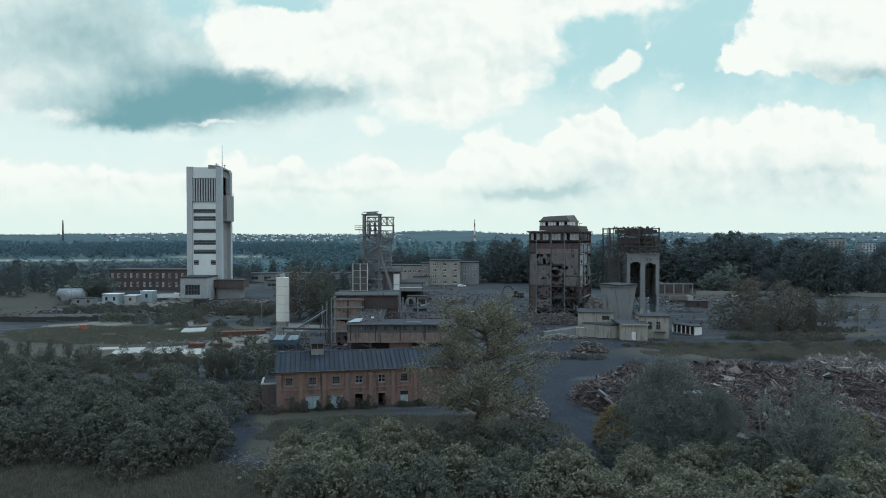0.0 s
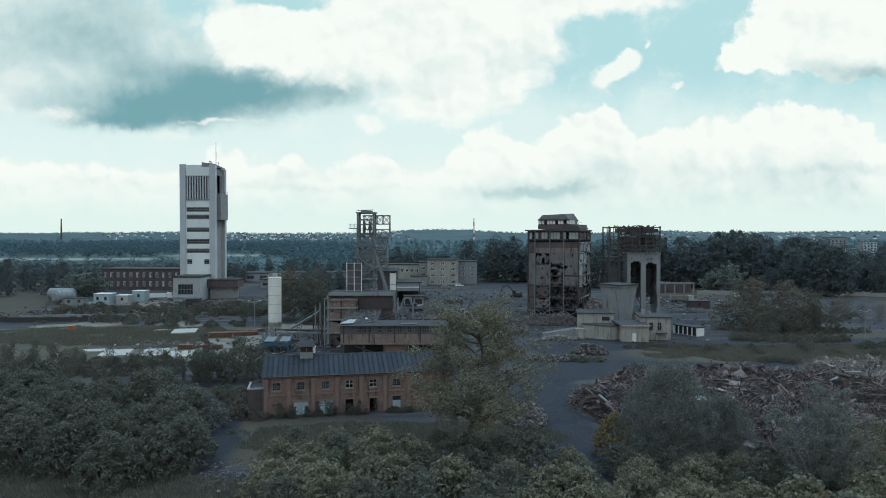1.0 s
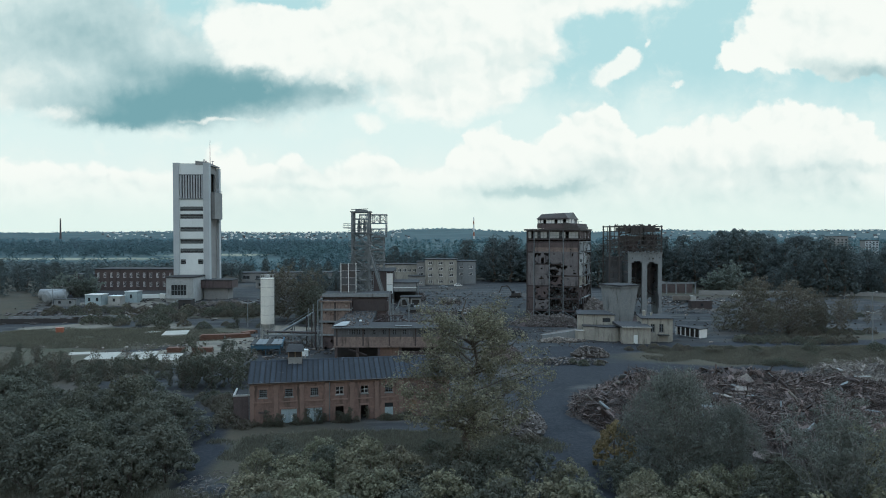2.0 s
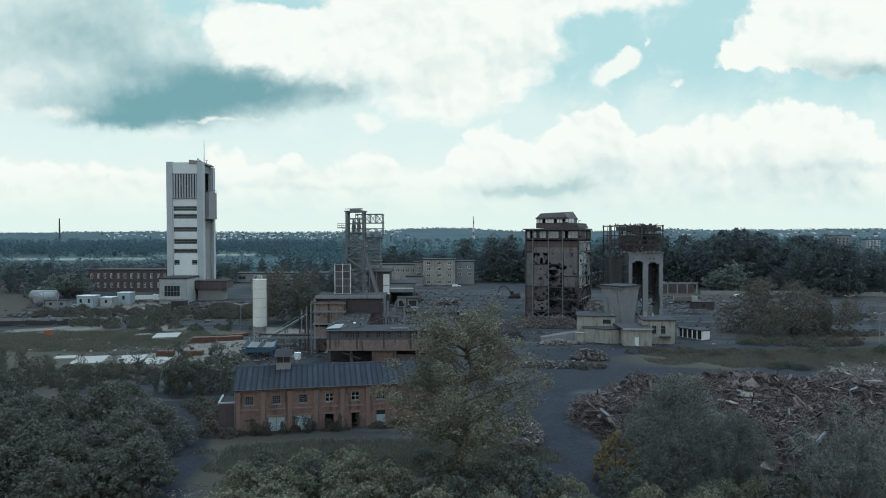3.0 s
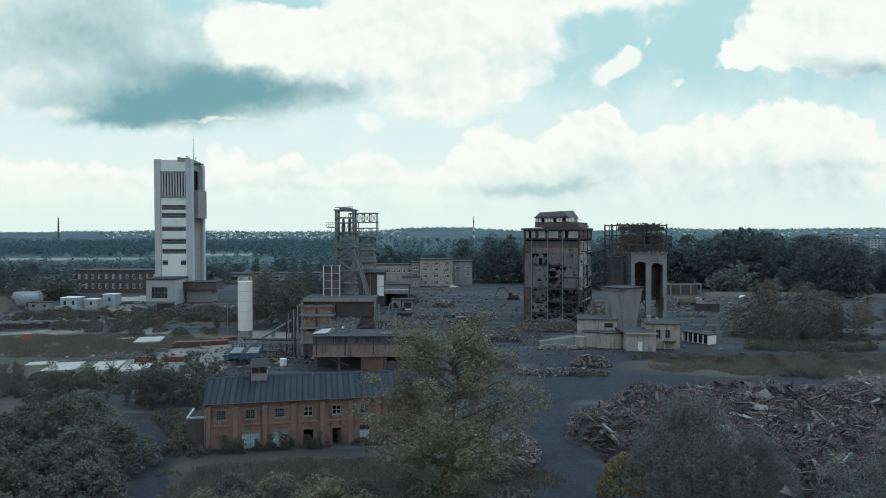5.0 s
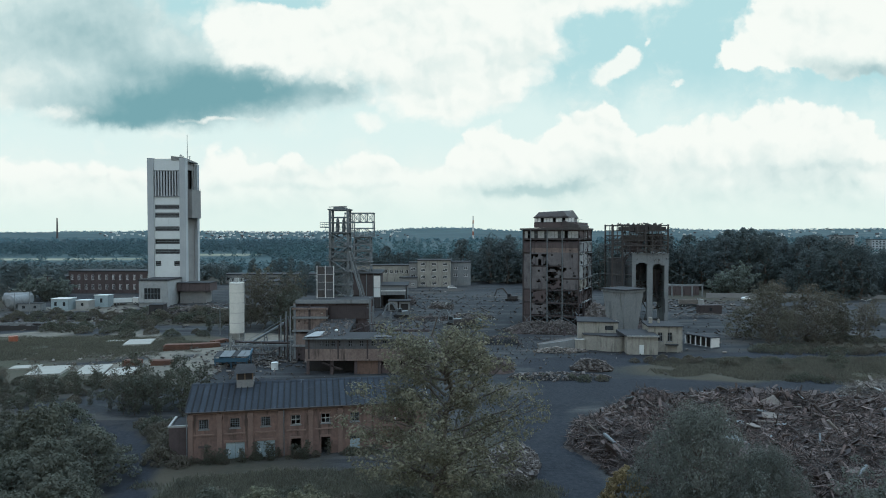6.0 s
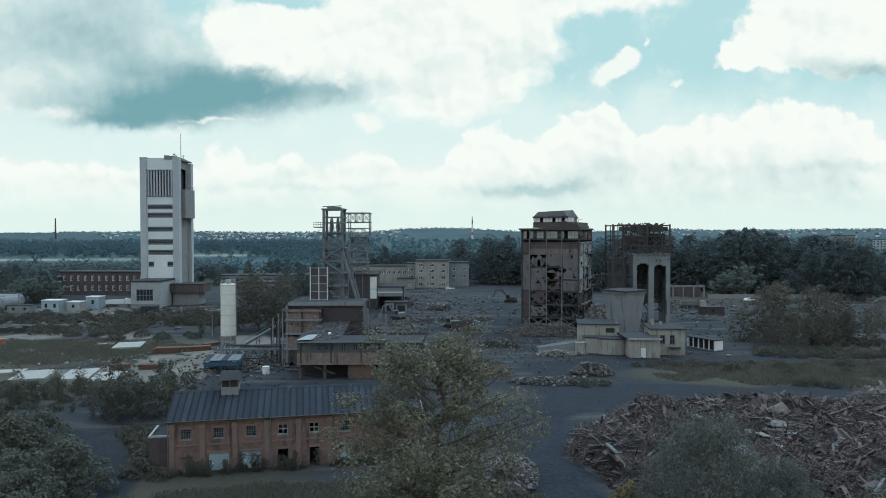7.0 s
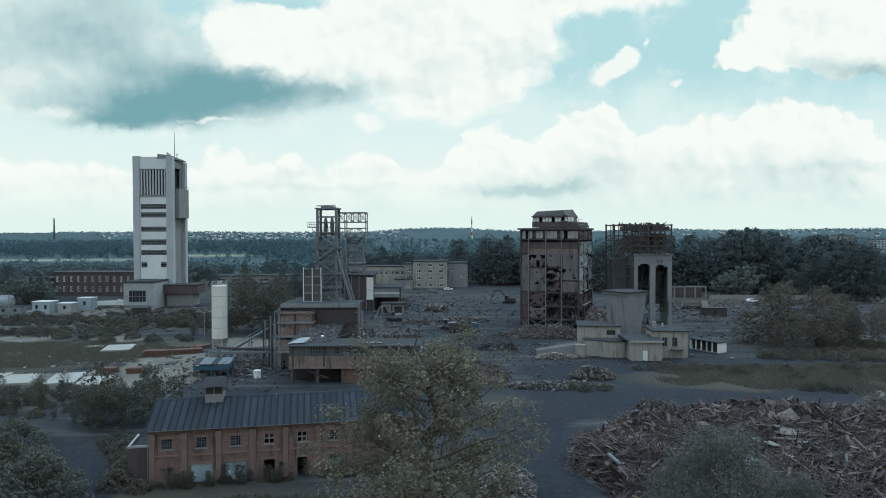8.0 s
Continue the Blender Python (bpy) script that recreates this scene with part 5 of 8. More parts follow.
    for _ in range(900):
        a, b, z = -rnd.uniform(0.5, W - 0.6), rnd.uniform(0.25, 1.0) ** 2 * (D - 3), rnd.uniform(0.3, 1.0) ** 1.6 * 24 - 3.0
        d = Vector((rnd.gauss(0, 1.6), rnd.gauss(0, 1.2), rnd.gauss(0, 1.4)))
        e = Vector((min(max(a + d.x, -W + 0.5), -0.5), max(b + d.y, 0.4), max(z + d.z, 0.2)))
        s.beam((a, b, z), e, rnd.choice((0.1, 0.16, 0.3)), rnd.choice((0.1, 0.2, 0.5)))
    part("hanging_wreckage", s, RUST, t)["kind"] = "stuff"
    s = Shape()
    for _ in range(260):
        c = Vector((-rnd.uniform(0.6, 15.2), rnd.uniform(0.1, 3.5), rnd.uniform(0.4, 13.5)))
        d = Vector((rnd.gauss(0, 0.9), rnd.gauss(0, 0.3), rnd.gauss(0, 0.9)))
        e = Vector((min(c.x + d.x, -0.4), max(c.y + d.y, 0.1), max(c.z + d.z, 0.2)))
        s.beam(c, e, rnd.choice((0.06, 0.1, 0.5)), rnd.choice((0.06, 0.1)))
    part("torn_sheet", s, STEEL, t, "torn pale sheets and bent bars")["kind"] = "stuff"
    s = Shape()
    for i in range(4):
        z0, z1 = (0.2, 3.3)
        xa, xb = (cols[i] if i else -W), cols[i + 1]
        s.beam((xa, 0, z0), (xb, 0, z1), 0.18).beam((xa, 0, z1), (xb, 0, z0), 0.18)
    part("cross_brace", s, STEEL, t)
    for k in range(4):
        c = Vector((-rnd.uniform(2, W - 3), rnd.uniform(3, 9), rnd.uniform(5, 15)))
        part("chute", Shape().tube(c, c + Vector((rnd.uniform(-2, 2), 0.5, -2.6)), 1.1, 0.5, 8), RUST, t)


washery()


# ---- concrete bunker with steel headworks ----
def bunker():
    t = thing("loading_bunker", "concrete portal bunker under a rusted steel headworks", "ruined building", 68.0, 252, 2.3)
    part("portal", Shape().wall(12.0, 22.6, 1.0, [(1.2, 5.0, 0, 19.4), (2.0, 4.4, 19.4, 19.9), (6.8, 10.7, 0, 19.0), (7.4, 9.4, 19.0, 19.5), (0.9, 1.2, 6.0, 9.5), (10.7, 11.0, 3.0, 8.0)]), CONCRETE, t)
    part("side_wall", Shape().box(0.003, 0.6, 1.01, 10.2, 0, 22.4), CONCRETE, t)
    part("side_wall", Shape().box(11.4, 11.997, 1.01, 10.2, 0, 22.4), CONCRETE, t)
    part("back_wall", Shape().box(0.6, 11.4, 9.8, 10.2, 6, 22.4), CONCRETE, t)
    part("top_slab", Shape().box(-0.2, 12.2, -0.2, 10.4, 22.6, 23.1), CONCRETE, t)
    rnd = random.Random(8)
    s = Shape()
    for _ in range(60):
        a, z = rnd.uniform(1.5, 10.6), rnd.uniform(0.3, 18)
        s.beam((a, rnd.uniform(1.5, 7), z), (a + rnd.gauss(0, 1.2), rnd.uniform(1.5, 7), z + rnd.gauss(0, 1.6)), 0.22, 0.3)
    part("hanging_wreckage", s, STEEL_DARK, t)["kind"] = "stuff"
    part("hopper", Shape().tube((8.6, 4.5, 17.5), (8.6, 4.5, 9.5), 2.4, 1.0, 4), STEEL_DARK, t)
    part("hopper", Shape().tube((3.4, 4.5, 20), (3.4, 4.5, 14), 2.2, 0.8, 4), DARK, t)
    # left stair tower and steel headworks
    part("stair_tower", Shape().wall(4.8, 21.5, 0.3, [(0.7, 2.0, z, z + 2.2) for z in (9.0, 13.4, 17.8)]).moved(pose(-5.8, 5.0, 0)), DULL_RENDER, t)
    part("stair_tower_side", Shape().box(-5.8, -1.0, 5.31, 10.0, 0, 21.4), DULL_RENDER, t)
    for xx, y, z0 in ((-6.9, -1.0, 9.0), (-3.4, -0.6, 22.0), (11.6, -0.6, 23.1), (4.2, -0.6, 23.1), (-6.9, 8.5, 0.0), (11.6, 9.5, 23.1)):
        part("steel_post", Shape().beam((xx, y, z0), (xx, y, 32.6), 0.45), STEEL_DARK, t)
    for z in (25.6, 28.8, 32.2):
        part("steel_ring", Shape().beam((-6.9, -0.8, z), (11.8, -0.8, z), 0.35).beam((-6.9, 9.0, z), (11.8, 9.0, z), 0.35).beam((-6.9, -0.8, z), (-6.9, 9, z), 0.35).beam((11.7, -0.8, z), (11.7, 9, z), 0.35), STEEL_DARK, t)
    for a, b, c, d in ((-3.0, 0.6, 30.4, 31.9), (0.9, 5.2, 29.9, 32.4), (5.5, 9.4, 30.2, 32.2), (9.7, 11.2, 30.6, 31.8)):
        part("crown_wall", Shape().box(a, b, 0.2, 6.5, c, d), STEEL_DARK, t, "rusted sheet-clad crown")
    g = Shape()
    for y in (-0.8, 4.0, 9.0):
        for z in (24.2, 27.2, 30.5):
            g.beam((-6.9, y, z), (11.8, y, z), 0.22)
        for x in (-5.2, -1.2, 1.6, 6.4, 9.2):
            g.beam((x, y, 22.8), (x, y, 32.2), 0.24)
        for x in (-6.9, -1.2, 6.4):
            g.beam((x, y, 25.7), (x + 3.6, y, 28.7), 0.16).beam((x + 3.6, y, 25.7), (x, y, 28.7), 0.16)
    part("headworks_frame", g, STEEL_DARK, t)
    g = Shape()
    for z in (4.0, 8.0, 12.0, 16.0, 20.0):
        g.beam((-6.9, -1.0, z), (-6.9, 8.5, z), 0.25).beam((-6.9, -1.0, z), (-0.2, -0.6, z + 0.2), 0.22).beam((-6.9, -1.0, z), (-0.2, -0.6, z + 3.6), 0.14)
    g.beam((-6.9, -1.0, 0), (-6.9, -1.0, 9.2), 0.4).beam((-3.4, -0.6, 0), (-3.4, -0.6, 22.2), 0.35)
    part("stair_frame", g, STEEL_DARK, t)
    part("mid_wall", Shape().box(0.4, 4.0, 2.4, 8.5, 23.3, 28.4), BRICK_DARK, t)
    part("mid_wall", Shape().box(6.6, 11.2, 3.2, 8.5, 25.0, 29.4), DARK, t)
    part("gallery_rail", Shape().beam((-3.4, -0.5, 29.7), (4.4, -0.5, 29.7), 0.3).box(-3.4, 4.2, -0.35, -0.25, 27.2, 28.6), STEEL_DARK, t)
    b = Shape()
    for xx in (4.2, 7.8):
        b.beam((xx, -0.6, 23.2), (xx + 3.6, -0.6, 25.5), 0.22).beam((xx, -0.6, 25.5), (xx + 3.6, -0.6, 23.2), 0.22)
    b.beam((-6.9, -0.8, 25.6), (-3.4, -0.8, 28.8), 0.2)
    part("cross_brace", b, STEEL_DARK, t)
    s = Shape()
    for _ in range(150):
        p = Vector((rnd.uniform(-3.4, 11.4), rnd.uniform(-1.2, 6), rnd.uniform(21, 29.5)))
        s.beam(p, p + Vector((rnd.gauss(0, 1.0), rnd.gauss(0, 0.5), rnd.gauss(0, 0.9))), 0.18, rnd.choice((0.15, 0.5)))
    for _ in range(40):
        p = Vector((rnd.uniform(-4.5, 11), rnd.uniform(0.5, 8), 32.2))
        s.beam(p, p + Vector((rnd.gauss(0, 1.0), rnd.gauss(0, 0.5), rnd.uniform(0.1, 0.9))), 0.2, rnd.choice((0.2, 0.5)))
    part("headworks_wreckage", s, STEEL_DARK, t)["kind"] = "stuff"


bunker()


def funnel():
    t = thing("concrete_hopper", "upturned concrete hopper tower with a wide flat rim", "hopper", 56.8, 221.0, 1.2, -55)
    a, b = 4.0, 2.5
    part("shaft", Shape().solid([(-b, -b, 0), (b, -b, 0), (b, b, 0), (-b, b, 0), (-a, -a, 14.2), (a, -a, 14.2), (a, a, 14.2), (-a, a, 14.2)], BOX), CONCRETE, t)
    part("rim", Shape().box(-a - 0.25, a + 0.25, -a - 0.25, a + 0.25, 14.2, 14.75), CONCRETE, t)
    part("cap", Shape().box(-a - 0.5, a + 0.5, -a - 0.5, a + 0.5, 14.75, 15.15), ROOF_FELT, t)
    k = Shape()
    for i in range(9):
        x = -a + 0.4 + i * 0.86
        k.box(x, x + 0.3, -a - 0.5, -a - 0.26, 14.35, 14.74)
    part("rim_brackets", k, CONCRETE, t)
    part("ladder", Shape().beam((-1.4, -3.35, 5), (-1.8, -4.0, 11.5), 0.1).beam((-0.9, -3.35, 5), (-1.3, -4.0, 11.5), 0.1), STEEL, t)


funnel()


# ---- pale huts round the hopper ----
def opening(parent, a, b, c, d, y, mat, frame_mat, name="window"):
    w = part(name, Shape().box(a, b, y - 0.02, y + 0.03, c, d), mat, parent)
    part("window_frame", Shape().box(a - 0.1, b + 0.1, y - 0.08, y - 0.03, c - 0.1, c).box(a - 0.1, b + 0.1, y - 0.08, y - 0.03, d, d + 0.1).box(a - 0.1, a, y - 0.08, y - 0.03, c, d).box(b, b + 0.1, y - 0.08, y - 0.03, c, d), frame_mat, w)
    return w


def huts():
    t = thing("pump_house", "pale rendered pump house with a rounded front wall", "hut", 41.8, 209.5, 1.2, -8)
    part("upper_block", Shape().wall(10.4, 7.0, 0.35, [(7.0, 9.2, 4.9, 6.1)]).box(0.0, 10.4, 0.36, 6.0, 0, 7.0), PALE_RENDER, t)
    opening(t, 7.0, 9.2, 4.9, 6.1, 0.2, GLASS, PALE_RENDER)
    part("roof", Shape().prism([(-0.3, -0.3), (10.7, -0.3), (8.0, 6.3), (-0.3, 6.3)], 7.0, [7.2, 7.2, 7.7, 7.7]), ROOF_FELT, t)
    out = [(1.2, 0.0), (1.4, -3.2)] + [(8.6 + 4.4 * math.sin(a), -2.4 - 2.6 * math.cos(a)) for a in [radians(v) for v in (-70, -45, -20, 5, 30, 55, 80)]] + [(13.0, 0.0)]
    part("round_front", Shape().prism(out, 0, 3.9), PALE_RENDER, t, "rounded pale wall")
    part("round_roof", Shape().prism([(7 + (x - 7) * 1.03, -1 + (y + 1) * 1.05) for x, y in out], 3.9, 4.15), ROOF_FELT, t)
    ramp = thing("ramp_wall", "curved whitewashed ramp wall stained at its foot", "retaining wall", 31.0, 206.5, 1.2)
    pts = [(0, 1.5), (3.5, 0.6), (7, 0), (9.5, -0.2), (11.0, -0.6)]
    for (xa, ya), (xb, yb), ha, hb in zip(pts, pts[1:], (1.2, 1.8, 2.4, 3.0), (1.8, 2.4, 3.0, 3.2)):
        part("wall_length", Shape().solid([(xa, ya, 0), (xb, yb, 0), (xb, yb + 0.4, 0), (xa, ya + 0.4, 0), (xa, ya, ha), (xb, yb, hb), (xb, yb + 0.4, hb), (xa, ya + 0.4, ha)], BOX), CONCRETE, ramp)
    part("round_end", Shape().tube((10.6, -0.4, 0), (10.6, -0.4, 2.7), 1.3, 1.3, 14).tube((10.6, -0.4, 2.7), (10.6, -0.4, 2.9), 1.45, 1.45, 14), PALE_RENDER, ramp)
    part("ramp_fill", Shape().prism([(0, 2), (10.5, 0.5), (10.5, 4.5), (0, 4.5)], 0, [1.0, 2.8, 2.8, 1.0]), RUBBLE, ramp)
    u = thing("valve_house", "small pale hut with a sloping felt roof", "hut", 52.2, 199.2, 1.2, -4)
    part("body", Shape().box(0, 7.6, 0, 7, 0, 4.6), PALE_RENDER, u)
    part("door", Shape().box(3.0, 4.1, -0.06, 0, 0.1, 2.5), WHITE_PANEL, u, "boarded pale door")
    part("roof", Shape().prism([(-0.35, -0.4), (7.9, -0.4), (7.2, 7.4), (-1.6, 7.4)], 4.6, [4.85, 4.85, 5.4, 5.4]), ROOF_FELT, u)
    part("fascia", Shape().box(-0.3, 7.85, -0.5, -0.4, 4.5, 4.9), STEEL_PALE, u)
    v = thing("control_house", "pale control hut with two tall dark windows", "hut", 58.6, 203.0, 1.2, -6)
    part("front_wall", Shape().wall(8.6, 6.6, 0.35, [(2.5, 3.6, 2.9, 5.1), (4.9, 6.0, 2.9, 5.1)]), PALE_RENDER, v)
    part("body", Shape().box(0, 8.6, 0.36, 8, 0, 6.6), PALE_RENDER, v)
    for a in (2.5, 4.9):
        w = part("window", Shape().box(a, a + 1.1, 0.2, 0.25, 2.9, 5.1), GLASS, v)
        part("window_frame", Shape().box(a + 0.5, a + 0.6, 0.1, 0.2, 2.9, 5.1).box(a, a + 1.1, 0.1, 0.19, 4.2, 4.3), STEEL, w)
        part("window_sill", Shape().box(a - 0.15, a + 1.25, -0.12, 0, 2.7, 2.88), CONCRETE, w)
    part("roof", Shape().prism([(-0.3, -0.4), (8.9, -0.4), (8.9, 8.3), (-0.3, 8.3)], 6.6, [6.8, 6.8, 7.1, 7.1]), ROOF_FELT, v)
    part("canopy", Shape().box(4.3, 7.4, -1.3, -0.02, 2.0, 2.2), ROOF_FELT, v)
    for a in (4.4, 7.1):
        part("porch_post", Shape().box(a, a + 0.2, -1.2, -1.0, 0, 2.0), PALE_RENDER, v)
    part("chimney", Shape().box(1.0, 1.8, 4, 4.8, 6.9, 8.4), PALE_RENDER, v)
    part("chimney", Shape().box(3.4, 3.9, 5, 5.5, 6.9, 7.9), PALE_RENDER, v)
    c = thing("site_cabin", "white open-sided site cabin with dark bays", "cabin", 72.5, 215.4, 1.2, -60)
    L = 8.8
    part("floor", Shape().box(0, L, 0, 3.2, 0, 0.25), STEEL, c)
    part("roof", Shape().box(-0.15, L + 0.15, -0.2, 3.4, 2.75, 3.0), ROOF_FELT, c)
    part("end_wall", Shape().box(L - 0.12, L, 0.15, 3.2, 0.25, 2.75), WHITE_PAINT, c)
    part("end_wall", Shape().box(0, 0.12, 0.15, 3.2, 0.25, 2.75), WHITE_PAINT, c)
    # near-black back and sheet paint the shade of the open bays
    part("back_wall", Shape().box(0.12, L - 0.12, 3.05, 3.2, 0.25, 2.75), DARK, c)
    part("inner_wall", Shape().box(0.12, L - 0.12, 0.9, 1.0, 0.25, 2.75), DARK, c)
    for i in range(6):
        a = (L - 0.35) * i / 5
        part("front_post", Shape().box(a, a + 0.35, 0, 0.149, 0.25, 2.75), WHITE_PAINT, c)


huts()


# ---- offices behind the yard ----
brick_range("office_block", "four-storey grey rendered office block with white windows", -7.4, 374, 4.6, 16.8, 12, 13.6, -2, (1.2, 4.6, 8.0, 11.0), 3, (2.2, 1.5), PALE_RENDER, roof=ROOF_FELT)
brick_range("office_wing", "dark grey office wing beside the main block", 9.5, 380, 4.6, 10.4, 11, 12.4, -2, (5.0, 8.6), 2, (2.0, 1.4), CONCRETE)
brick_range("office_link", "three-storey grey link building", -11.8, 376, 4.6, 4.2, 10, 12.2, 0, (5.2, 8.6), 1, (2.4, 1.4), GREY_RENDER)
brick_range("low_office", "long low office building with a flat grey roof", -42, 384, 4.6, 30, 10, 10.6, 0, (6.6,), 11, (1.8, 1.7), PALE_RENDER)
brick_range("gatehouse", "low pale outbuilding below the offices", -16, 366, 4.6, 8.6, 6, 5.2, 0, (1.4,), 2, (1.6, 1.2), GREY_RENDER)
brick_range("yard_shed", "small grey shed beside the offices", -44, 360, 4.6, 6, 6, 8, 0, (3.0,), 1, (2.0, 1.0), GREY_RENDER)

# ---- the two-storey brick hall ----
def brick_hall():
    t = thing("brick_hall", "two-storey red brick hall with a dark standing-seam metal roof", "building", -28.9, 118.3, 1.1, 11)
    n, bay, H, D, th = 8, 4.06, 6.8, 12.0, 0.45
    L = n * bay
    holes, wins, low = [], [], []
    for i in range(n):
        c = (i + 0.5) * bay
        wins.append((c - 0.62, c + 0.62, 4.45, 5.75))
        low.append({0: None, 1: (c - 1.25, c + 1.25, 0.0, 2.45), 2: (c - 1.25, c + 1.25, 0.0, 2.45), 3: (c - 0.65, c + 0.65, 0.3, 2.5), 4: (c - 0.6, c + 0.6, 0.0, 2.5),
                    5: (c - 0.7, c + 0.7, 0.0, 2.7), 6: (c - 0.6, c + 0.6, 0.7, 2.9), 7: (c - 0.6, c + 0.6, 0.7, 2.9)}[i])
    blind = {6, 7}
    holes = [w for i, w in enumerate(wins) if i not in blind] + [h for h in low if h]
    front = part("front_wall", Shape().wall(L, H, th, holes), BRICK, t, "sooty red brick front")
    part("end_wall", Shape().wall(D - th, H, th, []).moved(pose(L, th, 0, 0, 0, 90)), BRICK, t)
    part("end_wall", Shape().wall(D - th, H, th, []).moved(pose(0, D, 0, 0, 0, -90)), BRICK, t)
    part("back_wall", Shape().box(th, L - th, D - th, D, 0, H), BRICK, t)
    gable = lambda x: Shape().solid([(x, 0.2, H), (x + 0.4, 0.2, H), (x + 0.4, D - 0.2, H), (x, D - 0.2, H), (x, D / 2, 9.1), (x + 0.4, D / 2, 9.1)], [(0, 3, 4), (1, 5, 2), (0, 4, 5, 1), (3, 2, 5, 4), (0, 1, 2, 3)])
    part("gable", gable(0.0), BRICK, t)
    part("gable", gable(L - 0.4), BRICK, t)
    part("floor", Shape().box(th, L - th, th, D - th, 0, 0.1), CONCRETE, t)
    # dark sheet added for the unlit rooms behind the front
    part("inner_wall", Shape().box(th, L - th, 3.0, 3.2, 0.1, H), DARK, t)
    # piers, corbels, bands
    for i in range(n + 1):
        x = min(max(i * bay, 0.32), L - 0.32)
        pier = part("pier", Shape().box(x - 0.32, x + 0.32, -0.2, 0, 0, 5.75), BRICK_PIER, t)
        part("pier_head", Shape().box(x - 0.42, x + 0.42, -0.28, 0, 5.75, 6.15).box(x - 0.34, x + 0.34, -0.22, 0, 6.15, 6.5), BRICK_PIER, pier)
    for i in range(n):
        a, b = i * bay + 0.66, (i + 1) * bay - 0.66
        part("string_course", Shape().box(a, b, -0.1, 0, 3.55, 3.75), BRICK_PIER, t)
        part("cornice", Shape().box(a - 0.3, b + 0.3, -0.14, 0, 6.5, 6.8), BRICK_PIER, t)
        if i not in blind:
            a, b, c, d = wins[i]
            part("window_sill", Shape().box(a - 0.12, b + 0.12, -0.09, -0.003, c - 0.15, c), CONCRETE, t)
            part("lintel", Shape().box(a - 0.15, b + 0.15, -0.05, -0.003, d, d + 0.26), BRICK_PIER, t)
        else:
            a, b, c, d = wins[i]
            part("blind_window", Shape().box(a, b, -0.04, -0.003, c, d), BRICK_DARK, t)
        if low[i]:
            a, b, c, d = low[i]
            part("lintel", Shape().box(a - 0.2, b + 0.2, -0.05, -0.003, d, d + 0.3), BRICK_PIER, t)
    part("blind_arch", Shape().box(1.3, 2.8, -0.05, -0.003, 1.9, 2.2), BRICK_DARK, t)
    # windows: frames with glazing bars, some panes gone
    rnd = random.Random(3)
    for i, (a, b, c, d) in enumerate(wins):
        if i in blind:
            continue
        f = Shape().box(a, b, 0.14, 0.22, c, c + 0.07).box(a, b, 0.14, 0.22, d - 0.07, d).box(a, a + 0.07, 0.14, 0.22, c + 0.07, d - 0.07).box(b - 0.07, b, 0.14, 0.22, c + 0.07, d - 0.07)
        m = (a + b) / 2
        white = i in (3, 4)
        k = 0.055 if white else 0.035
        f.box(m - k, m + k, 0.14, 0.22, c + 0.07, d - 0.07).box(a + 0.07, m - k, 0.14, 0.22, c + 0.62, c + 0.62 + 2 * k).box(m + k, b - 0.07, 0.14, 0.22, c + 0.62, c + 0.62 + 2 * k)
        if not white:
            for xx in ((a + m) / 2, (b + m) / 2):
                f.box(xx - 0.025, xx + 0.025, 0.15, 0.21, c + 0.07, d - 0.07)
            for zz in (0.36, 0.94):
                f.box(a + 0.07, b - 0.07, 0.15, 0.2, c + zz, c + zz + 0.045)
        w = part("window", f, STEEL_PALE if white else STEEL, t, "white timber window" if white else "steel multi-pane window")
        for sx in range(2):
            for sz in range(2):
                if rnd.random() < 0.6:
                    xa = a + 0.08 + sx * 0.58
                    za = c + 0.08 + sz * 0.6
                    part("pane", Shape().box(xa, xa + 0.5, 0.17, 0.18, za, za + 0.5), GLASS, w)
    # doors
    for i in (1, 2):
        a, b, c, d = low[i]
        for k in range(2):
            xa = a + k * 1.25
            leaf = part("door", Shape().box(xa + 0.02, xa + 1.23, 0.12, 0.2, 0.02, d - 0.04), DOOR_PAINT, t, "faded blue-grey double garage door")
            for z in (0.3, 1.9):
                part("brace", Shape().box(xa + 0.1, xa + 1.15, 0.07, 0.12, z, z + 0.15), DOOR_PAINT, leaf)
            part("notice", Shape().box(xa + 0.35, xa + 0.6, 0.06, 0.115, 1.0, 1.35), WHITE_PAINT, leaf)
    a, b, c, d = low[5]
    part("door", Shape().box(a, b, 0.12, 0.2, 0.02, 1.95), DOOR_PAINT, t, "pale blue door")
    part("door_light", Shape().box(a, b, 0.14, 0.18, 2.0, d), GLASS, t)
    part("boarded_window", Shape().box(low[6][0], low[6][1], 0.1, 0.16, 0.7, 2.9), TIMBER, t)
    part("boarded_window", Shape().box(low[7][0], low[7][1], 0.1, 0.16, 0.7, 2.9), BRICK_DARK, t)
    for xx in (-0.12, 3 * bay + 0.42):
        part("downpipe", Shape().tube((xx, -0.3, 0.2), (xx, -0.3, 6.6), 0.06, 0.06, 8), STEEL, t)
    part("gutter", Shape().tube((-0.4, -0.42, 6.84), (L + 0.3, -0.42, 6.84), 0.1, 0.1, 8), STEEL_DARK, t)
    part("wall_lamp", Shape().tube((6.9 * bay, -0.45, 4.6), (6.9 * bay, -0.15, 4.75), 0.12, 0.06, 8), WHITE_PAINT, t)
    # roof: separate sheets with standing seams
    pitch = math.atan2(9.25 - 6.85, D / 2 + 0.35)
    run = math.hypot(9.25 - 6.85, D / 2 + 0.35)
    step = 0.86
    count = int((L + 0.7) / step)
    me = Shape().box(0.01, step - 0.01, 0, run, 0, 0.04).mesh("roof_sheet", ROOF_METAL)
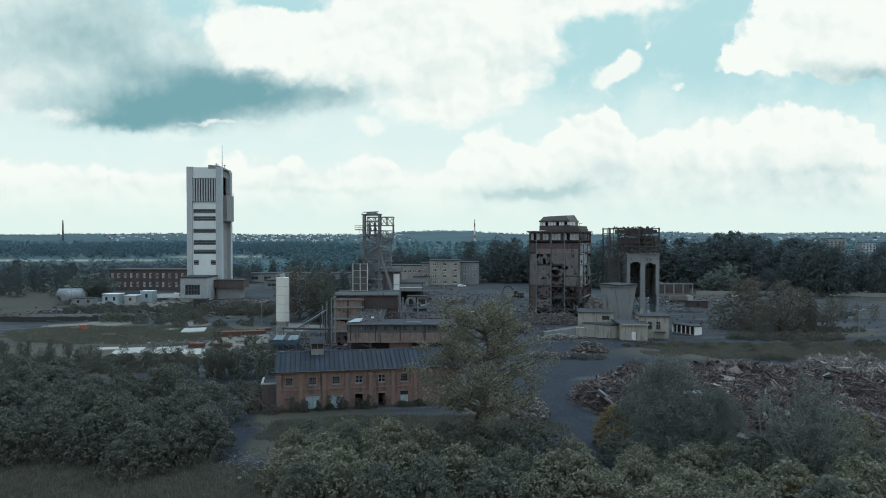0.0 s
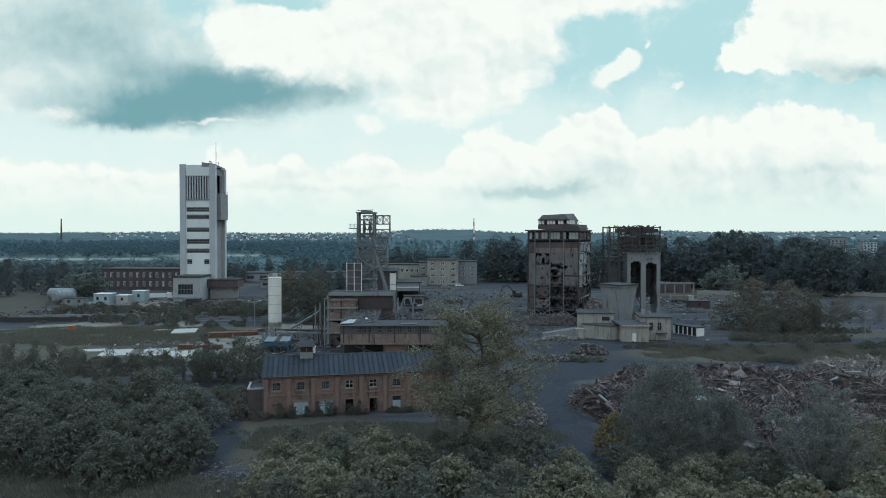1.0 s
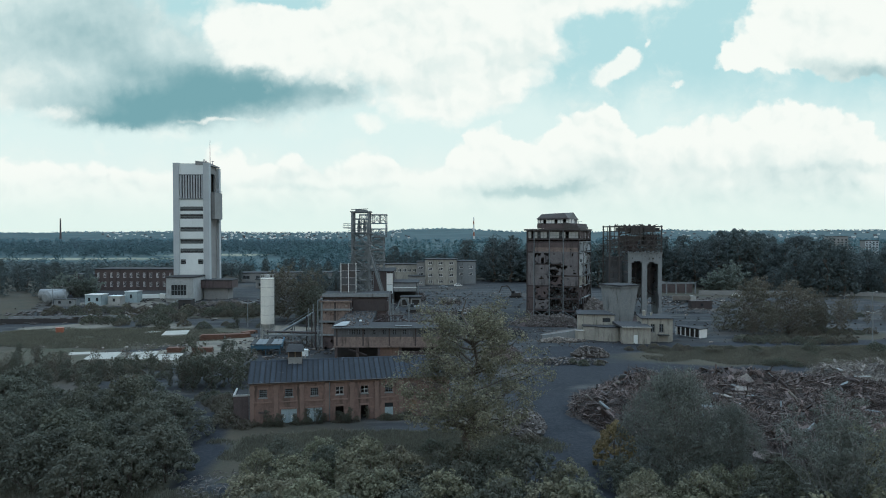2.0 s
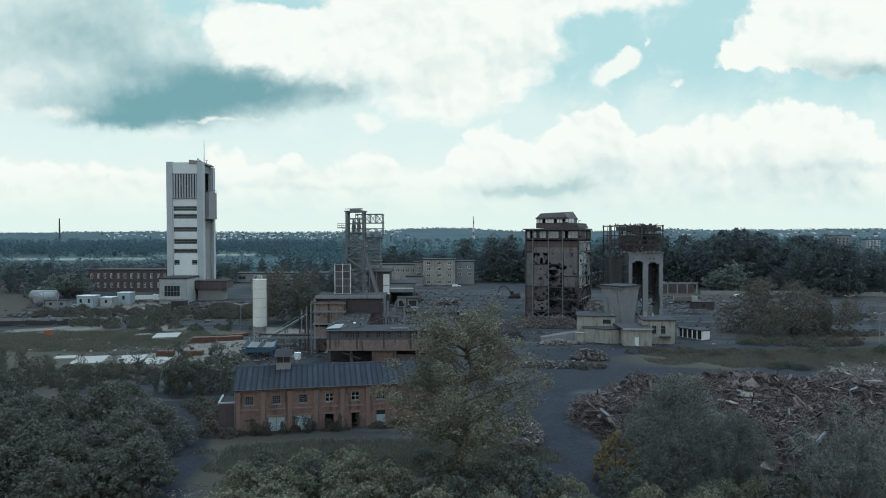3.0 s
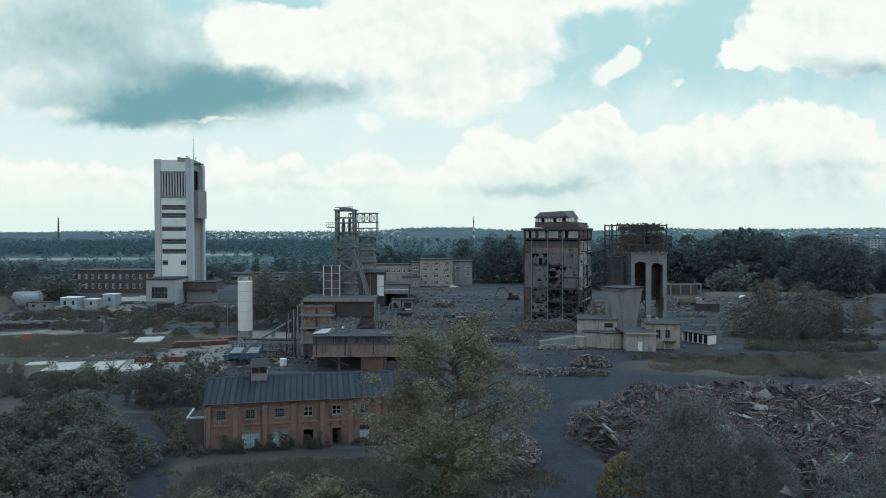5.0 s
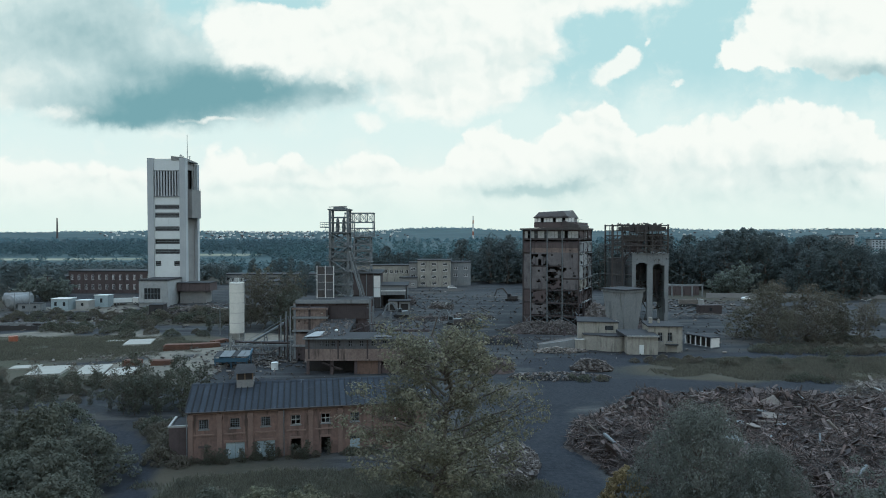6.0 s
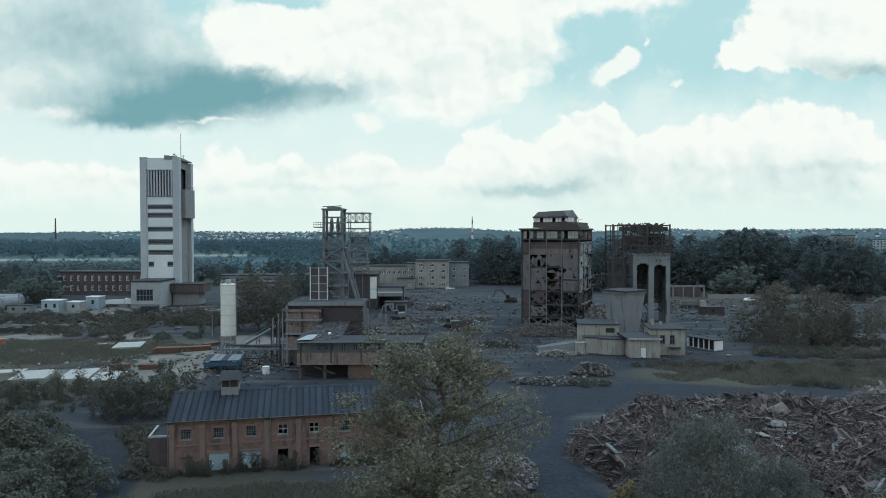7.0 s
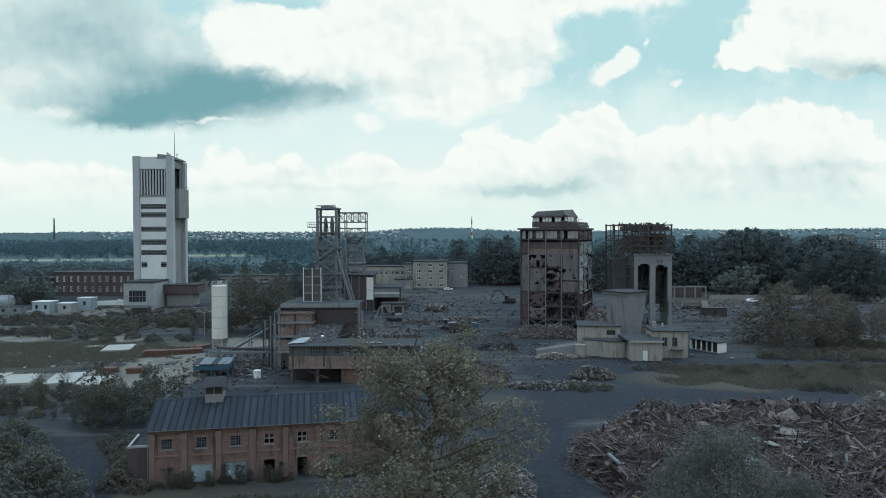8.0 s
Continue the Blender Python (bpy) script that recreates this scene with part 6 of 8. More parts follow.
    seam = Shape().box(-0.07, 0.07, 0, run, 0.04, 0.17).mesh("seam", SEAM)
    for side in (0, 1):
        base = pose(-0.35, -0.35, 6.85) if not side else pose(L + 0.35, D + 0.35, 6.85, 0, 0, 180)
        for i in range(count):
            ob = part("roof_sheet", me, None, t)
            ob.matrix_basis = base @ pose(i * step, 0, 0, math.degrees(pitch), 0, 0) @ pose(0, 0, 0.01 * rnd.random())
            sm = part("seam", seam, None, t)
            sm.matrix_basis = base @ pose(i * step, 0, 0, math.degrees(pitch), 0, 0)
    part("ridge_cap", Shape().solid([(-0.4, D / 2 - 0.35, 9.2), (L + 0.4, D / 2 - 0.35, 9.2), (L + 0.4, D / 2 + 0.35, 9.2), (-0.4, D / 2 + 0.35, 9.2), (-0.4, D / 2 - 0.06, 9.42), (L + 0.4, D / 2 - 0.06, 9.42), (L + 0.4, D / 2 + 0.06, 9.42), (-0.4, D / 2 + 0.06, 9.42)], BOX), ROOF_METAL, t)
    part("verge", Shape().beam((-0.38, -0.4, 6.78), (-0.38, D / 2, 9.2), 0.06, 0.22).beam((L + 0.38, -0.4, 6.78), (L + 0.38, D / 2, 9.2), 0.06, 0.22), STEEL_PALE, t)
    part("verge", Shape().beam((-0.38, D + 0.4, 6.78), (-0.38, D / 2, 9.2), 0.06, 0.22).beam((L + 0.38, D + 0.4, 6.78), (L + 0.38, D / 2, 9.2), 0.06, 0.22), STEEL_PALE, t)
    # ridge ventilator
    c = 7.0
    v = part("ventilator_base", Shape().box(c - 1.15, c + 1.15, D / 2 - 1.2, D / 2 + 1.2, 8.7, 9.95), GREY_RENDER, t, "pale boxed base of the ridge ventilator")
    part("ventilator_louvre", Shape().box(c - 1.05, c + 1.05, D / 2 - 1.1, D / 2 + 1.1, 9.95, 10.9), DARK, t)
    for a in (c - 1.15, c - 0.07, c + 1.0):
        part("ventilator_post", Shape().box(a, a + 0.15, D / 2 - 1.2, D / 2 - 1.08, 9.95, 11.0), TIMBER, v)
    part("ventilator_roof", Shape().solid([(c - 1.5, D / 2 - 1.6, 10.95), (c + 1.5, D / 2 - 1.6, 10.95), (c + 1.5, D / 2 + 1.6, 10.95), (c - 1.5, D / 2 + 1.6, 10.95), (c - 1.2, D / 2 - 0.1, 12.0), (c + 1.2, D / 2 - 0.1, 12.0), (c + 1.2, D / 2 + 0.1, 12.0), (c - 1.2, D / 2 + 0.1, 12.0)], BOX), ROOF_FELT, v)
    # lean-to at the end
    a = thing("brick_lean_to", "small flat-roofed brick lean-to with a pale parapet", "building", -31.7, 118.8, 1.1, 11)
    part("body", Shape().wall(2.7, 4.6, 0.3, []).box(0, 2.7, 0.31, 5.2, 0, 4.4), BRICK_DARK, a)
    part("parapet", Shape().box(-0.1, 0.2, -0.1, 5.3, 4.6, 4.85).box(0.2, 2.7, -0.1, 0.2, 4.6, 4.85), STEEL_PALE, a)
    part("roof", Shape().box(0.2, 2.7, 0.31, 5.2, 4.4, 4.55), ROOF_FELT, a)


brick_hall()

# ---- trees ----
def leaf_mesh(name, clumps, per, leaf, mat, seed, lift=0.5):
    """Diamond leaves scattered through round clumps: centre, radius."""
    rng = np.random.default_rng(seed)
    c = np.repeat(np.array([k[0] for k in clumps], float), per, axis=0)
    r = np.repeat(np.array([k[1] for k in clumps], float), per)
    n = len(c)
    d = rng.normal(size=(n, 3))
    d /= np.linalg.norm(d, axis=1)[:, None]
    pos = c + d * (r * rng.uniform(0.5, 1.0, n) ** 0.6)[:, None] * np.array([1.0, 1.0, 0.8])
    nor = d + rng.normal(size=(n, 3)) * 0.38 + np.array([0, 0, lift])
    nor /= np.linalg.norm(nor, axis=1)[:, None]
    a = np.cross(nor, rng.normal(size=(n, 3)))
    a /= np.linalg.norm(a, axis=1)[:, None]
    b = np.cross(nor, a)
    s = leaf * rng.uniform(0.55, 1.35, n)[:, None]
    bend = nor * s * 0.18
    v = np.stack([pos - a * s * 0.62 - bend, pos + b * s * 0.4, pos + a * s * 0.62 - bend, pos - b * s * 0.4], 1).reshape(-1, 3)
    me = bpy.data.meshes.new(name)
    me.vertices.add(4 * n)
    me.vertices.foreach_set("co", v.ravel())
    me.loops.add(4 * n)
    me.loops.foreach_set("vertex_index", np.arange(4 * n, dtype=np.int32))
    me.polygons.add(n)
    me.polygons.foreach_set("loop_start", np.arange(0, 4 * n, 4, dtype=np.int32))
    me.materials.append(mat)
    me.update()
    me.validate()
    return me


def limb(shape, p, q, r0, r1, rnd, bends=3):
    """A tapered, slightly crooked branch."""
    p, q = Vector(p), Vector(q)
    a = p
    for i in range(bends):
        k = (i + 1) / bends
        b = p.lerp(q, k) + Vector((rnd.gauss(0, 1), rnd.gauss(0, 1), rnd.gauss(0, 0.5))) * (0.05 * (q - p).length if k < 1 else 0)
        shape.tube(a, b, r0 + (r1 - r0) * i / bends, r0 + (r1 - r0) * k, 5, False)
        a = b


def plant(kind, seed, h, r, mat, name, label, leaf=0.3, per=38, density=1.0):
    """One tree or shrub at the origin; copies of it make the woods."""
    rnd = random.Random(seed)
    wood, clumps = Shape(), []
    t = thing(name, label, "tree" if kind != "shrub" else "shrub", group="" if density > 1.5 else name.replace("_", " ") + "s of the works grounds")
    if kind == "shrub":
        n = int(64 * density)
        for i in range(n):
            a, u = i * 2.39996, (i + 0.5) / n
            rr, zz = r * math.sqrt(1 - (1 - u) ** 2 * 0.75) * rnd.uniform(0.72, 1.0), h * (1 - u * 0.86)
            rr *= math.sqrt(max(0.0, 1 - ((1 - u)) ** 3.0)) if u < 0.5 else 1
            p = Vector((rr * math.cos(a), rr * math.sin(a), zz * rnd.uniform(0.8, 1.0)))
            clumps.append((p, rnd.uniform(0.55, 1.0) * r / 4.2))
        for i in range(7):
            c = rnd.choice(clumps)[0]
            limb(wood, (rnd.gauss(0, 0.3), rnd.gauss(0, 0.3), -0.3), c * 0.9, 0.14, 0.04, rnd)
    elif kind == "broad":
        z0 = h * 0.07
        limb(wood, (0, 0, -0.4), (rnd.gauss(0, 0.3), rnd.gauss(0, 0.3), h * 0.8), 0.03 * h, 0.08, rnd, 5)
        n = int(120 * density)
        for i in range(n):
            u = (i + 0.5) / n
            a = i * 2.39996
            z = z0 + (h - z0) * (1 - u)
            prof = math.sin(math.pi * min(1, (1 - u) * 0.72 + 0.24)) ** 0.65
            rr = r * prof * rnd.uniform(0.3, 1.14)
            p = Vector((rr * math.cos(a), rr * math.sin(a), z + rnd.gauss(0, 0.04 * h)))
            clumps.append((p, rnd.uniform(0.4, 1.15) * r / 4.0))
            if i % 9 == 0:
                limb(wood, (0, 0, max(z0 * 0.9, p.z - 0.25 * h)), p * 0.96, 0.011 * h, 0.03, rnd)
    elif kind == "open":
        # tall, with upright limbs and gaps between hanging masses of leaves
        limb(wood, (0, 0, -0.4), (0.4, 0.2, h * 0.55), 0.42, 0.26, rnd, 5)
        limb(wood, (0.4, 0.2, h * 0.55), (-0.3, 0.4, h * 0.96), 0.26, 0.05, rnd, 5)
        for i in range(int(30 * density)):
            a, u = i * 2.39996 + rnd.gauss(0, 0.3), rnd.uniform(0.26, 0.95)
            reach = r * (1.0 - abs(u - 0.42) ** 1.3 * 1.35) * rnd.uniform(0.6, 1.05)
            q = Vector((reach * math.cos(a), reach * math.sin(a), h * (u * 0.82 + 0.1) + rnd.uniform(0.0, 2.5)))
            p = Vector((0.3, 0.2, max(5.5, q.z - reach * rnd.uniform(0.45, 0.8))))
            limb(wood, p, q, 0.13, 0.03, rnd, 4)
            for k in range(5):
                c = p.lerp(q, 0.42 + 0.15 * k) + Vector((rnd.gauss(0, 0.6), rnd.gauss(0, 0.6), rnd.gauss(0, 0.6)))
                clumps.append((c, rnd.uniform(0.7, 1.5)))
    elif kind == "willow":
        # many stems from the ground, airy
        for i in range(int(26 * density)):
            a, k = i * 2.39996, rnd.uniform(0.15, 1.0)
            q = Vector((r * k * math.cos(a), r * k * math.sin(a), h * (1.02 - 0.45 * k * k) * rnd.uniform(0.75, 1.0)))
            limb(wood, (rnd.gauss(0, 0.5), rnd.gauss(0, 0.5), -0.3), q, 0.07, 0.012, rnd, 4)
            for j in range(6):
                c = Vector((0, 0, 0)).lerp(q, 0.16 + 0.168 * j) + Vector((rnd.gauss(0, 0.7), rnd.gauss(0, 0.7), rnd.gauss(0, 0.5)))
                clumps.append((c, rnd.uniform(0.45, 1.05)))
    elif kind == "young":
        # a slim leader with upswept side shoots, pointed and see-through
        limb(wood, (0, 0, -0.3), (rnd.gauss(0, 0.2), rnd.gauss(0, 0.2), h), 0.11, 0.02, rnd, 5)
        for i in range(int(34 * density)):
            u = (i + 0.5) / int(34 * density)
            a = i * 2.39996
            reach = r * (0.35 + 0.65 * math.sin(math.pi * (0.12 + 0.8 * u))) * rnd.uniform(0.35, 1.15)
            q = Vector((reach * math.cos(a), reach * math.sin(a), h * (0.14 + 0.84 * u) + reach * 0.45))
            limb(wood, (0, 0, q.z - reach * 0.9), q, 0.04, 0.015, rnd, 2)
            for k in (0.55, 0.95):
                clumps.append((Vector((0, 0, q.z - reach * 0.9)).lerp(q, k) + Vector((rnd.gauss(0, 0.3), rnd.gauss(0, 0.3), rnd.gauss(0, 0.4))), rnd.uniform(0.35, 0.85)))
    part("trunk", wood, BIRCH_BARK if name == "birch_clump" else BARK, t, smooth=True)
    part("crown", leaf_mesh("crown", clumps, per, leaf, mat, seed), mat, t)
    return t


def place(proto, x, y, s=1.0, turn=None, sz=1.0, sink=0.15):
    k = turn if turn is not None else (x * 37.7 + y * 91.3) % 360
    return copy_thing(proto, pose(x, y, ground_z(x, y) - sink, 0, 0, k) @ Matrix.Diagonal((s, s, s * sz, 1)))


def scatter(protos, rows, seed):
    """Centre, half sizes, count, scale range: plants set apart from each other inside ellipses."""
    rnd = random.Random(seed)
    for cx, cy, rx, ry, n, s0, s1 in rows:
        done, tries = [], 0
        gap = 1.15 * math.sqrt(math.pi * rx * ry / n) * 0.72
        while len(done) < n and tries < 4000:
            tries += 1
            a, k = rnd.uniform(0, 2 * math.pi), math.sqrt(rnd.random())
            x, y = cx + rx * k * math.cos(a), cy + ry * k * math.sin(a)
            if near_line(x, y, FOOTPATH, 4.5) > 0:
                continue
            if all(math.hypot(x - p, y - q) > gap for p, q in done):
                done.append((x, y))
                place(rnd.choice(protos), x, y, rnd.uniform(s0, s1), rnd.uniform(0, 360), rnd.uniform(0.85, 1.15))


SHRUBS = [plant("shrub", 11 + i, 6.6, 4.2, m, "shrub", lb, 0.27, 66) for i, (m, lb) in enumerate([(LEAF, "dense dark green shrub with broad leaves"), (LEAF, "dense dark green shrub with broad leaves"), (LEAF_GREY, "dense grey-green shrub at the yard's edge")])]
OLIVE = [plant("shrub", 31 + i, 6.2, 3.8, m, "shrub", lb) for i, (m, lb) in enumerate([(LEAF_OLIVE, "olive green shrub with yellowing tips"), (LEAF, "dense dark green shrub with broad leaves")])]
LOW = [plant("shrub", 41 + i, 2.6, 2.6, m, "low_shrub", "low scrubby bush on waste ground", 0.3, 22, 0.7) for i, m in enumerate((LEAF_BROWN, LEAF_GREY))]
THIN = [plant("young", 51 + i, 9.5, 2.7, m, "young_tree", "slender young tree with upright shoots", 0.3, 28, 1.0) for i, m in enumerate((LEAF_GREY, LEAF))]
BROAD = [plant("broad", 61 + i, 20.0, 6.2, m, "tree", lb, 0.62, 30) for i, (m, lb) in enumerate([(LEAF_ROW, "tall dark broadleaf tree in a row"), (LEAF_ROW, "tall dark broadleaf tree in a row"), (LEAF_ROW, "tall dark broadleaf tree in a row")])]
ROUND = [plant("broad", 121 + i, 16.0, 6.6, LEAF_BROWN, "round_tree", "round-headed tree with thinning brown-green leaves", 0.42, 34) for i in range(2)]
LOOSE = [plant("young", 101 + i, 14.0, 4.6, LEAF_BROWN, "loose_tree", "loose feathery tree on the yard's edge", 0.3, 24, 1.45) for i in range(2)]
SILVER = [plant("willow", 71, 13.0, 6.5, LEAF_SILVER, "white_willow", "pale silver-green willow by the far fence", 0.6, 40)]
YELLOW = [plant("shrub", 81, 7.0, 3.6, LEAF_YELLOW, "yellow_shrub", "shrub turning yellow in autumn", 0.27, 90)]
# the large trees of the foreground
tall = plant("open", 91, 22.6, 9.6, LEAF_OLIVE, "tall_tree", "tall open-crowned tree with olive leaves and grey trunk", 0.21, 76, 2.5)
tall.matrix_basis = pose(5.4, 94.5, ground_z(5.4, 94.5), 0, 0, 20) @ Matrix.Diagonal((1.16, 1.16, 1.03, 1))
bush = plant("broad", 93, 12.2, 9.2, LEAF_WILLOW, "willow_bush", "wide many-stemmed grey-green willow bush", 0.24, 110, 2.4)
bush.matrix_basis = pose(31.0, 95.0, ground_z(31, 95) - 0.2) @ Matrix.Diagonal((0.66, 0.66, 1.03, 1))
copy_thing(bush, pose(39.0, 96.5, ground_z(39, 96.5) - 0.2, 0, 0, 130) @ Matrix.Diagonal((0.62, 0.62, 0.66, 1)))
birch = plant("willow", 95, 14.0, 6.4, LEAF_WILLOW, "birch_clump", "thin grey birch clump with bare twigs", 0.2, 52, 2.0)
birch.matrix_basis = pose(43.5, 81, ground_z(43.5, 81) - 0.2)
scatter(SHRUBS, [(-57, 108, 24, 18, 34, 0.85, 1.2), (-78, 118, 14, 16, 12, 0.9, 1.2), (-39, 94, 8, 8, 8, 0.85, 1.1)], 1)
scatter(SHRUBS[:1] + OLIVE + OLIVE[:1] * 2, [(-10, 83, 9, 11, 12, 0.8, 1.1), (7, 80, 12, 11, 16, 0.8, 1.1), (24, 76, 10, 8, 9, 0.8, 1.1), (40, 66, 10, 7, 8, 0.9, 1.2), (50, 76, 9, 6, 7, 0.7, 1.0), (58, 95, 8, 8, 9, 0.6, 0.9), (-17, 95, 7, 4, 6, 0.55, 0.8), (40, 86, 10, 4, 9, 0.55, 0.8), (24, 90, 5, 3, 3, 0.5, 0.7)], 2)
scatter(THIN, [(-43, 146, 8, 6, 13, 0.55, 0.95), (-72, 150, 26, 9, 30, 0.26, 0.5), (-108, 160, 26, 14, 34, 0.35, 0.6), (-41, 240, 5, 6, 5, 1.0, 1.4), (-62, 240, 10, 5, 5, 0.5, 0.8)], 3)
scatter(LOW, [(-78, 158, 30, 10, 36, 0.5, 1.0), (-42, 131, 6, 5, 12, 0.5, 0.95), (-34, 128, 3, 4, 6, 0.5, 0.9), (-104, 245, 16, 10, 18, 0.7, 1.3), (-128, 262, 22, 8, 16, 0.6, 1.1), (-70, 262, 14, 8, 10, 0.7, 1.3), (100, 184, 30, 8, 14, 0.5, 1.0), (64, 189, 13, 2.2, 11, 0.35, 0.7), (103, 203, 17, 5, 26, 0.5, 0.95), (122, 219, 12, 6, 14, 0.5, 1.0), (84, 168, 6, 3, 4, 0.4, 0.8), (31, 171, 10, 3.4, 9, 0.3, 0.6), (-85, 262, 26, 10, 22, 0.8, 1.4), (-75, 232, 20, 4, 6, 0.6, 1.0), (12, 108, 3, 3, 2, 0.6, 0.9), (-14, 101, 12, 4, 12, 0.6, 1.0), (1, 103, 8, 3, 5, 0.5, 0.8), (-33, 117, 1.6, 6, 4, 0.6, 1.0), (130, 250, 20, 12, 12, 0.7, 1.2)], 4)
place(YELLOW[0], 24.6, 98.0, 0.8, None, 1.15)
place(YELLOW[0], 37.0, 70.0, 0.8, None, 1.1)
scatter(BROAD, [(115, 366, 62, 10, 22, 0.95, 1.3), (165, 350, 28, 16, 18, 1.05, 1.4), (232, 350, 12, 14, 6, 0.9, 1.1), (172, 314, 15, 9, 8, 0.85, 1.1), (200, 318, 12, 8, 5, 0.7, 0.9), (160, 322, 8, 5, 3, 0.5, 0.65), (205, 345, 14, 8, 5, 0.45, 0.6), (48, 400, 40, 10, 16, 0.95, 1.3), (-14, 432, 45, 8, 16, 0.7, 0.9), (-80, 440, 46, 12, 16, 0.4, 0.55), (-150, 430, 46, 16, 18, 0.32, 0.44)], 6)
scatter(BROAD, [(-165, 315, 12, 12, 7, 0.5, 0.65), (-205, 325, 20, 36, 14, 0.5, 0.68), (-50, 338, 22, 6, 12, 0.4, 0.6), (-160, 385, 50, 14, 16, 0.38, 0.5)], 7)
for x, y, k, kz in ((98.0, 222.0, 1.0, 1.0), (109.5, 220.0, 1.05, 0.92), (118.5, 226.0, 0.85, 0.95), (104.0, 229.0, 0.95, 1.05), (92.0, 226.0, 0.6, 0.9)):
    place(ROUND[int(x) % 2], x, y, k, None, kz)
scatter(LOOSE, [(101, 213, 10, 4, 4, 0.5, 0.75), (121, 222, 8, 6, 4, 0.55, 0.8), (-49, 247, 9, 6, 9, 0.9, 1.3), (-75, 161, 30, 8, 26, 0.2, 0.36), (140, 240, 14, 8, 6, 0.4, 0.6)], 9)
scatter(SILVER, [(131, 328, 8, 5, 4, 0.85, 1.15), (-158, 306, 9, 5, 4, 0.7, 0.9)], 8)

rnd = random.Random(44)
for i in range(22):
    k = rnd.uniform(0.3, 32.0)
    d = rnd.uniform(0.7, 1.6)
    place(rnd.choice(LOW), -28.9 + k * math.cos(radians(11)) + d * math.sin(radians(11)), 118.3 + k * math.sin(radians(11)) - d * math.cos(radians(11)), rnd.uniform(0.2, 0.42), None, rnd.uniform(0.8, 1.6))
for i in range(34):
    k = rnd.uniform(0.2, 32.4)
    d = rnd.uniform(0.5, 2.2)
    place(rnd.choice(THIN), -28.9 + k * math.cos(radians(11)) + d * math.sin(radians(11)), 118.3 + k * math.sin(radians(11)) - d * math.cos(radians(11)), rnd.uniform(0.1, 0.26), None, rnd.uniform(0.8, 1.3))
for x, y, k in ((-32.6, 118.0, 0.9), (-33.2, 121.0, 1.0), (-32.3, 123.5, 0.9), (-29.4, 116.6, 0.6), (-34.0, 125.5, 1.0)):
    place(LOW[0], x, y, k)


def far_woods():
    """Belts of distant forest, too far off to count the trees."""
    rnd = random.Random(21)
    belts = [(-2950, 2950, 4150, 4330, 900), (-700, 300, 470, 860, 1100), (-900, -250, 1000, 1600, 620), (-260, 1100, 560, 1300, 1000), (-1500, 1900, 1600, 2300, 800), (200, 700, 380, 640, 260), (-420, -150, 400, 560, 300), (-900, -120, 800, 1010, 600), (-1100, -150, 1000, 1350, 500)]
    for x0, x1, y0, y1, n in belts:
        cl = []
        for _ in range(n):
            y = rnd.uniform(y0, y1)
            x = rnd.uniform(x0, x1) * (0.4 + 0.6 * y / y1)
            if inside(x, y, FIELDS) > 0.1 or (x < -0.22 * y and 600 < y < 800):
                continue
            g, h = ground_z(x, y), rnd.uniform(5, 9) if x0 == -700 else rnd.uniform(9, 17)
            if x < -0.15 * y and y < 560:
                h = max(3.0, 26 - 0.043 * (y - 36)) * rnd.uniform(0.7, 1.0)
            for k in range(3):
                cl.append((Vector((x + rnd.gauss(0, 2.4), y + rnd.gauss(0, 2.4), g + h * (0.35 + 0.25 * k) + rnd.gauss(0, 0.8))), rnd.uniform(2.6, 4.4)))
        far = (y0 + y1) / 2 > 1300
        if y0 > 2400:
            cl = [(c - Vector((0, 0, 9)), r * 1.7) for c, r in cl]
        # the farther belts take the leaf colours with haze mixed in
        ob = part("far_woods", leaf_mesh("far_woods", cl, 20, 4.2 if y0 > 2400 else 2.8 if far else 1.7, LEAF_HILL_HAZED if y0 > 1500 else LEAF_ROW if y0 < 420 else LEAF_FAR_HAZED, 7, 1.6), LEAF_FAR_HAZED)
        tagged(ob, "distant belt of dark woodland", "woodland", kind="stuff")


far_woods()
for p in SHRUBS + OLIVE + LOW + THIN + LOOSE + ROUND + BROAD + SILVER + YELLOW:
    for o in (*p.children_recursive, p):
        bpy.data.objects.remove(o)

# ---- scrap, rubble and clutter in the yard ----
def piece_meshes(mats):
    """A few shapes of scrap that the loose pieces share."""
    out = []
    for m in mats:
        out += [Shape().box(-1.4, 1.4, -0.09, 0.09, -0.09, 0.09).mesh("scrap_piece", m),
                Shape().box(-1.0, 1.0, -0.14, 0.14, -0.02, 0.02).box(-1.0, 1.0, -0.02, 0.02, -0.14, -0.021).mesh("scrap_piece", m),
                Shape().tube((-1.2, 0, 0), (1.2, 0, 0), 0.13, 0.13, 8).mesh("scrap_piece", m),
                Shape().solid([(-0.8, -0.5, 0), (0.8, -0.6, 0.1), (0.7, 0.5, 0), (-0.9, 0.4, -0.1), (-0.8, -0.5, 0.04), (0.8, -0.6, 0.14), (0.7, 0.5, 0.04), (-0.9, 0.4, -0.06)], BOX).mesh("scrap_piece", m),
                Shape().solid([(-0.6, -0.3, 0), (0.5, -0.4, 0), (0.4, 0.3, 0.25), (-0.5, 0.4, 0.2), (-0.6, -0.3, 0.05), (0.5, -0.4, 0.05), (0.4, 0.3, 0.3), (-0.5, 0.4, 0.25)], BOX).mesh("scrap_piece", m)]
    return out


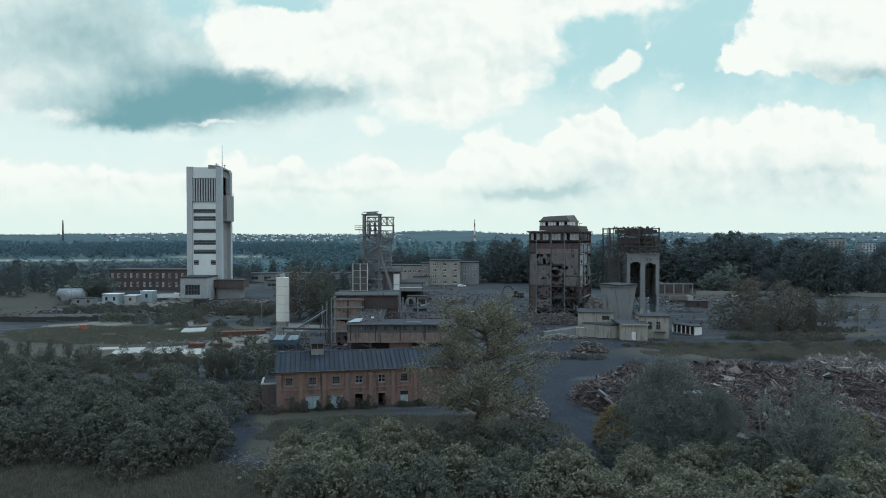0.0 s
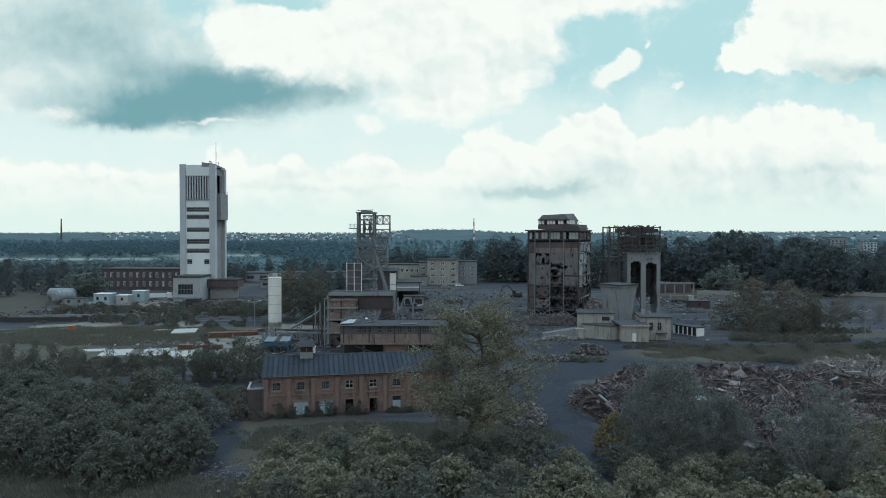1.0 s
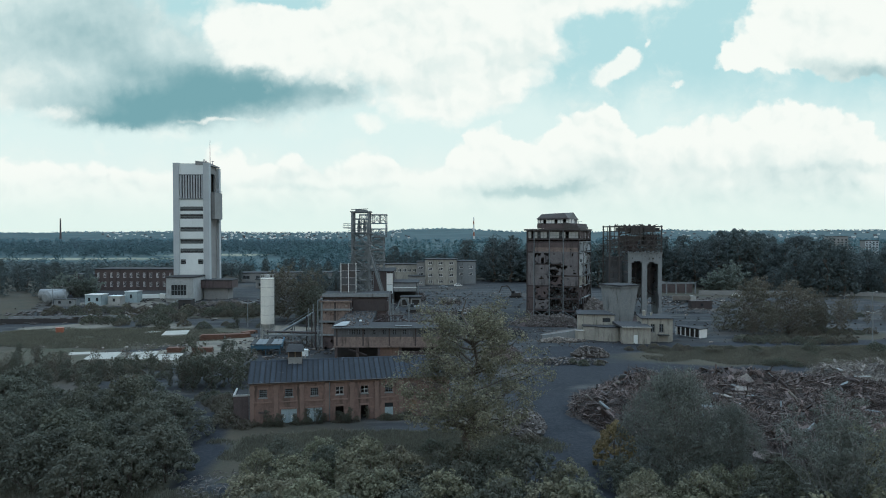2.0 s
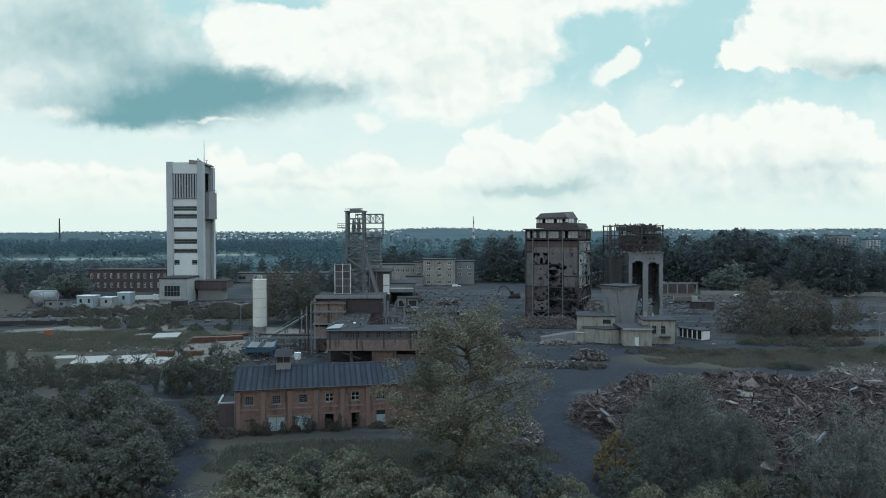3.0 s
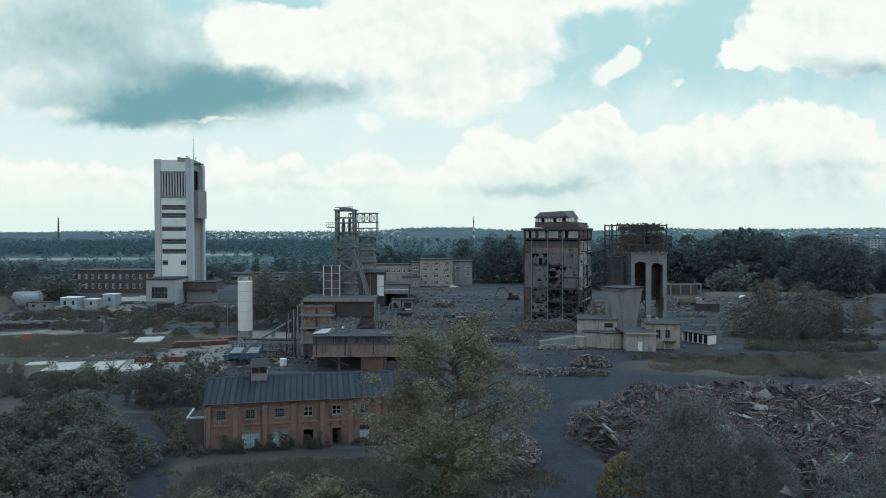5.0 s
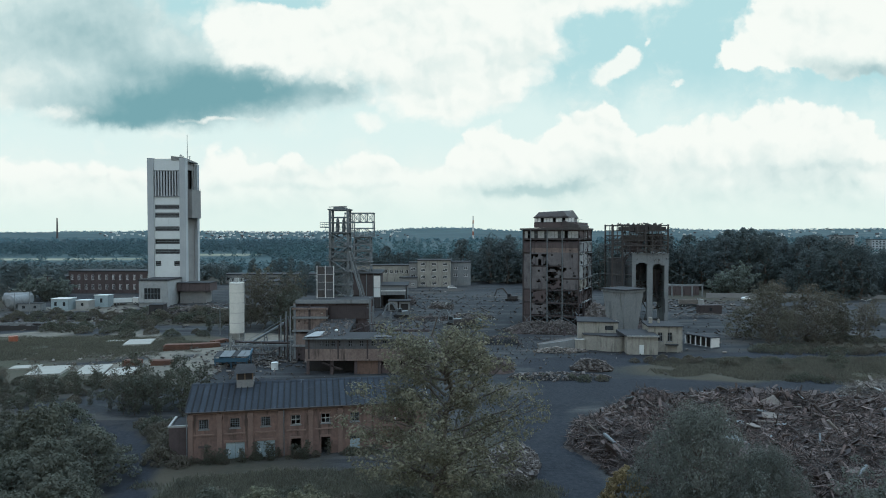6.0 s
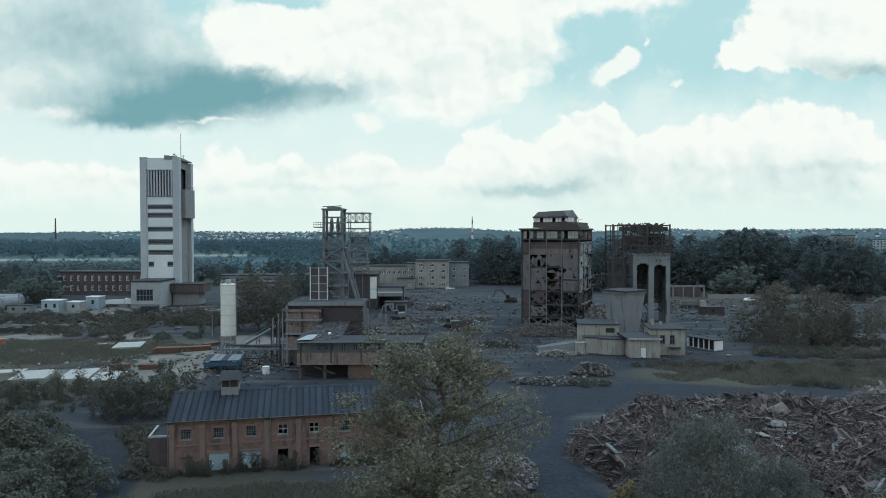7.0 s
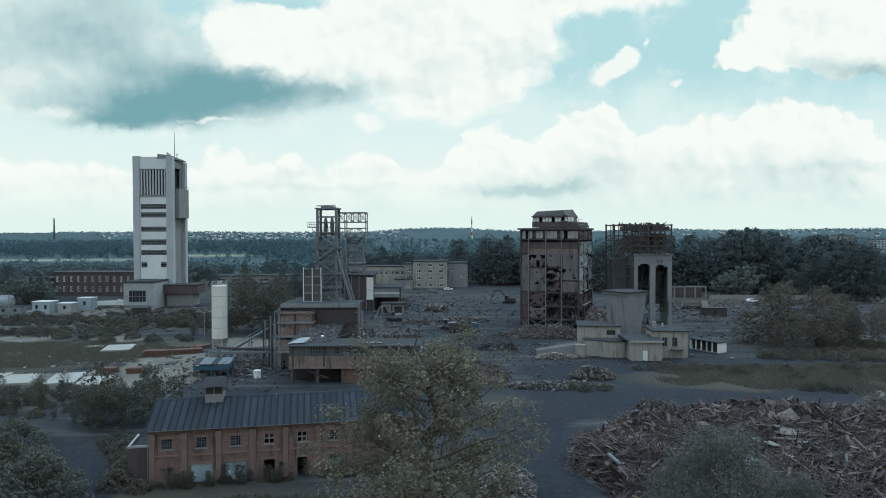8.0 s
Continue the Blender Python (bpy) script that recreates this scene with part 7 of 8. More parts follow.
def heap(name, label, cx, cy, rx, ry, h, n, sizes, mat, base_mat, seed, singles=0, single_mats=(), flat=0.4, lump=0.35, chunky=False):
    """A mound with loose pieces tangled over it; the largest pieces are parts of their own."""
    rnd = random.Random(seed)

    def top(x, y):
        e = 1 - ((x - cx) / rx) ** 2 - ((y - cy) / ry) ** 2 + 0.30 * noise.noise((x * 0.11, y * 0.11, seed))
        return h * smooth_step(-0.05, flat, e) * (1 + lump * noise.noise((x * 0.16, y * 0.16, seed + 9.0)) * 1.6)
    t = thing(name, label, "heap", cx, cy, 0)
    s, nx, ny = Shape(), 40, 28
    xs = [cx + rx * 1.15 * (2 * i / nx - 1) for i in range(nx + 1)]
    ys = [cy + ry * 1.15 * (2 * j / ny - 1) for j in range(ny + 1)]
    s.v = [(x - cx, y - cy, ground_z(x, y) - 0.35 + top(x, y) * 0.93 + 0.25 * noise.noise((x, y, 1.0)) * (top(x, y) > 0.3)) for y in ys for x in xs]
    s.f = [(j * (nx + 1) + i, j * (nx + 1) + i + 1, (j + 1) * (nx + 1) + i + 1, (j + 1) * (nx + 1) + i) for j in range(ny) for i in range(nx)]
    part("mound", s, base_mat, t)

    def spot():
        while True:
            x, y = cx + rx * 1.1 * rnd.uniform(-1, 1), cy + ry * 1.1 * rnd.uniform(-1, 1)
            k = top(x, y)
            if k > 0.12 * h:
                return x - cx, y - cy, ground_z(x, y) + k
    s = Shape()
    for _ in range(n):
        x, y, z = spot()
        ln = rnd.uniform(*sizes) * (1.6 if rnd.random() < 0.12 else 1.0)
        d = Vector((rnd.gauss(0, 1), rnd.gauss(0, 1), rnd.gauss(0, 0.45))).normalized() * (ln / 2)
        p = Vector((x, y, z + rnd.uniform(-0.15, 0.3)))
        if chunky:
            s.beam(p - d, p + d, ln * rnd.uniform(0.5, 1), ln * rnd.uniform(0.4, 0.9))
        else:
            s.beam(p - d, p + d, 0.6 * rnd.random() if rnd.random() < 0.12 else rnd.choice((0.03, 0.04, 0.05, 0.07, 0.09, 0.12)), rnd.choice((0.03, 0.04, 0.06)))
    part("loose_scrap", s, mat, t)["kind"] = "stuff"
    if singles:
        ms = piece_meshes(single_mats)
        for _ in range(singles):
            x, y, z = spot()
            ob = part("scrap_piece", rnd.choice(ms), None, t)
            k = rnd.choice((0.7, 0.9, 1.1, 1.5, 1.9))
            ob.matrix_basis = pose(x, y, z + 0.2, rnd.gauss(0, 25), rnd.gauss(0, 20), rnd.uniform(0, 360)) @ Matrix.Diagonal((k, k, k, 1))
    return t


heap("scrap_heap", "broad heap of rusty scrap iron, beams and torn sheet", 60, 124.0, 37, 27, 2.7, 20000, (0.6, 2.9), SCRAP, SCRAP_BED, 4, 280, (SCRAP, SCRAP, SCRAP_PALE, RUST, STEEL), flat=0.35)
heap("scrap_heap", "heap of pale mixed scrap behind the rusty one", 90, 143, 18, 13, 3.4, 3200, (0.6, 2.2), SCRAP_PALE, SCRAP_BED, 5, 40, (SCRAP_PALE, SCRAP_PALE, STEEL_PALE))
heap("rubble_heap", "grey rubble heap beside the cinder track", 14.5, 116, 4.2, 6, 2.0, 1000, (0.15, 0.55), RUBBLE, RUBBLE, 6, chunky=True, flat=1.0)
heap("rubble_heap", "low bank of broken concrete and tyres", 30, 171, 12, 3.6, 0.75, 420, (0.1, 0.5), RUBBLE, GROUND, 7, chunky=True, flat=1.0)
heap("rubble_heap", "brick rubble fallen at the foot of the washery", 38, 237, 16, 6, 2.4, 2200, (0.1, 0.5), RUBBLE, BRICK_DARK, 8, chunky=True, flat=1.0)
heap("rubble_heap", "rubble and twisted steel below the bunker", 72, 246, 9, 5, 1.6, 500, (0.4, 1.2), RUBBLE, BRICK_DARK, 9, flat=1.0)
heap("rubble_heap", "spoil bank overgrown beside the tower road", -84, 272, 20, 8, 2.0, 900, (0.2, 0.7), RUBBLE, GROUND, 10, chunky=True, flat=1.0)
heap("rubble_heap", "scattered debris by the footpath", -26, 90, 4.2, 8, 0.45, 260, (0.2, 0.8), RUBBLE, GROUND, 11, flat=1.0)
heap("rubble_heap", "heap of dark spoil in the yard", 14, 262, 10, 4, 0.9, 200, (0.3, 0.8), RUBBLE, GROUND, 12, chunky=True, flat=1.0)
heap("rubble_heap", "rubble bank by the loading bunker", 96, 262, 14, 5, 1.0, 350, (0.4, 1.2), SCRAP_PALE, GROUND, 13, flat=1.0)
heap("rubble_heap", "bank of spoil and scrap before the washery", 22, 218, 6, 3, 2.2, 260, (0.4, 1.2), SCRAP, GROUND, 14, flat=1.0)
heap("rubble_heap", "small scrap bank behind the tall tree", 16.5, 178, 5.0, 4.0, 3.0, 420, (0.5, 1.6), SCRAP, SCRAP, 15, flat=1.0)


heap("rubble_heap", "tall bank of brick and steel between washery and hopper", 53.5, 241, 5.5, 8, 6.0, 1500, (0.2, 0.9), RUBBLE, BRICK_DARK, 16, chunky=True, flat=1.0)
heap("scrap_heap", "heap of pale stripped machine parts in the yard", 5.0, 284, 5.5, 3.0, 1.9, 260, (0.5, 2.0), SCRAP_PALE, SCRAP_BED, 17, 8, (SCRAP_PALE, STEEL_PALE), flat=1.0)
heap("scrap_heap", "dark scrap stacked beside the open shed", -8.5, 296, 4.0, 5.0, 2.6, 260, (0.5, 2.0), SCRAP, SCRAP_BED, 18, flat=1.0)
heap("scrap_heap", "low dark line of scrap across the yard", 2.0, 258, 9.0, 3.0, 1.0, 320, (0.4, 1.8), SCRAP, SCRAP_BED, 19, flat=1.0)
heap("rubble_heap", "dark broken bank at the end of the cinder track", 39, 180, 5.0, 3.0, 1.9, 420, (0.2, 0.6), RUBBLE, SCRAP_BED, 20, chunky=True, flat=1.0)


heap("rubble_heap", "low whitewashed rubble along the ramp wall", 36, 203.5, 8.0, 2.6, 0.9, 420, (0.15, 0.6), SCRAP_PALE, GROUND, 21, chunky=True, flat=1.0)


def slab_stack(x, y, w, d, n, rz, mat, label):
    t = thing("slab_stack", label, "building material", x, y, ground_z(x, y) - 0.05, rz)
    rnd = random.Random(x)
    for i in range(n):
        o = rnd.uniform(-0.25, 0.25)
        part("slab", Shape().box(-w / 2 + o, w / 2 + o, -d / 2, d / 2, i * 0.32, i * 0.32 + 0.28), mat, t)


for x, y, w, d, n, rz in ((-80.0, 218, 7.0, 9.5, 2, 14), (-88.0, 222, 5.0, 2.6, 1, 5), (-83.0, 180, 7.0, 10, 2, 14), (-73.4, 180, 6.0, 11, 2, 14), (-65.4, 177, 6.0, 9, 2, 14), (-91.5, 185, 6.0, 4.0, 1, 14)):
    slab_stack(x, y, w, d, n, rz, SLAB_GREY, "stack of pale concrete slabs on the ground")
for x, y, w, d, n, rz in ((-65.0, 207.5, 6.5, 2.4, 5, 12), (-58.5, 211, 7.0, 2.4, 4, 22), (-57.5, 219, 5.0, 2.0, 3, 60), (-60.5, 187, 5.0, 2.0, 4, 5), (-68, 187.5, 4.0, 2.2, 4, 0)):
    slab_stack(x, y, w, d, n, rz, RUST_ORANGE, "stack of rusty orange steel sections")


def cabin(x, y, w, d, h, rz, mat, roof, label, windows=2):
    t = thing("site_cabin", label, "cabin", x, y, ground_z(x, y) - 0.05, rz)
    holes = [(w * (i + 0.5) / windows - 0.5, w * (i + 0.5) / windows + 0.5, h * 0.4, h * 0.75) for i in range(windows)]
    part("front_wall", Shape().wall(w, h, 0.12, holes), mat, t)
    part("body", Shape().box(0, w, 0.35, d, 0, h), mat, t)
    for a, b, c, e in holes:
        part("window", Shape().box(a, b, 0.06, 0.1, c, e), GLASS, t)
    part("roof", Shape().box(-0.15, w + 0.15, -0.15, d + 0.15, h, h + 0.2), roof, t)


cabin(-139.5, 279, 6.6, 5, 4.2, -4, DOOR_PAINT, WHITE_PAINT, "small pale blue cabin with a white roof")
cabin(-131.5, 281, 5.0, 4, 3.4, -4, STEEL_PALE, WHITE_PANEL, "white steel site cabin beside the dusty road", 1)
cabin(-127.5, 287, 5.2, 4, 4.4, -4, DOOR_PAINT, WHITE_PANEL, "white van-bodied store beside the cabins", 1)
cabin(-150, 276, 8.0, 4, 2.8, 4, CONCRETE, ROOF_FELT, "low concrete store with a felt roof", 2)
cabin(-96, 262, 4.6, 4, 4.6, 0, DARK, ROOF_FELT, "dark steel hut on the bank", 1)
cabin(96.5, 268, 8.0, 3, 3.0, 3, RUST, RUST, "rust-brown steel container in the yard", 1)


def storage_tank(x, y, r, L, rz):
    t = thing("storage_tank", "pale horizontal storage tank on concrete saddles", "tank", x, y, ground_z(x, y), rz)
    part("shell", Shape().tube((-L / 2, 0, r + 0.5), (L / 2, 0, r + 0.5), r, r, 24).tube((L / 2, 0, r + 0.5), (L / 2 + 0.7, 0, r + 0.5), r, r * 0.6, 24).tube((-L / 2 - 0.7, 0, r + 0.5), (-L / 2, 0, r + 0.5), r * 0.6, r, 24), CONCRETE, t, smooth=False)
    for a in (-L * 0.3, L * 0.3):
        part("saddle", Shape().box(a - 0.4, a + 0.4, -r * 0.8, r * 0.8, 0, 0.9), CONCRETE, t)


storage_tank(-158.5, 290, 2.4, 9.0, 6)
storage_tank(-153.0, 281, 2.5, 6.5, 70)


# ---- vehicles ----
def car(x, y, rz, mat, label):
    t = thing("car", label, "car", x, y, ground_z(x, y), rz)
    prof = [(-2.1, 0.35), (2.1, 0.35), (2.1, 0.8), (1.2, 0.95), (0.6, 1.42), (-1.3, 1.45), (-1.9, 1.0), (-2.1, 0.9)]
    s = Shape()
    k = len(prof)
    s.v = [(a, -0.85 if b < 1.2 else -0.65, b) for a, b in prof] + [(a, 0.85 if b < 1.2 else 0.65, b) for a, b in prof]
    s.f = [tuple(range(k)), tuple(range(2 * k - 1, k - 1, -1))] + [(i, k + i, k + (i + 1) % k, (i + 1) % k) for i in range(k)]
    part("body", s, mat, t)
    for yy in (-0.79, 0.79):
        part("side_window", Shape().prism([(-1.4, yy - 0.02), (0.9, yy - 0.02), (0.9, yy + 0.02), (-1.4, yy + 0.02)], 0.98, 1.32), GLASS, t)
    for xx in (-1.3, 1.3):
        for yy in (-0.8, 0.8):
            w = part("wheel", Shape().tube((xx, yy - 0.1, 0.33), (xx, yy + 0.1, 0.33), 0.33, 0.33, 14), RUBBER, t)
            part("rim", Shape().tube((xx, yy - 0.12, 0.33), (xx, yy + 0.12, 0.33), 0.19, 0.19, 10), STEEL_PALE, w)


def truck(x, y, rz, mat, body, label):
    t = thing("truck", label, "truck", x, y, ground_z(x, y), rz)
    part("chassis", Shape().box(-4.5, 4.2, -0.5, 0.5, 0.7, 1.0), STEEL, t)
    cab = part("cab", Shape().prism([(2.4, -1.2), (4.4, -1.2), (4.4, 1.2), (2.4, 1.2)], 0.8, [3.0, 2.6, 2.6, 3.0]), mat, t)
    part("windscreen", Shape().box(4.405, 4.43, -1.0, 1.0, 1.8, 2.5), GLASS, cab)
    bed = part("load_bed", Shape().box(-4.6, 2.2, -1.25, 1.25, 1.05, 1.25).box(-4.6, 2.2, -1.25, -1.15, 1.25, 2.6).box(-4.6, 2.2, 1.15, 1.25, 1.25, 2.6).box(-4.6, -4.5, -1.15, 1.15, 1.25, 2.6).box(2.1, 2.2, -1.15, 1.15, 1.25, 2.6), body, t)
    for xx in (-3.5, -2.3, 3.3):
        for yy in (-1.05, 1.05):
            w = part("wheel", Shape().tube((xx, yy - 0.17, 0.5), (xx, yy + 0.17, 0.5), 0.5, 0.5, 16), RUBBER, t)
            part("rim", Shape().tube((xx, yy - 0.19, 0.5), (xx, yy + 0.19, 0.5), 0.26, 0.26, 10), STEEL_PALE, w)


def excavator(x, y, rz, mat, label, reach=1.0):
    t = thing("excavator", label, "excavator", x, y, ground_z(x, y), rz)
    for yy in (-1.2, 1.2):
        part("track", Shape().box(-2.0, 2.0, yy - 0.3, yy + 0.3, 0.1, 0.9).tube((-2.0, yy - 0.3, 0.5), (-2.0, yy + 0.3, 0.5), 0.4, 0.4, 10).tube((2.0, yy - 0.3, 0.5), (2.0, yy + 0.3, 0.5), 0.4, 0.4, 10), RUBBER, t)
    part("house", Shape().prism([(-2.4, -1.3), (1.2, -1.3), (1.2, 1.3), (-2.4, 1.3)], 1.0, [2.3, 2.0, 2.0, 2.3]), mat, t)
    cab = part("cab", Shape().prism([(0.0, 0.3), (1.6, 0.3), (1.6, 1.3), (0.0, 1.3)], 1.2, 3.1), mat, t)
    part("cab_window", Shape().box(1.605, 1.63, 0.4, 1.2, 1.9, 3.0).box(0.2, 1.4, 1.305, 1.32, 1.9, 3.0), GLASS, cab)
    part("boom", Shape().beam((1.0, -0.2, 1.8), (3.6 * reach, -0.2, 5.0), 0.4, 0.6).beam((3.6 * reach, -0.2, 5.0), (6.2 * reach, -0.2, 4.6), 0.4, 0.5), mat, t)
    arm = part("dipper", Shape().beam((6.2 * reach, -0.2, 4.7), (7.4 * reach, -0.2, 1.6), 0.35, 0.4), mat, t)
    part("bucket", Shape().tube((7.5 * reach, -0.8, 1.2), (7.5 * reach, 0.4, 1.2), 0.7, 0.7, 8), STEEL, arm)


car(-4.0 + 14, 363, 3, WHITE_PAINT, "white car parked beside the office block")
car(47, 352, 20, STEEL_PALE, "grey car parked at the far edge of the yard")
car(52, 370, 10, WHITE_PAINT, "white car parked before the trees")
car(2.5, 352, 0, STEEL, "dark car parked before the offices")
car(130, 306, 15, WHITE_PAINT, "white car parked by the far scrap")
car(-124, 290, 20, STEEL_PALE, "grey car beside the white cabins")
car(-104, 283, 50, STEEL, "dark car by the tower road")
truck(13.5, 243, 4, BLUE_PAINT, STEEL_DARK, "blue tipper truck standing in the yard")
truck(-118, 293, 15, WHITE_PAINT, WHITE_PANEL, "white lorry parked by the brick workshop")
truck(100, 286, -8, STEEL_PALE, SCRAP_PALE, "grey lorry loaded with scrap")
excavator(33.5, 304, 160, STEEL_DARK, "dark grab excavator with a raised boom")
excavator(9.0, 247.5, 170, STEEL, "dark loader beside the blue truck", 0.7)
excavator(-9, 262, 200, STEEL, "dark excavator beside the sheds", 0.8)


def conveyor(p, q, w, label):
    """An inclined steel gantry on trestles."""
    t = thing("conveyor", label, "conveyor")
    p, q = Vector(p), Vector(q)
    part("belt_frame", Shape().beam(p, q, w, 0.5), STEEL, t)
    part("hand_rail", Shape().beam(p + Vector((0, 0, 1.1)), q + Vector((0, 0, 1.1)), 0.08), STEEL, t)
    n = max(2, int((q - p).length / 6))
    for i in range(n + 1):
        c = p.lerp(q, i / n)
        g = ground_z(c.x, c.y)
        if c.z - g > 0.8:
            part("trestle_leg", Shape().beam((c.x - 0.6, c.y, g - 0.1), (c.x - w / 2, c.y, c.z), 0.2), STEEL, t)
            part("trestle_leg", Shape().beam((c.x + 0.6, c.y, g - 0.1), (c.x + w / 2, c.y, c.z), 0.2), STEEL, t)
        part("rail_post", Shape().beam(c, c + Vector((0, 0, 1.1)), 0.08), STEEL, t)


conveyor((-45.5, 199, 3.0), (-36.5, 212, 8.5), 0.45, "inclined rusting belt conveyor beside the silo")
conveyor((-46, 192.5, 4.6), (-31.5, 192.5, 4.8), 0.4, "level pipe bridge on steel trestles")


def pipe_run(pts, r, mat, label):
    """A pipe carried on posts from point to point."""
    t = thing("pipe_run", label, "pipe")
    for k, (a, b) in enumerate(zip(pts, pts[1:])):
        part("pipe", Shape().tube(a, b, r, r, 10), mat, t)
        n = max(1, int((Vector(b) - Vector(a)).length / 4.5))
        for i in range(n + 1):
            c = Vector(a).lerp(Vector(b), i / n)
            part("flange", Shape().tube(c - (Vector(b) - Vector(a)).normalized() * 0.06, c + (Vector(b) - Vector(a)).normalized() * 0.06, r * 1.5, r * 1.5, 10), mat, t)
            if a[2] == b[2]:
                g = ground_z(c.x, c.y)
                part("post", Shape().beam((c.x, c.y, g - 0.1), (c.x, c.y, c.z - r), 0.16), STEEL_DARK, t)


pipe_run([(-46, 196, 5.2), (-31.8, 193.4, 5.2)], 0.28, RUST, "rusty lagged pipe on steel posts")
pipe_run([(-45.5, 189, 3.4), (-36, 188, 3.4), (-36, 200, 3.4)], 0.2, STEEL_DARK, "dark pipe bent round the works yard")
pipe_run([(-41, 202, 4.2), (-32.4, 204, 4.2)], 0.22, STEEL, "grey pipe running into the works")
for x, y, h in ((-34.6, 195.2, 10.5), (-33.8, 195.6, 9.0), (-33.2, 194.8, 11.5), (-35.6, 197.5, 8.0)):
    pipe_run([(x, y, ground_z(x, y) - 0.1), (x, y, ground_z(x, y) + h)], 0.16, RUST if h < 10 else CONCRETE, "upright rusted stack pipe beside the works")


def blue_canopy():
    t = thing("loading_canopy", "blue steel loading canopy with pale roof sheets", "canopy", -46.8, 182.0, 1.2, 4)
    for xx in (0.2, 3.8, 7.4):
        for yy in (0.2, 4.6):
            part("post", Shape().beam((xx, yy, 0), (xx, yy, 2.7), 0.22), BLUE_PAINT, t)
    part("blue_wall", Shape().box(0.0, 2.4, 4.7, 4.85, 0.2, 3.2), BLUE_PAINT, t)
    part("blue_wall", Shape().box(0.1, 7.5, -0.1, 0.0, 1.5, 2.4), BLUE_PAINT, t)
    for i in range(6):
        part("roof_sheet", Shape().prism([(i * 1.3, -0.2), (i * 1.3 + 1.22, -0.2), (i * 1.3 + 1.22, 5.0), (i * 1.3, 5.0)], 2.7, [2.8, 2.8, 3.3, 3.3]), STEEL if i % 3 else ROOF_FELT, t)
    part("side_girder", Shape().beam((7.7, 0, 2.0), (7.7, 5, 3.6), 0.3, 0.5), BLUE_PAINT, t)


blue_canopy()


def drum(x, y, r, h, mat, label):
    t = thing("drum", label, "drum", x, y, ground_z(x, y) - 0.02)
    part("shell", Shape().tube((0, 0, 0), (0, 0, h), r, r, 18).tube((0, 0, h), (0, 0, h + 0.05), r * 1.04, r * 1.04, 18), mat, t)


drum(-32.8, 181.5, 0.8, 1.6, WHITE_PANEL, "white plastic drum by the works wall")
drum(-116.4, 220, 1.2, 1.6, ORANGE_PAINT, "orange steel tank lying in the grass")


def lamp_post(x, y, h, rz):
    t = thing("lamp_post", "weathered concrete lamp post with a double arm", "street lamp", x, y, ground_z(x, y) - 0.1, rz, group="yard lamp posts")
    part("pole", Shape().tube((0, 0, 0), (0, 0, h), 0.16, 0.09, 8), CONCRETE, t)
    for s in (-1, 1):
        arm = part("arm", Shape().beam((0, 0, h - 0.1), (s * 1.6, 0, h + 0.3), 0.09), STEEL_PALE, t)
        part("lamp_head", Shape().box(min(s * 1.5, s * 2.3), max(s * 1.5, s * 2.3), -0.15, 0.15, h + 0.25, h + 0.42), STEEL_PALE, arm)


for x, y, h in ((118, 193, 9.5), (138, 240, 9.0), (152, 247, 9.0), (-139, 265, 9.0), (-146, 268, 8.5), (-62, 233, 8.0), (57, 262, 12.0)):
    lamp_post(x, y, h, 20 if x > 0 else 0)


def wall_run(name, label, pts, h, mat, th=0.3):
    t = thing(name, label, "wall")
    for (ax, ay), (bx, by) in zip(pts, pts[1:]):
        g = min(ground_z(ax, ay), ground_z(bx, by)) - 0.2
        part("wall_length", Shape().beam((ax, ay, g + h / 2), (bx, by, g + h / 2), th, h), mat, t)


wall_run("yard_wall", "long low concrete wall along the rail track", [(-150, 248), (-125, 250), (-108, 249)], 1.4, CONCRETE)
wall_run("yard_wall", "low dark bank wall beside the grass field", [(-160, 240), (-122, 241)], 1.8, DARK)
wall_run("yard_wall", "pale concrete fence below the trees", [(118, 318), (150, 316), (185, 308), (220, 296)], 2.2, GREY_RENDER)
for x, y, L in ((92, 330, 14), (96, 322, 22)):
    t = thing("open_store", "ruined open store with concrete posts", "ruin", x, y, ground_z(x, y))
    for i in range(6):
        part("post", Shape().box(i * L / 5 - 0.25, i * L / 5 + 0.25, 0, 0.5, 0, 4.6), CONCRETE, t)
    part("beam", Shape().box(-0.4, L + 0.4, 0.0, 0.5, 4.6, 5.2), CONCRETE, t)
    part("back_wall", Shape().box(-0.4, L + 0.4, 5, 5.3, 0, 4.0), BRICK_DARK, t)


# ---- far town ----
def tower_block(x, y, w, d, h, rz, label, face):
    t = thing("apartment_block", label, "apartment block", x, y, ground_z(x, y), rz)
    part("body", Shape().box(0.2, w - 0.2, 0.2, d, 0, h - 0.05), GREY_RENDER, t)
    nf, nw = int(h / 2.9), int(w / 3.6)
    holes = [(w * (i + 0.5) / nw - 0.9, w * (i + 0.5) / nw + 0.9, 1.0 + k * 2.9, 2.5 + k * 2.9) for k in range(nf) for i in range(nw)]
    part("front_wall", Shape().wall(w, h, 0.2, holes), face, t)
    for a, b, c, e in holes:
        part("window", Shape().box(a, b, 0.12, 0.16, c, e), GLASS, t)
    part("roof", Shape().box(-0.2, w + 0.2, -0.2, d + 0.2, h, h + 0.6), ROOF_FELT, t)


tower_block(434, 757, 22, 13, 12, -6, "pale panel-built apartment block beyond the trees", WHITE_CONCRETE)
tower_block(441, 785, 21, 13, 23, -6, "grey windowed apartment block behind the pale one", GREY_RENDER)
tower_block(495, 805, 15, 13, 18, -6, "small pale apartment block between the trees", WHITE_CONCRETE)


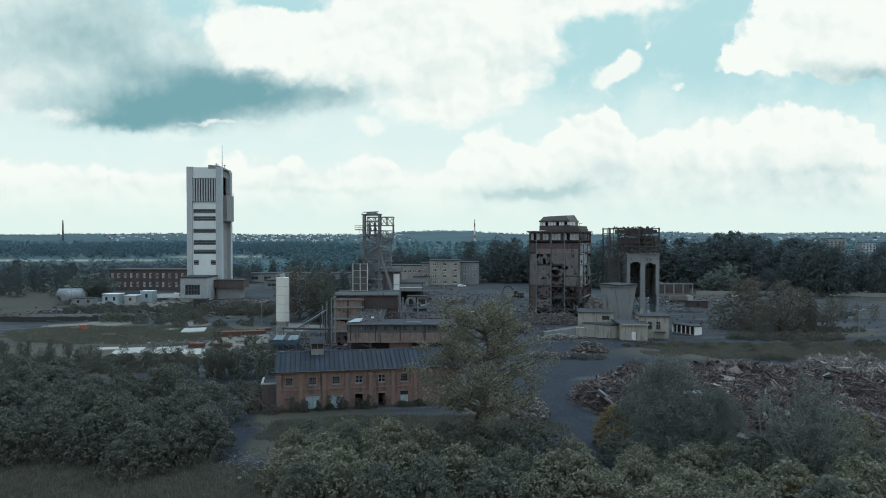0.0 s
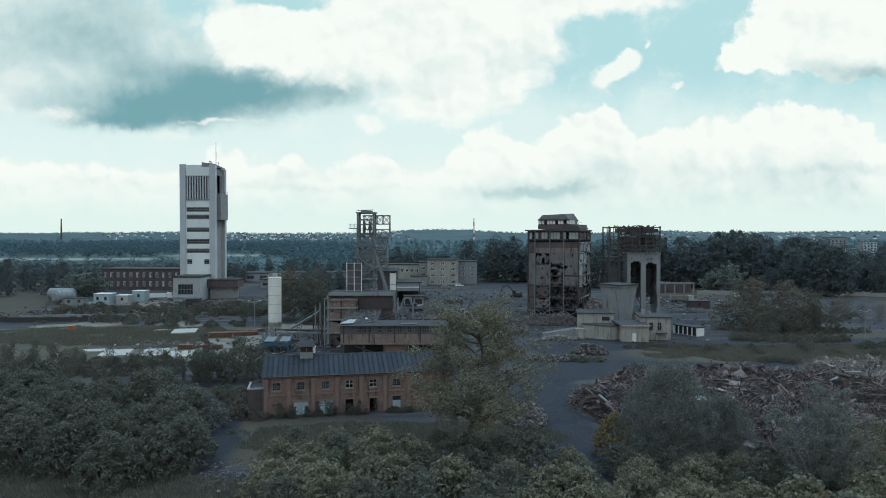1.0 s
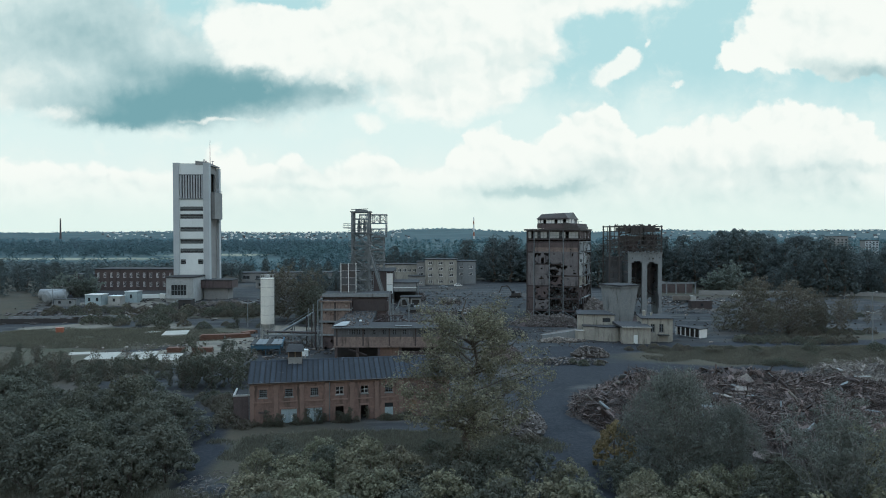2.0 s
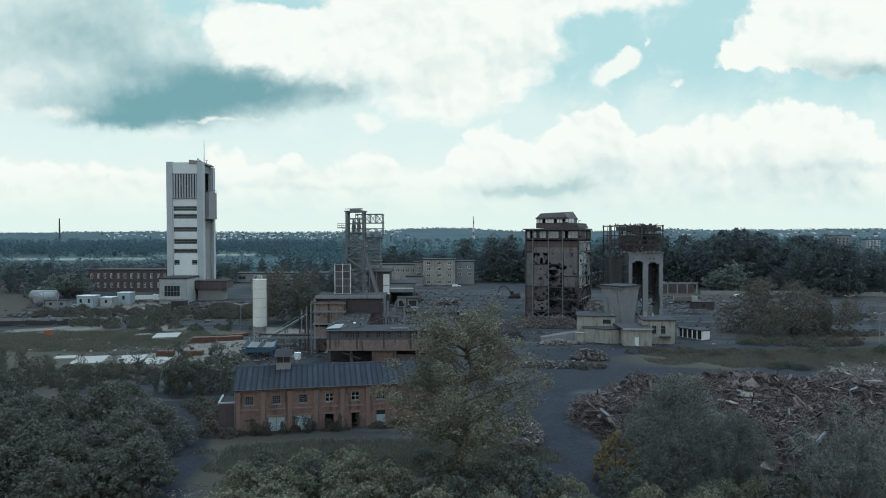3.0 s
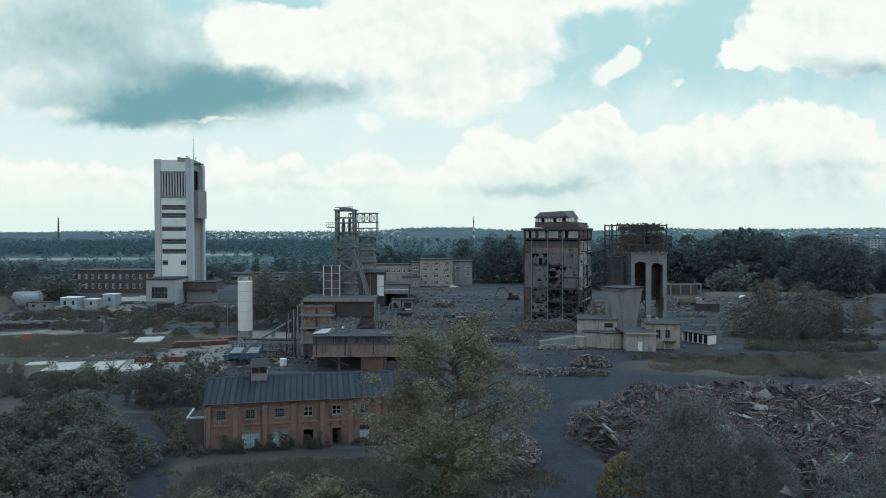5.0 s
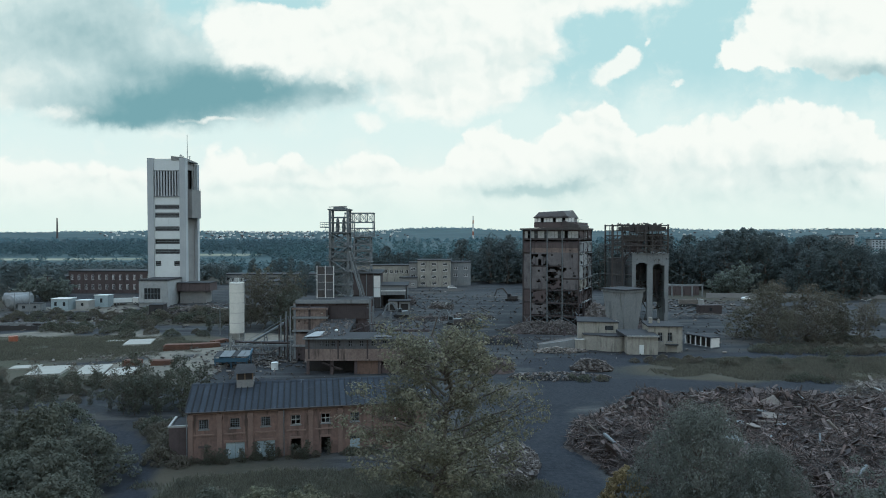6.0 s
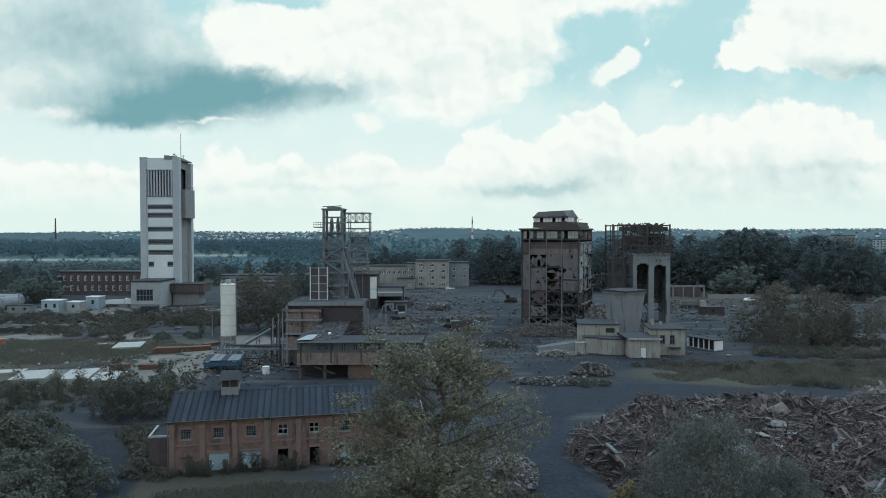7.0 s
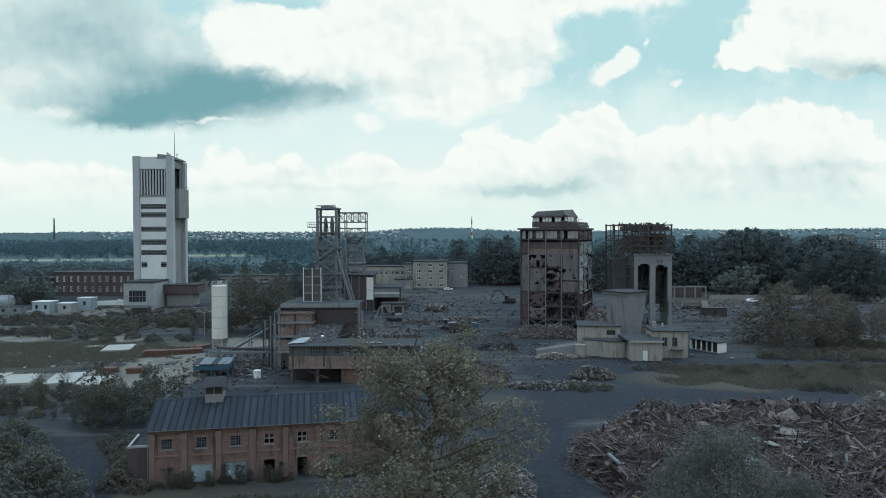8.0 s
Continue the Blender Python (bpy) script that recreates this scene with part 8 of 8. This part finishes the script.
def far_town():
    rnd = random.Random(77)
    s, u = Shape(), Shape()
    for _ in range(320):
        a, y = rnd.choice((rnd.uniform(-0.5, -0.22), rnd.uniform(-0.34, -0.05), rnd.uniform(-0.34, -0.05), rnd.uniform(0.3, 0.66))), rnd.uniform(2400, 4100)
        x, g = a * y, ground_z(a * y, y)
        w, d, h = rnd.uniform(3, 11), rnd.uniform(8, 16), rnd.uniform(0, 2.5)
        (s if rnd.random() < 0.75 else u).box(x, x + w, y, y + d, g + 3, g + 7 + h * 0.7)
    tagged(part("far_town", s, WHITE_PAINT), "scattered pale roofs of the distant town", "town", kind="stuff")
    tagged(part("far_town", u, BRICK_DARK), "scattered red roofs of the distant town", "town", kind="stuff")


far_town()
for x, y, h, r in ((114, 2460, 82, 3.4), (-1500, 2693, 82, 4.0)):
    t = thing("far_chimney", "tall slender chimney on the skyline" if x < 0 else "red and white banded mast on the skyline", "chimney", x, y, ground_z(x, y))
    for i in range(6):
        part("band", Shape().tube((0, 0, h * i / 6), (0, 0, h * (i + 1) / 6), r * (1 - 0.08 * i), r * (1 - 0.08 * (i + 1)), 10), WHITE_PAINT if x > 0 and i not in (1, 4) else (ORANGE_PAINT if x > 0 else BRICK_DARK), t)


# ---- grass ----
def grass_patch(label, cx, cy, rx, ry, n, size, mat, seed):
    """Upright blades in tufts, thinning out at the edges."""
    rng = np.random.default_rng(seed)
    base = []
    while len(base) < n:
        x, y = cx + rx * rng.uniform(-1, 1), cy + ry * rng.uniform(-1, 1)
        if math.hypot((x - cx) / rx, (y - cy) / ry) < 1 + 0.35 * noise.noise((x * 0.15, y * 0.15, 4.0)) - 0.5 * rng.random() ** 2 and noise.noise((x * 0.13, y * 0.13, 2.0)) > -0.9 * rng.random():
            base.append((x, y, ground_z(x, y) - 0.03))
    k = 9
    c = np.repeat(np.array(base), k, axis=0)
    c[:, :2] += rng.normal(size=(n * k, 2)) * size * 0.8
    a = rng.uniform(0, 2 * np.pi, n * k)
    side = np.stack([np.cos(a), np.sin(a), np.zeros(n * k)], 1) * (size * 0.16)
    tip = c + rng.normal(size=(n * k, 3)) * size * np.array([0.3, 0.3, 0.0]) + np.array([0, 0, 1.0]) * (size * rng.uniform(0.5, 1.3, n * k))[:, None]
    v = np.stack([c - side, c + side, tip], 1).reshape(-1, 3)
    me = bpy.data.meshes.new("grass")
    me.vertices.add(3 * n * k)
    me.vertices.foreach_set("co", v.ravel())
    me.loops.add(3 * n * k)
    me.loops.foreach_set("vertex_index", np.arange(3 * n * k, dtype=np.int32))
    me.polygons.add(n * k)
    me.polygons.foreach_set("loop_start", np.arange(0, 3 * n * k, 3, dtype=np.int32))
    me.materials.append(mat)
    me.update()
    me.validate()
    tagged(part("grass", me, mat), label, "grass", kind="stuff")


grass_patch("rough dry grass before the brick hall", -6, 107, 26, 8, 7000, 0.45, GRASS, 1)
grass_patch("rough tall grass below the shrubs", -50, 82, 48, 9, 9000, 0.6, GRASS, 2)
grass_patch("weedy grass of the old rail field", -98, 212, 40, 20, 9000, 0.45, GRASS, 3)
grass_patch("rough grass along the far track", 104, 180, 52, 15, 13000, 0.5, GRASS, 4)


def yard_debris(label, rows, mat, seed):
    """Small odds and ends strewn over the works yard."""
    rnd = random.Random(seed)
    s = Shape()
    for cx, cy, rx, ry, n, a, b in rows:
        for _ in range(n):
            x, y = cx + rnd.gauss(0, rx * 0.5), cy + rnd.gauss(0, ry * 0.5)
            ln = rnd.uniform(a, b)
            d = Vector((rnd.gauss(0, 1), rnd.gauss(0, 1), rnd.gauss(0, 0.2))).normalized() * (ln / 2)
            p = Vector((x, y, ground_z(x, y) + 0.12 + rnd.random() * 0.25))
            s.beam(p - d, p + d, ln * rnd.uniform(0.12, 0.6), rnd.uniform(0.1, 0.4))
    tagged(part("yard_debris", s, mat), label, "debris", kind="stuff")


yard_debris("dark debris strewn over the works yard", [(30, 212, 30, 26, 420, 0.1, 0.6), (10, 300, 50, 40, 300, 0.3, 1.6), (-39, 192, 10, 12, 260, 0.2, 1.6), (110, 235, 34, 24, 260, 0.2, 1.2), (0, 262, 30, 36, 220, 0.2, 1.2), (-42, 200, 14, 18, 200, 0.15, 0.9), (60, 225, 40, 24, 160, 0.2, 1.0), (105, 285, 36, 22, 300, 0.4, 2.0), (-90, 272, 40, 22, 420, 0.4, 2.4), (-130, 258, 34, 18, 360, 0.4, 3.0), (-38, 172, 14, 8, 80, 0.15, 0.7)], STEEL_DARK, 31)
yard_debris("pale debris strewn over the works yard", [(30, 215, 34, 28, 160, 0.1, 0.5), (-38, 190, 10, 12, 90, 0.2, 1.2), (10, 310, 50, 40, 120, 0.3, 1.2), (0, 250, 36, 44, 90, 0.3, 1.2), (-42, 198, 16, 18, 90, 0.3, 1.4), (100, 288, 36, 20, 140, 0.4, 1.8), (-95, 268, 44, 20, 160, 0.4, 1.8), (-75, 195, 24, 14, 90, 0.3, 1.2), (60, 222, 36, 24, 60, 0.3, 1.0)], SCRAP_PALE, 32)
